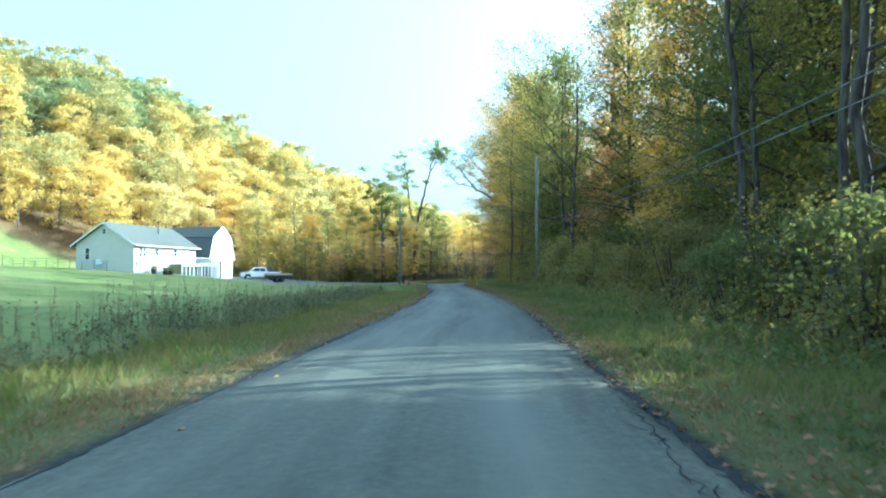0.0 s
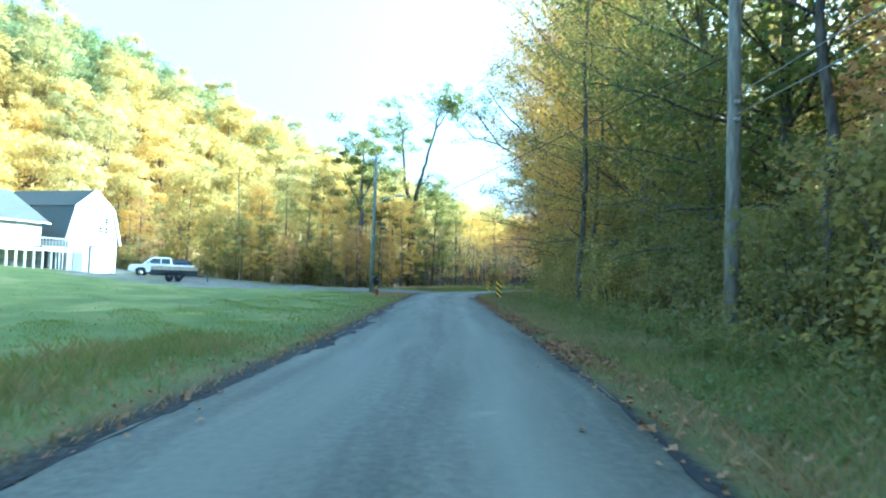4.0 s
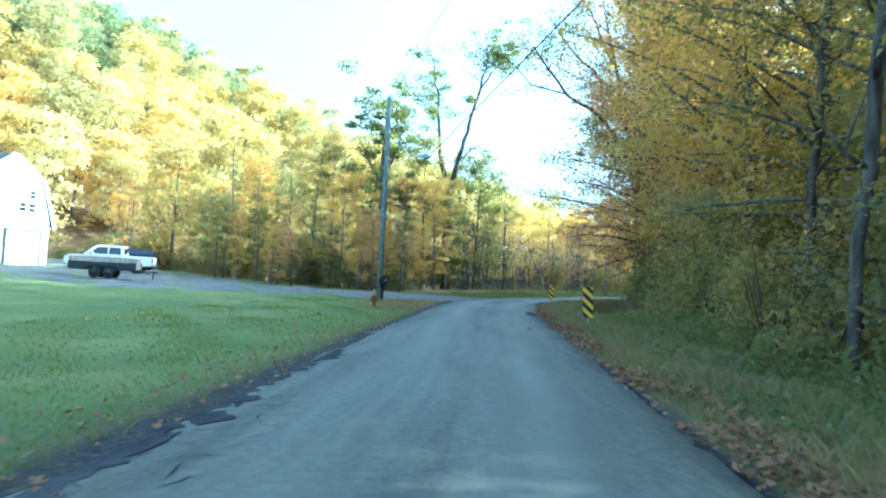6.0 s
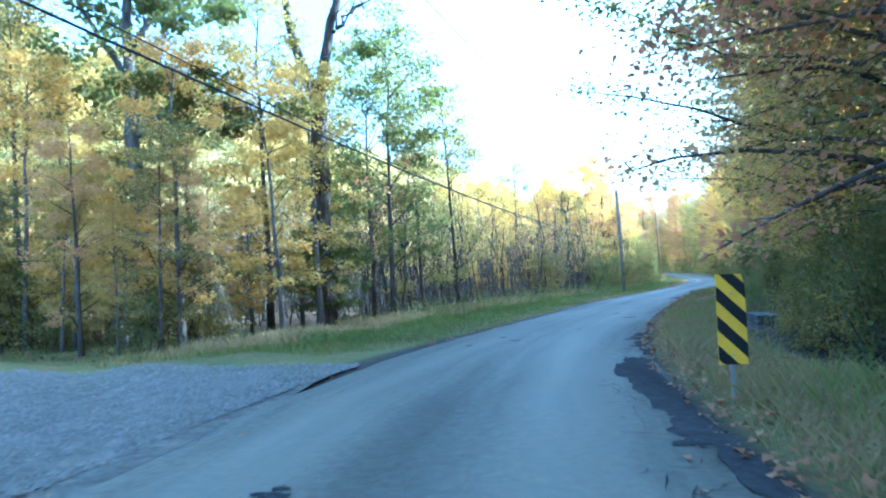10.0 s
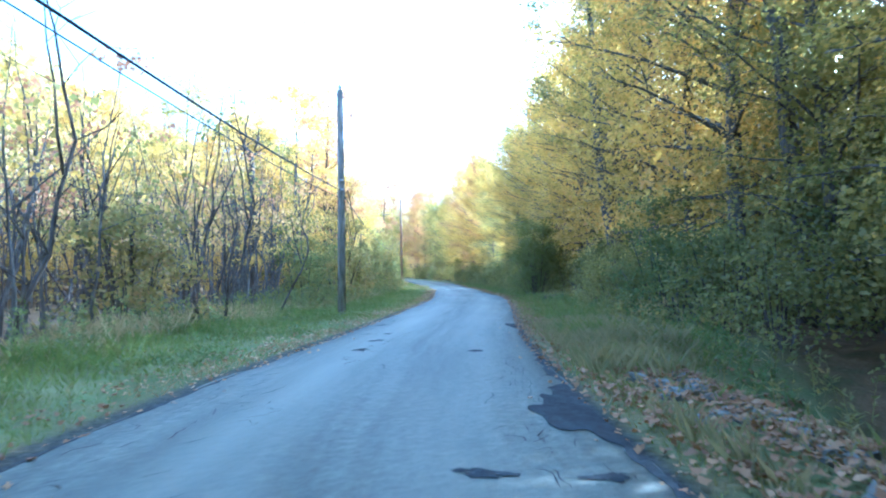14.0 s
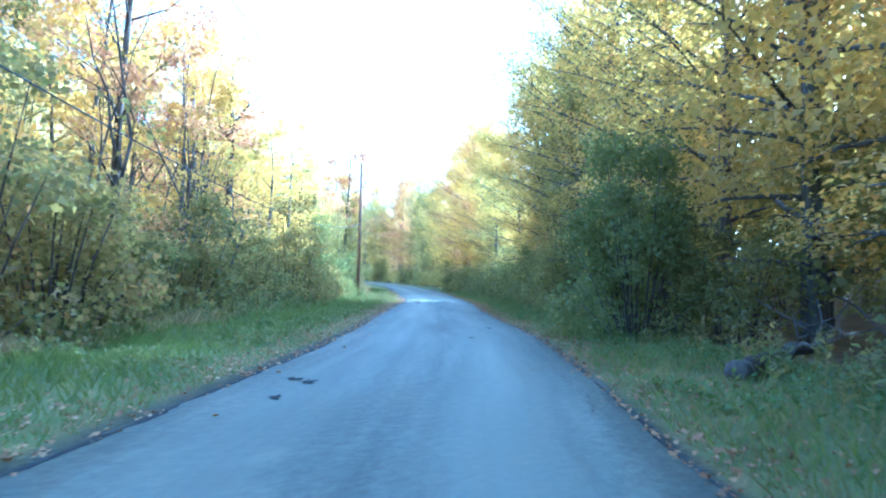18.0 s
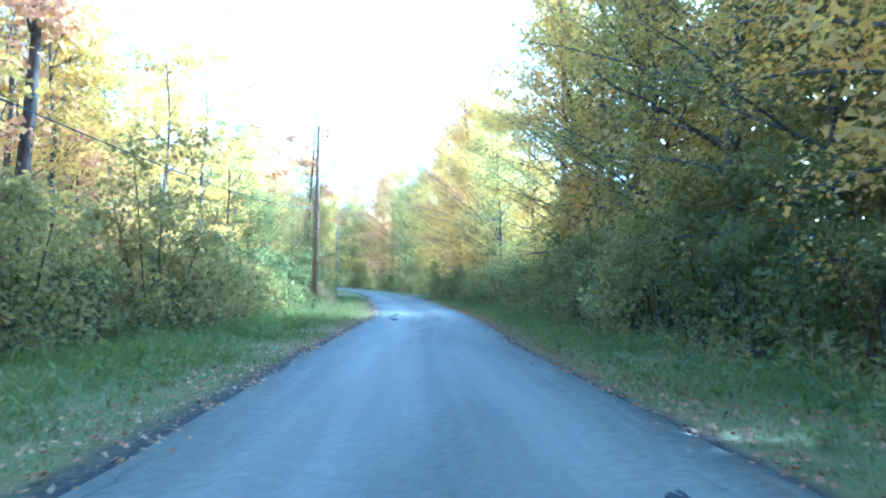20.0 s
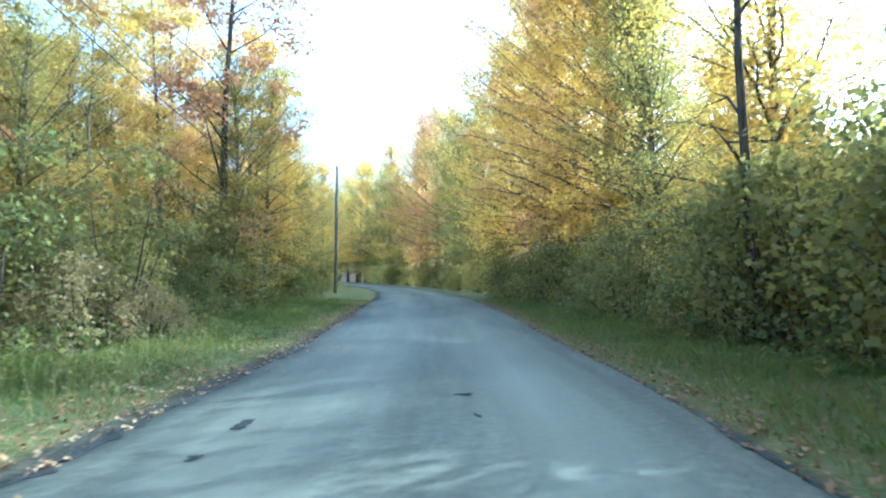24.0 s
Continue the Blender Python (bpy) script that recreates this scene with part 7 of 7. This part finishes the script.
def crazing(side, y0, y1, d0, d1, count, width, seed):
    """A field of short broken cracks beside the asphalt's edge, as one mesh."""
    rng = np.random.RandomState(seed)
    vs, fs = [], []
    for k in range(count):
        y = rng.uniform(y0, y1)
        dd = d0 + (d1 - d0) * rng.rand() ** 1.4
        ang = rng.choice([0.25, 1.25]) + rng.randn() * 0.3
        n = rng.randint(3, 7)
        o = len(vs)
        for j in range(n):
            w = width * (0.3 + rng.rand()) * (1 if 0 < j < n - 1 else 0.2)
            e = float(edge_l(y)) if side < 0 else float(edge_r(y))
            px = e - side * max(dd, 0.08)
            nx, ny = math.cos(ang), -math.sin(ang)
            for s in (-1, 1):
                vs.append((px + s * w * nx, y + s * w * ny, road_top(px, y) + 0.0045))
            ang += rng.randn() * 0.45
            stp = 0.05 + 0.07 * rng.rand()
            y += stp * math.cos(ang)
            dd -= side * stp * math.sin(ang)
        fs += [(o + 2 * j, o + 2 * j + 1, o + 2 * j + 3, o + 2 * j + 2) for j in range(n - 1)]
    ob = mesh_object("crazing", vs, fs, M_PATCH)
    ob.parent = ROADOB
    ob["label"] = "net of fine broken cracks"


crazing(-1, 52, 60, 0.1, 0.8, 70, 0.006, 1)
crazing(-1, 66, 78, 0.1, 0.9, 160, 0.006, 2)
crazing(1, 62, 80, 0.1, 0.9, 260, 0.007, 3)
crazing(1, 70, 78, 0.05, 0.6, 200, 0.009, 9)
crazing(1, 82, 98, 0.15, 1.0, 120, 0.006, 4)
crazing(1, -1, 30, 0.1, 0.5, 150, 0.006, 5)
crazing(-1, 106, 122, 0.3, 1.6, 110, 0.007, 6)
crazing(1, 112, 130, 0.2, 1.2, 110, 0.006, 7)
crazing(-1, 178, 190, 0.2, 1.0, 60, 0.006, 8)
M_WEED = leaf_mat("field_weed", [(0.0, (0.085, 0.10, 0.042)), (0.5, (0.145, 0.14, 0.065)), (1.0, (0.25, 0.20, 0.11))], glow=0.25, clump=0.8)


# ---- grass, weeds and fallen leaves ----
def blades(name, x, y, h, w, lean, material, label, seed):
    rng = np.random.RandomState(seed)
    ok = ~((y > 111) & (y < 120) & (x > edge_r(y) + 0.7) & (rng.rand(len(x)) < 0.9))
    off = np.maximum(edge_l(y) - x, x - edge_r(y))
    ok &= off > 0.08 + 0.34 * rng.rand(len(x))
    ok &= creek(x, y, x - edge_r(y)) > -0.3
    ok &= ~((x < edge_l(y)) & (off < np.interp(y, [74, 82, 90, 98], [0.0, 0.8, 1.0, 0.3]) * (0.6 + 0.6 * rng.rand(len(off)))))
    x, y, h, w = x[ok], y[ok], h[ok], w[ok]
    n = len(x)
    z = ground_z(x, y)
    g = rng.rand(n) * 6.283
    dx, dy = np.cos(g), np.sin(g)
    p = np.stack([x, y, z - 0.02], 1)
    wv = np.stack([-dy, dx, np.zeros(n)], 1) * (w * (0.6 + 0.8 * rng.rand(n)))[:, None] * 0.5
    ln = (rng.rand(n) * lean)[:, None]
    tip = p + np.stack([dx, dy, np.zeros(n)], 1) * ln * h[:, None] + np.stack([np.zeros(n), np.zeros(n), h], 1)
    mid = p * 0.5 + tip * 0.5 - np.stack([dx, dy, np.zeros(n)], 1) * ln * h[:, None] * 0.2
    co = np.stack([p - wv, p + wv, mid + wv * 0.8, tip], 1).reshape(-1, 3)
    return tagged(new(name, array_mesh(name, co, np.arange(n * 4), 4, material)), label, "grass", kind="stuff")


def band(rng, n, y0, y1, d0, d1, side, power=1.0):
    """Random places beside the road, d0 to d1 metres from its edge."""
    y = y0 + (y1 - y0) * rng.rand(n)
    d = d0 + (d1 - d0) * rng.rand(n) ** power
    x = edge_l(y) - d if side < 0 else edge_r(y) + d
    bare = np.hypot(x - 4.9, (y - 79.2) * 0.8) < 0.85      # trodden round the concrete slab
    return x[~bare], y[~bare], d[~bare]


def patchy(x, y, s=1.0):
    return 0.5 + 0.25 * np.sin(x * 1.1 * s + 2.0 * np.sin(y * 0.37 * s)) + 0.25 * np.sin(y * 0.83 * s + x * 0.6 * s)


G = np.random.RandomState(21)


def drive_mouth(x, y):
    """True on the driveway's gravel, which carries no grass."""
    return (y > 86.2) & (y < 98.2) & (x < edge_l(y) + 1)


M_LAWN = leaf_mat("lawn_blade", [(0.0, (0.108, 0.14, 0.034)), (0.6, (0.152, 0.172, 0.043)), (1.0, (0.205, 0.205, 0.066))], glow=0.4, clump=0.4)
M_STRAW = leaf_mat("straw", [(0.0, (0.13, 0.12, 0.05)), (0.35, (0.20, 0.15, 0.07)), (0.7, (0.32, 0.235, 0.125)), (1.0, (0.42, 0.33, 0.2))], glow=0.3, clump=0.9)
# right verge
x, y, d = band(G, 14000, -8, 78, -0.05, 0.8, 1, 1.0)
h = 0.06 + 0.20 * G.rand(len(x)) * patchy(x, y, 2.0)
blades("dry_grass", x, y, h, np.full(len(x), 0.013), 1.2, M_STRAW, "dry straw along the asphalt below the wood", 10)
x, y, d = band(G, 125000, -8, 120, 0.0, 4.6, 1, 1.2)
h = (0.10 + 0.34 * G.rand(len(x)) * patchy(x, y)) * (0.55 + 0.6 * step(0.2, 1.6, d))
blades("grass", x, y, h, np.full(len(x), 0.0075), 0.8, M_GRASS, "long green grass of the road verge with dry tips", 1)
x, y, d = band(G, 84000, 120, 225, 0.0, 4.2, 1, 1.2)
h = (0.10 + 0.34 * G.rand(len(x)) * patchy(x, y)) * (0.5 + 0.6 * step(0.2, 1.6, d))
blades("grass", x, y, h, np.full(len(x), 0.0085), 0.8, M_GRASS, "long green grass of the road verge", 2)
# dry tall grass by the creek and culvert
x, y, d = band(G, 76000, 46, 128, 0.4, 3.0, 1, 0.9)
h = (0.10 + 0.30 * G.rand(len(x))) * (0.4 + 0.6 * patchy(x, y, 1.7)) * (1 + 0.35 * step(118, 121, y))
blades("dry_grass", x, y, h, np.full(len(x), 0.006), 0.9, M_DRY, "pale dry grass on the creek bank", 3)
x, y, d = band(G, 22000, 80, 114, 0.25, 2.3, 1, 1.0)
h = (0.06 + 0.17 * G.rand(len(x))) * (0.4 + 0.6 * patchy(x, y, 2.3))
blades("dry_grass", x, y, h, np.full(len(x), 0.0065), 1.1, M_STRAW, "bleached straw along the creek verge", 11)
# left verge by the field
x, y, d = band(G, 32000, -8, 47, 0.5, 3.0, -1, 0.8)
h = (0.06 + 0.22 * G.rand(len(x))) * (0.45 + 0.7 * step(0.3, 2.0, d))
blades("grass", x, y, h, np.full(len(x), 0.011), 0.8, M_GRASS, "green grass strip between road and field", 4)
x, y, d = band(G, 38000, -8, 50, -0.05, 1.25, -1, 1.0)
ok = d < np.interp(y, [-8, 18, 30, 50], [1.25, 1.1, 0.5, 0.35]) * (0.5 + patchy(x, y, 0.7))
x, y = x[ok], y[ok]
h = 0.05 + 0.17 * G.rand(len(x)) * patchy(x, y, 2.0)
blades("dry_grass", x, y, h, np.full(len(x), 0.011), 1.2, M_STRAW, "straw-coloured dry grass along the asphalt", 5)
# mown lawn edge
x, y, d = band(G, 56000, 44, 87, 0.0, 7.0, -1, 1.3)
h = 0.03 + 0.06 * G.rand(len(x))
blades("lawn_grass", x, y, h, np.full(len(x), 0.011), 1.0, M_LAWN, "short mown lawn grass", 6)
# left verge past the driveway
x, y, d = band(G, 125000, 97, 225, 0.0, 5.5, -1, 1.1)
ok = ~drive_mouth(x, y)
x, y, d = x[ok], y[ok], d[ok]
h = (0.08 + 0.30 * G.rand(len(x)) * patchy(x, y)) * (0.45 + 0.8 * step(0.5, 3.0, d))
blades("grass", x, y, h, np.full(len(x), 0.009), 0.8, M_GRASS, "long green grass in front of the wood", 7)
x, y, d = band(G, 26000, 100, 165, 4.3, 8.0, -1, 1.0)
ok = ~drive_mouth(x, y)
x, y, d = x[ok], y[ok], d[ok]
h = 0.2 + 0.5 * G.rand(len(x)) * patchy(x, y, 0.8)
blades("dry_grass", x, y, h, np.full(len(x), 0.008), 0.7, M_DRY, "tall dry grass at the wood's edge", 8)
# dry grass and gravel spill beside the driveway's mouth
x, y, d = band(G, 9000, 76, 87, 0.2, 3.6, -1, 0.9)
keep = patchy(x, y, 1.2) * (1 - 0.15 * d) > 0.28 - 0.3 * step(80, 86, y)
x, y = x[keep], y[keep]
blades("dry_grass", x, y, 0.04 + 0.10 * G.rand(len(x)), np.full(len(x), 0.011), 1.3, M_STRAW, "matted dry grass at the driveway's corner", 13)
# far lawn tufts
x = -2 - 44 * G.rand(20000)
y = 97.6 + 7.5 * G.rand(20000) - 0.27 * (x + 2)
h = 0.06 + 0.26 * G.rand(20000) * patchy(x, y, 0.9)
blades("grass", x, y, h, np.full(20000, 0.016), 0.8, M_GRASS, "uncut grass along the far side of the driveway", 14)
x = -7 - 40 * G.rand(22000)
y = 20 + 66 * G.rand(22000)
blades("lawn_grass", x, y, 0.03 + 0.05 * G.rand(22000), np.full(22000, 0.02), 1.0, M_LAWN, "mown lawn grass towards the house", 9)


def weeds(name, x, y, height, material, label, seed, per=9, size=0.11):
    """Upright weeds: a stalk with small leaves along it."""
    rng = np.random.RandomState(seed)
    n = len(x)
    z = ground_z(x, y)
    base = np.stack([x, y, z], 1)
    lean = rng.randn(n, 2) * 0.09
    top = base + np.stack([lean[:, 0] * height, lean[:, 1] * height, height], 1)
    g = rng.rand(n) * 6.283
    wv = np.stack([np.cos(g), np.sin(g), np.zeros(n)], 1) * 0.007
    st = np.stack([base - wv, base + wv, top + wv * 0.5, top - wv * 0.5], 1).reshape(-1, 3)
    f = (0.15 + 0.85 * rng.rand(n, per))[:, :, None]
    p = (base[:, None, :] * (1 - f) + top[:, None, :] * f).reshape(-1, 3)
    m = len(p)
    a = rng.rand(m) * 6.283
    t = np.stack([np.cos(a), np.sin(a), 0.3 + 0.5 * rng.rand(m)], 1)
    s = np.stack([-np.sin(a), np.cos(a), rng.randn(m) * 0.3], 1)
    ln = (size * (0.5 + rng.rand(m)))[:, None]
    lf = np.stack([p, p + t * ln * 0.5 + s * ln * 0.2, p + t * ln, p + t * ln * 0.5 - s * ln * 0.2], 1).reshape(-1, 3)
    co = np.concatenate([st, lf])
    return tagged(new(name, array_mesh(name, co, np.arange(len(co)), 4, material)), label, "weeds", kind="stuff")


x, y, d = band(G, 2800, -6, 44, 2.4, 5.8, -1, 0.9)
keep = patchy(x, y, 0.9) > 0.35
x, y = x[keep], y[keep]
weeds("weeds", x, y, 0.25 + 0.5 * G.rand(len(x)), M_WEED, "dense dark field weeds along the verge", 31, 24, 0.07)
x, y, d = band(G, 420, -6, 40, 2.4, 7.5, -1, 1.0)
weeds("seed_stalks", x, y, 0.6 + 0.6 * G.rand(len(x)), M_WEED, "tall brown seed stalks standing above the weeds", 32, 26, 0.05)
x, y, d = band(G, 2600, -8, 230, 2.2, 5.2, 1, 0.8)
weeds("weeds", x, y, 0.3 + 0.6 * G.rand(len(x)), M_LEAF_SHRUB, "green weeds under the wood's edge", 33, 12, 0.11)
x, y, d = band(G, 2200, 108, 230, 3.6, 6.5, -1, 0.8)
weeds("weeds", x, y, 0.35 + 0.75 * G.rand(len(x)), M_LEAF_SHRUB, "weeds and brambles before the thicket", 34, 12, 0.11)
x, y, d = band(G, 500, 176, 200, 0.6, 3.4, -1, 0.9)
weeds("seed_stalks", x, y, 0.35 + 0.35 * G.rand(len(x)), M_DRY, "pale seed heads in the sunlit verge", 35, 8, 0.06)


# low leafy plants among the verge grass
M_COVER = leaf_mat("ground_cover", [(0.0, (0.082, 0.11, 0.036)), (0.5, (0.14, 0.155, 0.05)), (1.0, (0.235, 0.205, 0.082))], glow=0.35, clump=0.8)
C = np.random.RandomState(53)
for y0, y1, n in ((-6, 78, 5200), (120, 225, 5200)):
    x, y, d = band(C, n, y0, y1, 0.7, 4.2, 1, 0.8)
    keep = patchy(x, y, 1.4) > 0.38
    x, y, d = x[keep], y[keep], d[keep]
    weeds("ground_cover", x, y, (0.10 + 0.28 * C.rand(len(x))) * (0.6 + 0.7 * step(1.0, 3.0, d)), M_COVER, "low broad-leaved plants in the verge grass", 54, 11, 0.085)
x, y, d = band(C, 5200, 100, 225, 0.9, 5.0, -1, 0.9)
keep = patchy(x, y, 1.4) > 0.4
x, y = x[keep], y[keep]
weeds("ground_cover", x, y, 0.08 + 0.26 * C.rand(len(x)), M_COVER, "low broad-leaved plants in the verge grass", 55, 10, 0.085)
x, y, d = band(C, 1500, 20, 72, 2.4, 4.6, 1, 0.9)
weeds("nettles", x, y, 0.35 + 0.45 * C.rand(len(x)), M_LEAF_GREEN, "upright green nettles at the foot of the wood", 56, 16, 0.12)


def litter(name, x, y, size, label, seed, lift=0.012, on_road=False):
    rng = np.random.RandomState(seed)
    n = len(x)
    if on_road:
        z = np.array([road_top(a, b2) for a, b2 in zip(x, y)])
    else:
        z = ground_z(x, y)
    p = np.stack([x, y, z + lift + 0.02 * rng.rand(n)], 1)
    nrm = np.stack([rng.randn(n) * 0.35, rng.randn(n) * 0.35, np.ones(n)], 1)
    nrm /= np.linalg.norm(nrm, axis=1)[:, None]
    a = rng.rand(n) * 6.283
    t = np.cross(nrm, np.stack([np.cos(a), np.sin(a), np.zeros(n)], 1))
    s = np.cross(nrm, t)
    ln = (size * (0.5 + rng.rand(n)))[:, None]
    up = nrm * ln * 0.22
    co = np.stack([p, p + t * ln * 0.35 + s * ln * 0.36 + up, p + t * ln * 0.7 + s * ln * 0.16, p + t * ln + up * 0.5, p + t * ln * 0.65 - s * ln * 0.2, p + t * ln * 0.35 - s * ln * 0.36 + up], 1).reshape(-1, 3)
    return tagged(new(name, array_mesh(name, co, np.arange(len(co)), 6, M_LITTER)), label, "fallen leaves", kind="stuff")


x, y, d = band(G, 9000, -6, 215, -0.1, 2.2, 1, 1.8)
litter("fallen_leaves", x, y, 0.085, "dry brown leaves along the road edge", 41, 0.05)
x, y, d = band(G, 4200, 44, 84, -0.12, 0.7, 1, 1.0)
keep = patchy(x, y, 1.6) > 0.4
litter("fallen_leaves", x[keep], y[keep], 0.10, "drift of tan and brown leaves along the broken asphalt edge", 52, 0.07)
x, y, d = band(G, 4800, 110.5, 120.5, 0.3, 4.2, 1, 1.0)
litter("fallen_leaves", x, y, 0.09, "dry grey and brown leaves over the stone bank", 47, 0.06)
x, y, d = band(G, 5200, 76, 132, 0.0, 4.0, 1, 1.0)
litter("fallen_leaves", x, y, 0.09, "dry brown leaves over the creek bank", 42, 0.05)
x, y, d = band(G, 4600, -6, 215, -0.1, 1.3, -1, 1.4)
ok = ~drive_mouth(x, y)
x, y = x[ok], y[ok]
litter("fallen_leaves", x, y, 0.08, "dry brown leaves along the road edge", 43, 0.03)
x = -3 - 14 * G.rand(60)
y = 55 + 31 * G.rand(60)
litter("fallen_leaves", x, y, 0.09, "scattered fallen leaves on the lawn", 44, 0.05)
y = -4 + 215 * G.rand(420)
f = G.rand(420)
f = np.where(f < 0.5, f * f * 0.6, 1 - (1 - f) ** 2 * 0.6)
x = edge_l(y) + (edge_r(y) - edge_l(y)) * f
litter("fallen_leaves", x, y, 0.075, "few fallen leaves on the asphalt", 45, 0.006, True)
x, y, d = band(G, 900, 78, 87, 0.2, 4.0, -1, 1.0)
litter("fallen_leaves", x, y, 0.075, "dry leaves at the driveway's corner", 49, 0.03)
x = -14 * G.rand(700) - 2
y = 98.5 + 5 * G.rand(700) - 0.25 * (x + 2)
litter("fallen_leaves", x, y, 0.12, "brown leaves at the far side of the driveway", 46, 0.04)

# straw and drifts of leaves along the wooded stretch
W = np.random.RandomState(77)
for side, count in ((1, 9000), (-1, 8000)):
    x, y, d = band(W, count, 121, 222, -0.05, 0.9, side, 1.1)
    h = 0.05 + 0.14 * W.rand(len(x)) * patchy(x, y, 2.0)
    blades("dry_grass", x, y, h, np.full(len(x), 0.011), 1.2, M_STRAW, "dry straw along the asphalt in the woods", 12 + side)
    x, y, d = band(W, 5000, 121, 222, -0.15, 2.6 if side > 0 else 1.5, side, 1.3)
    keep = patchy(x, y, 1.3) > 0.3
    litter("fallen_leaves", x[keep], y[keep], 0.065, "drifts of brown fallen leaves along the road", 48 + side, 0.06)


# ---- gravel stones of the driveway ----
def pebbles(n, seed):
    rng = np.random.RandomState(seed)
    x = -0.8 - 22 * rng.rand(n) ** 1.6
    y = 86.6 + 11.2 * rng.rand(n)
    ok = (y < 97.3 - 0.24 * np.minimum(x + 5, 0)) & (y > 88.0 + 0.15 * (x + 1.6)) & (x < edge_l(y) - 0.1)
    ok &= y < 95.5 - 0.36 * (x + 1.0)
    x, y = x[ok], y[ok]
    n = len(x)
    s = 0.02 + 0.05 * rng.rand(n) ** 2.5
    p = np.stack([x, y, ground_z(x, y) + 0.052], 1)
    base = np.array([[1, 0, 0], [-0.4, 0.9, 0], [-0.6, -0.8, 0], [0.1, 0.05, 0.75]])
    a = rng.rand(n) * 6.283
    co = base[None] * (0.7 + 0.6 * rng.rand(n, 4, 1)) * s[:, None, None]
    rx = co[:, :, 0] * np.cos(a)[:, None] - co[:, :, 1] * np.sin(a)[:, None]
    ry = co[:, :, 0] * np.sin(a)[:, None] + co[:, :, 1] * np.cos(a)[:, None]
    co = np.stack([rx, ry, co[:, :, 2]], 2) + p[:, None, :]
    i = (np.arange(n) * 4)[:, None]
    loops = (i + np.array([[0, 1, 3, 1, 2, 3, 2, 0, 3]])).reshape(-1)
    return tagged(new("gravel_stones", array_mesh("gravel_stones", co.reshape(-1, 3), loops, 3, M_PEBBLE)), "loose grey gravel on the driveway", "gravel", kind="stuff")


M_PEBBLE = leaf_mat("gravel_stone", [(0.0, (0.09, 0.086, 0.072)), (0.5, (0.15, 0.143, 0.118)), (1.0, (0.235, 0.222, 0.185))], glow=0.0, clump=2.0)
pebbles(34000, 61)
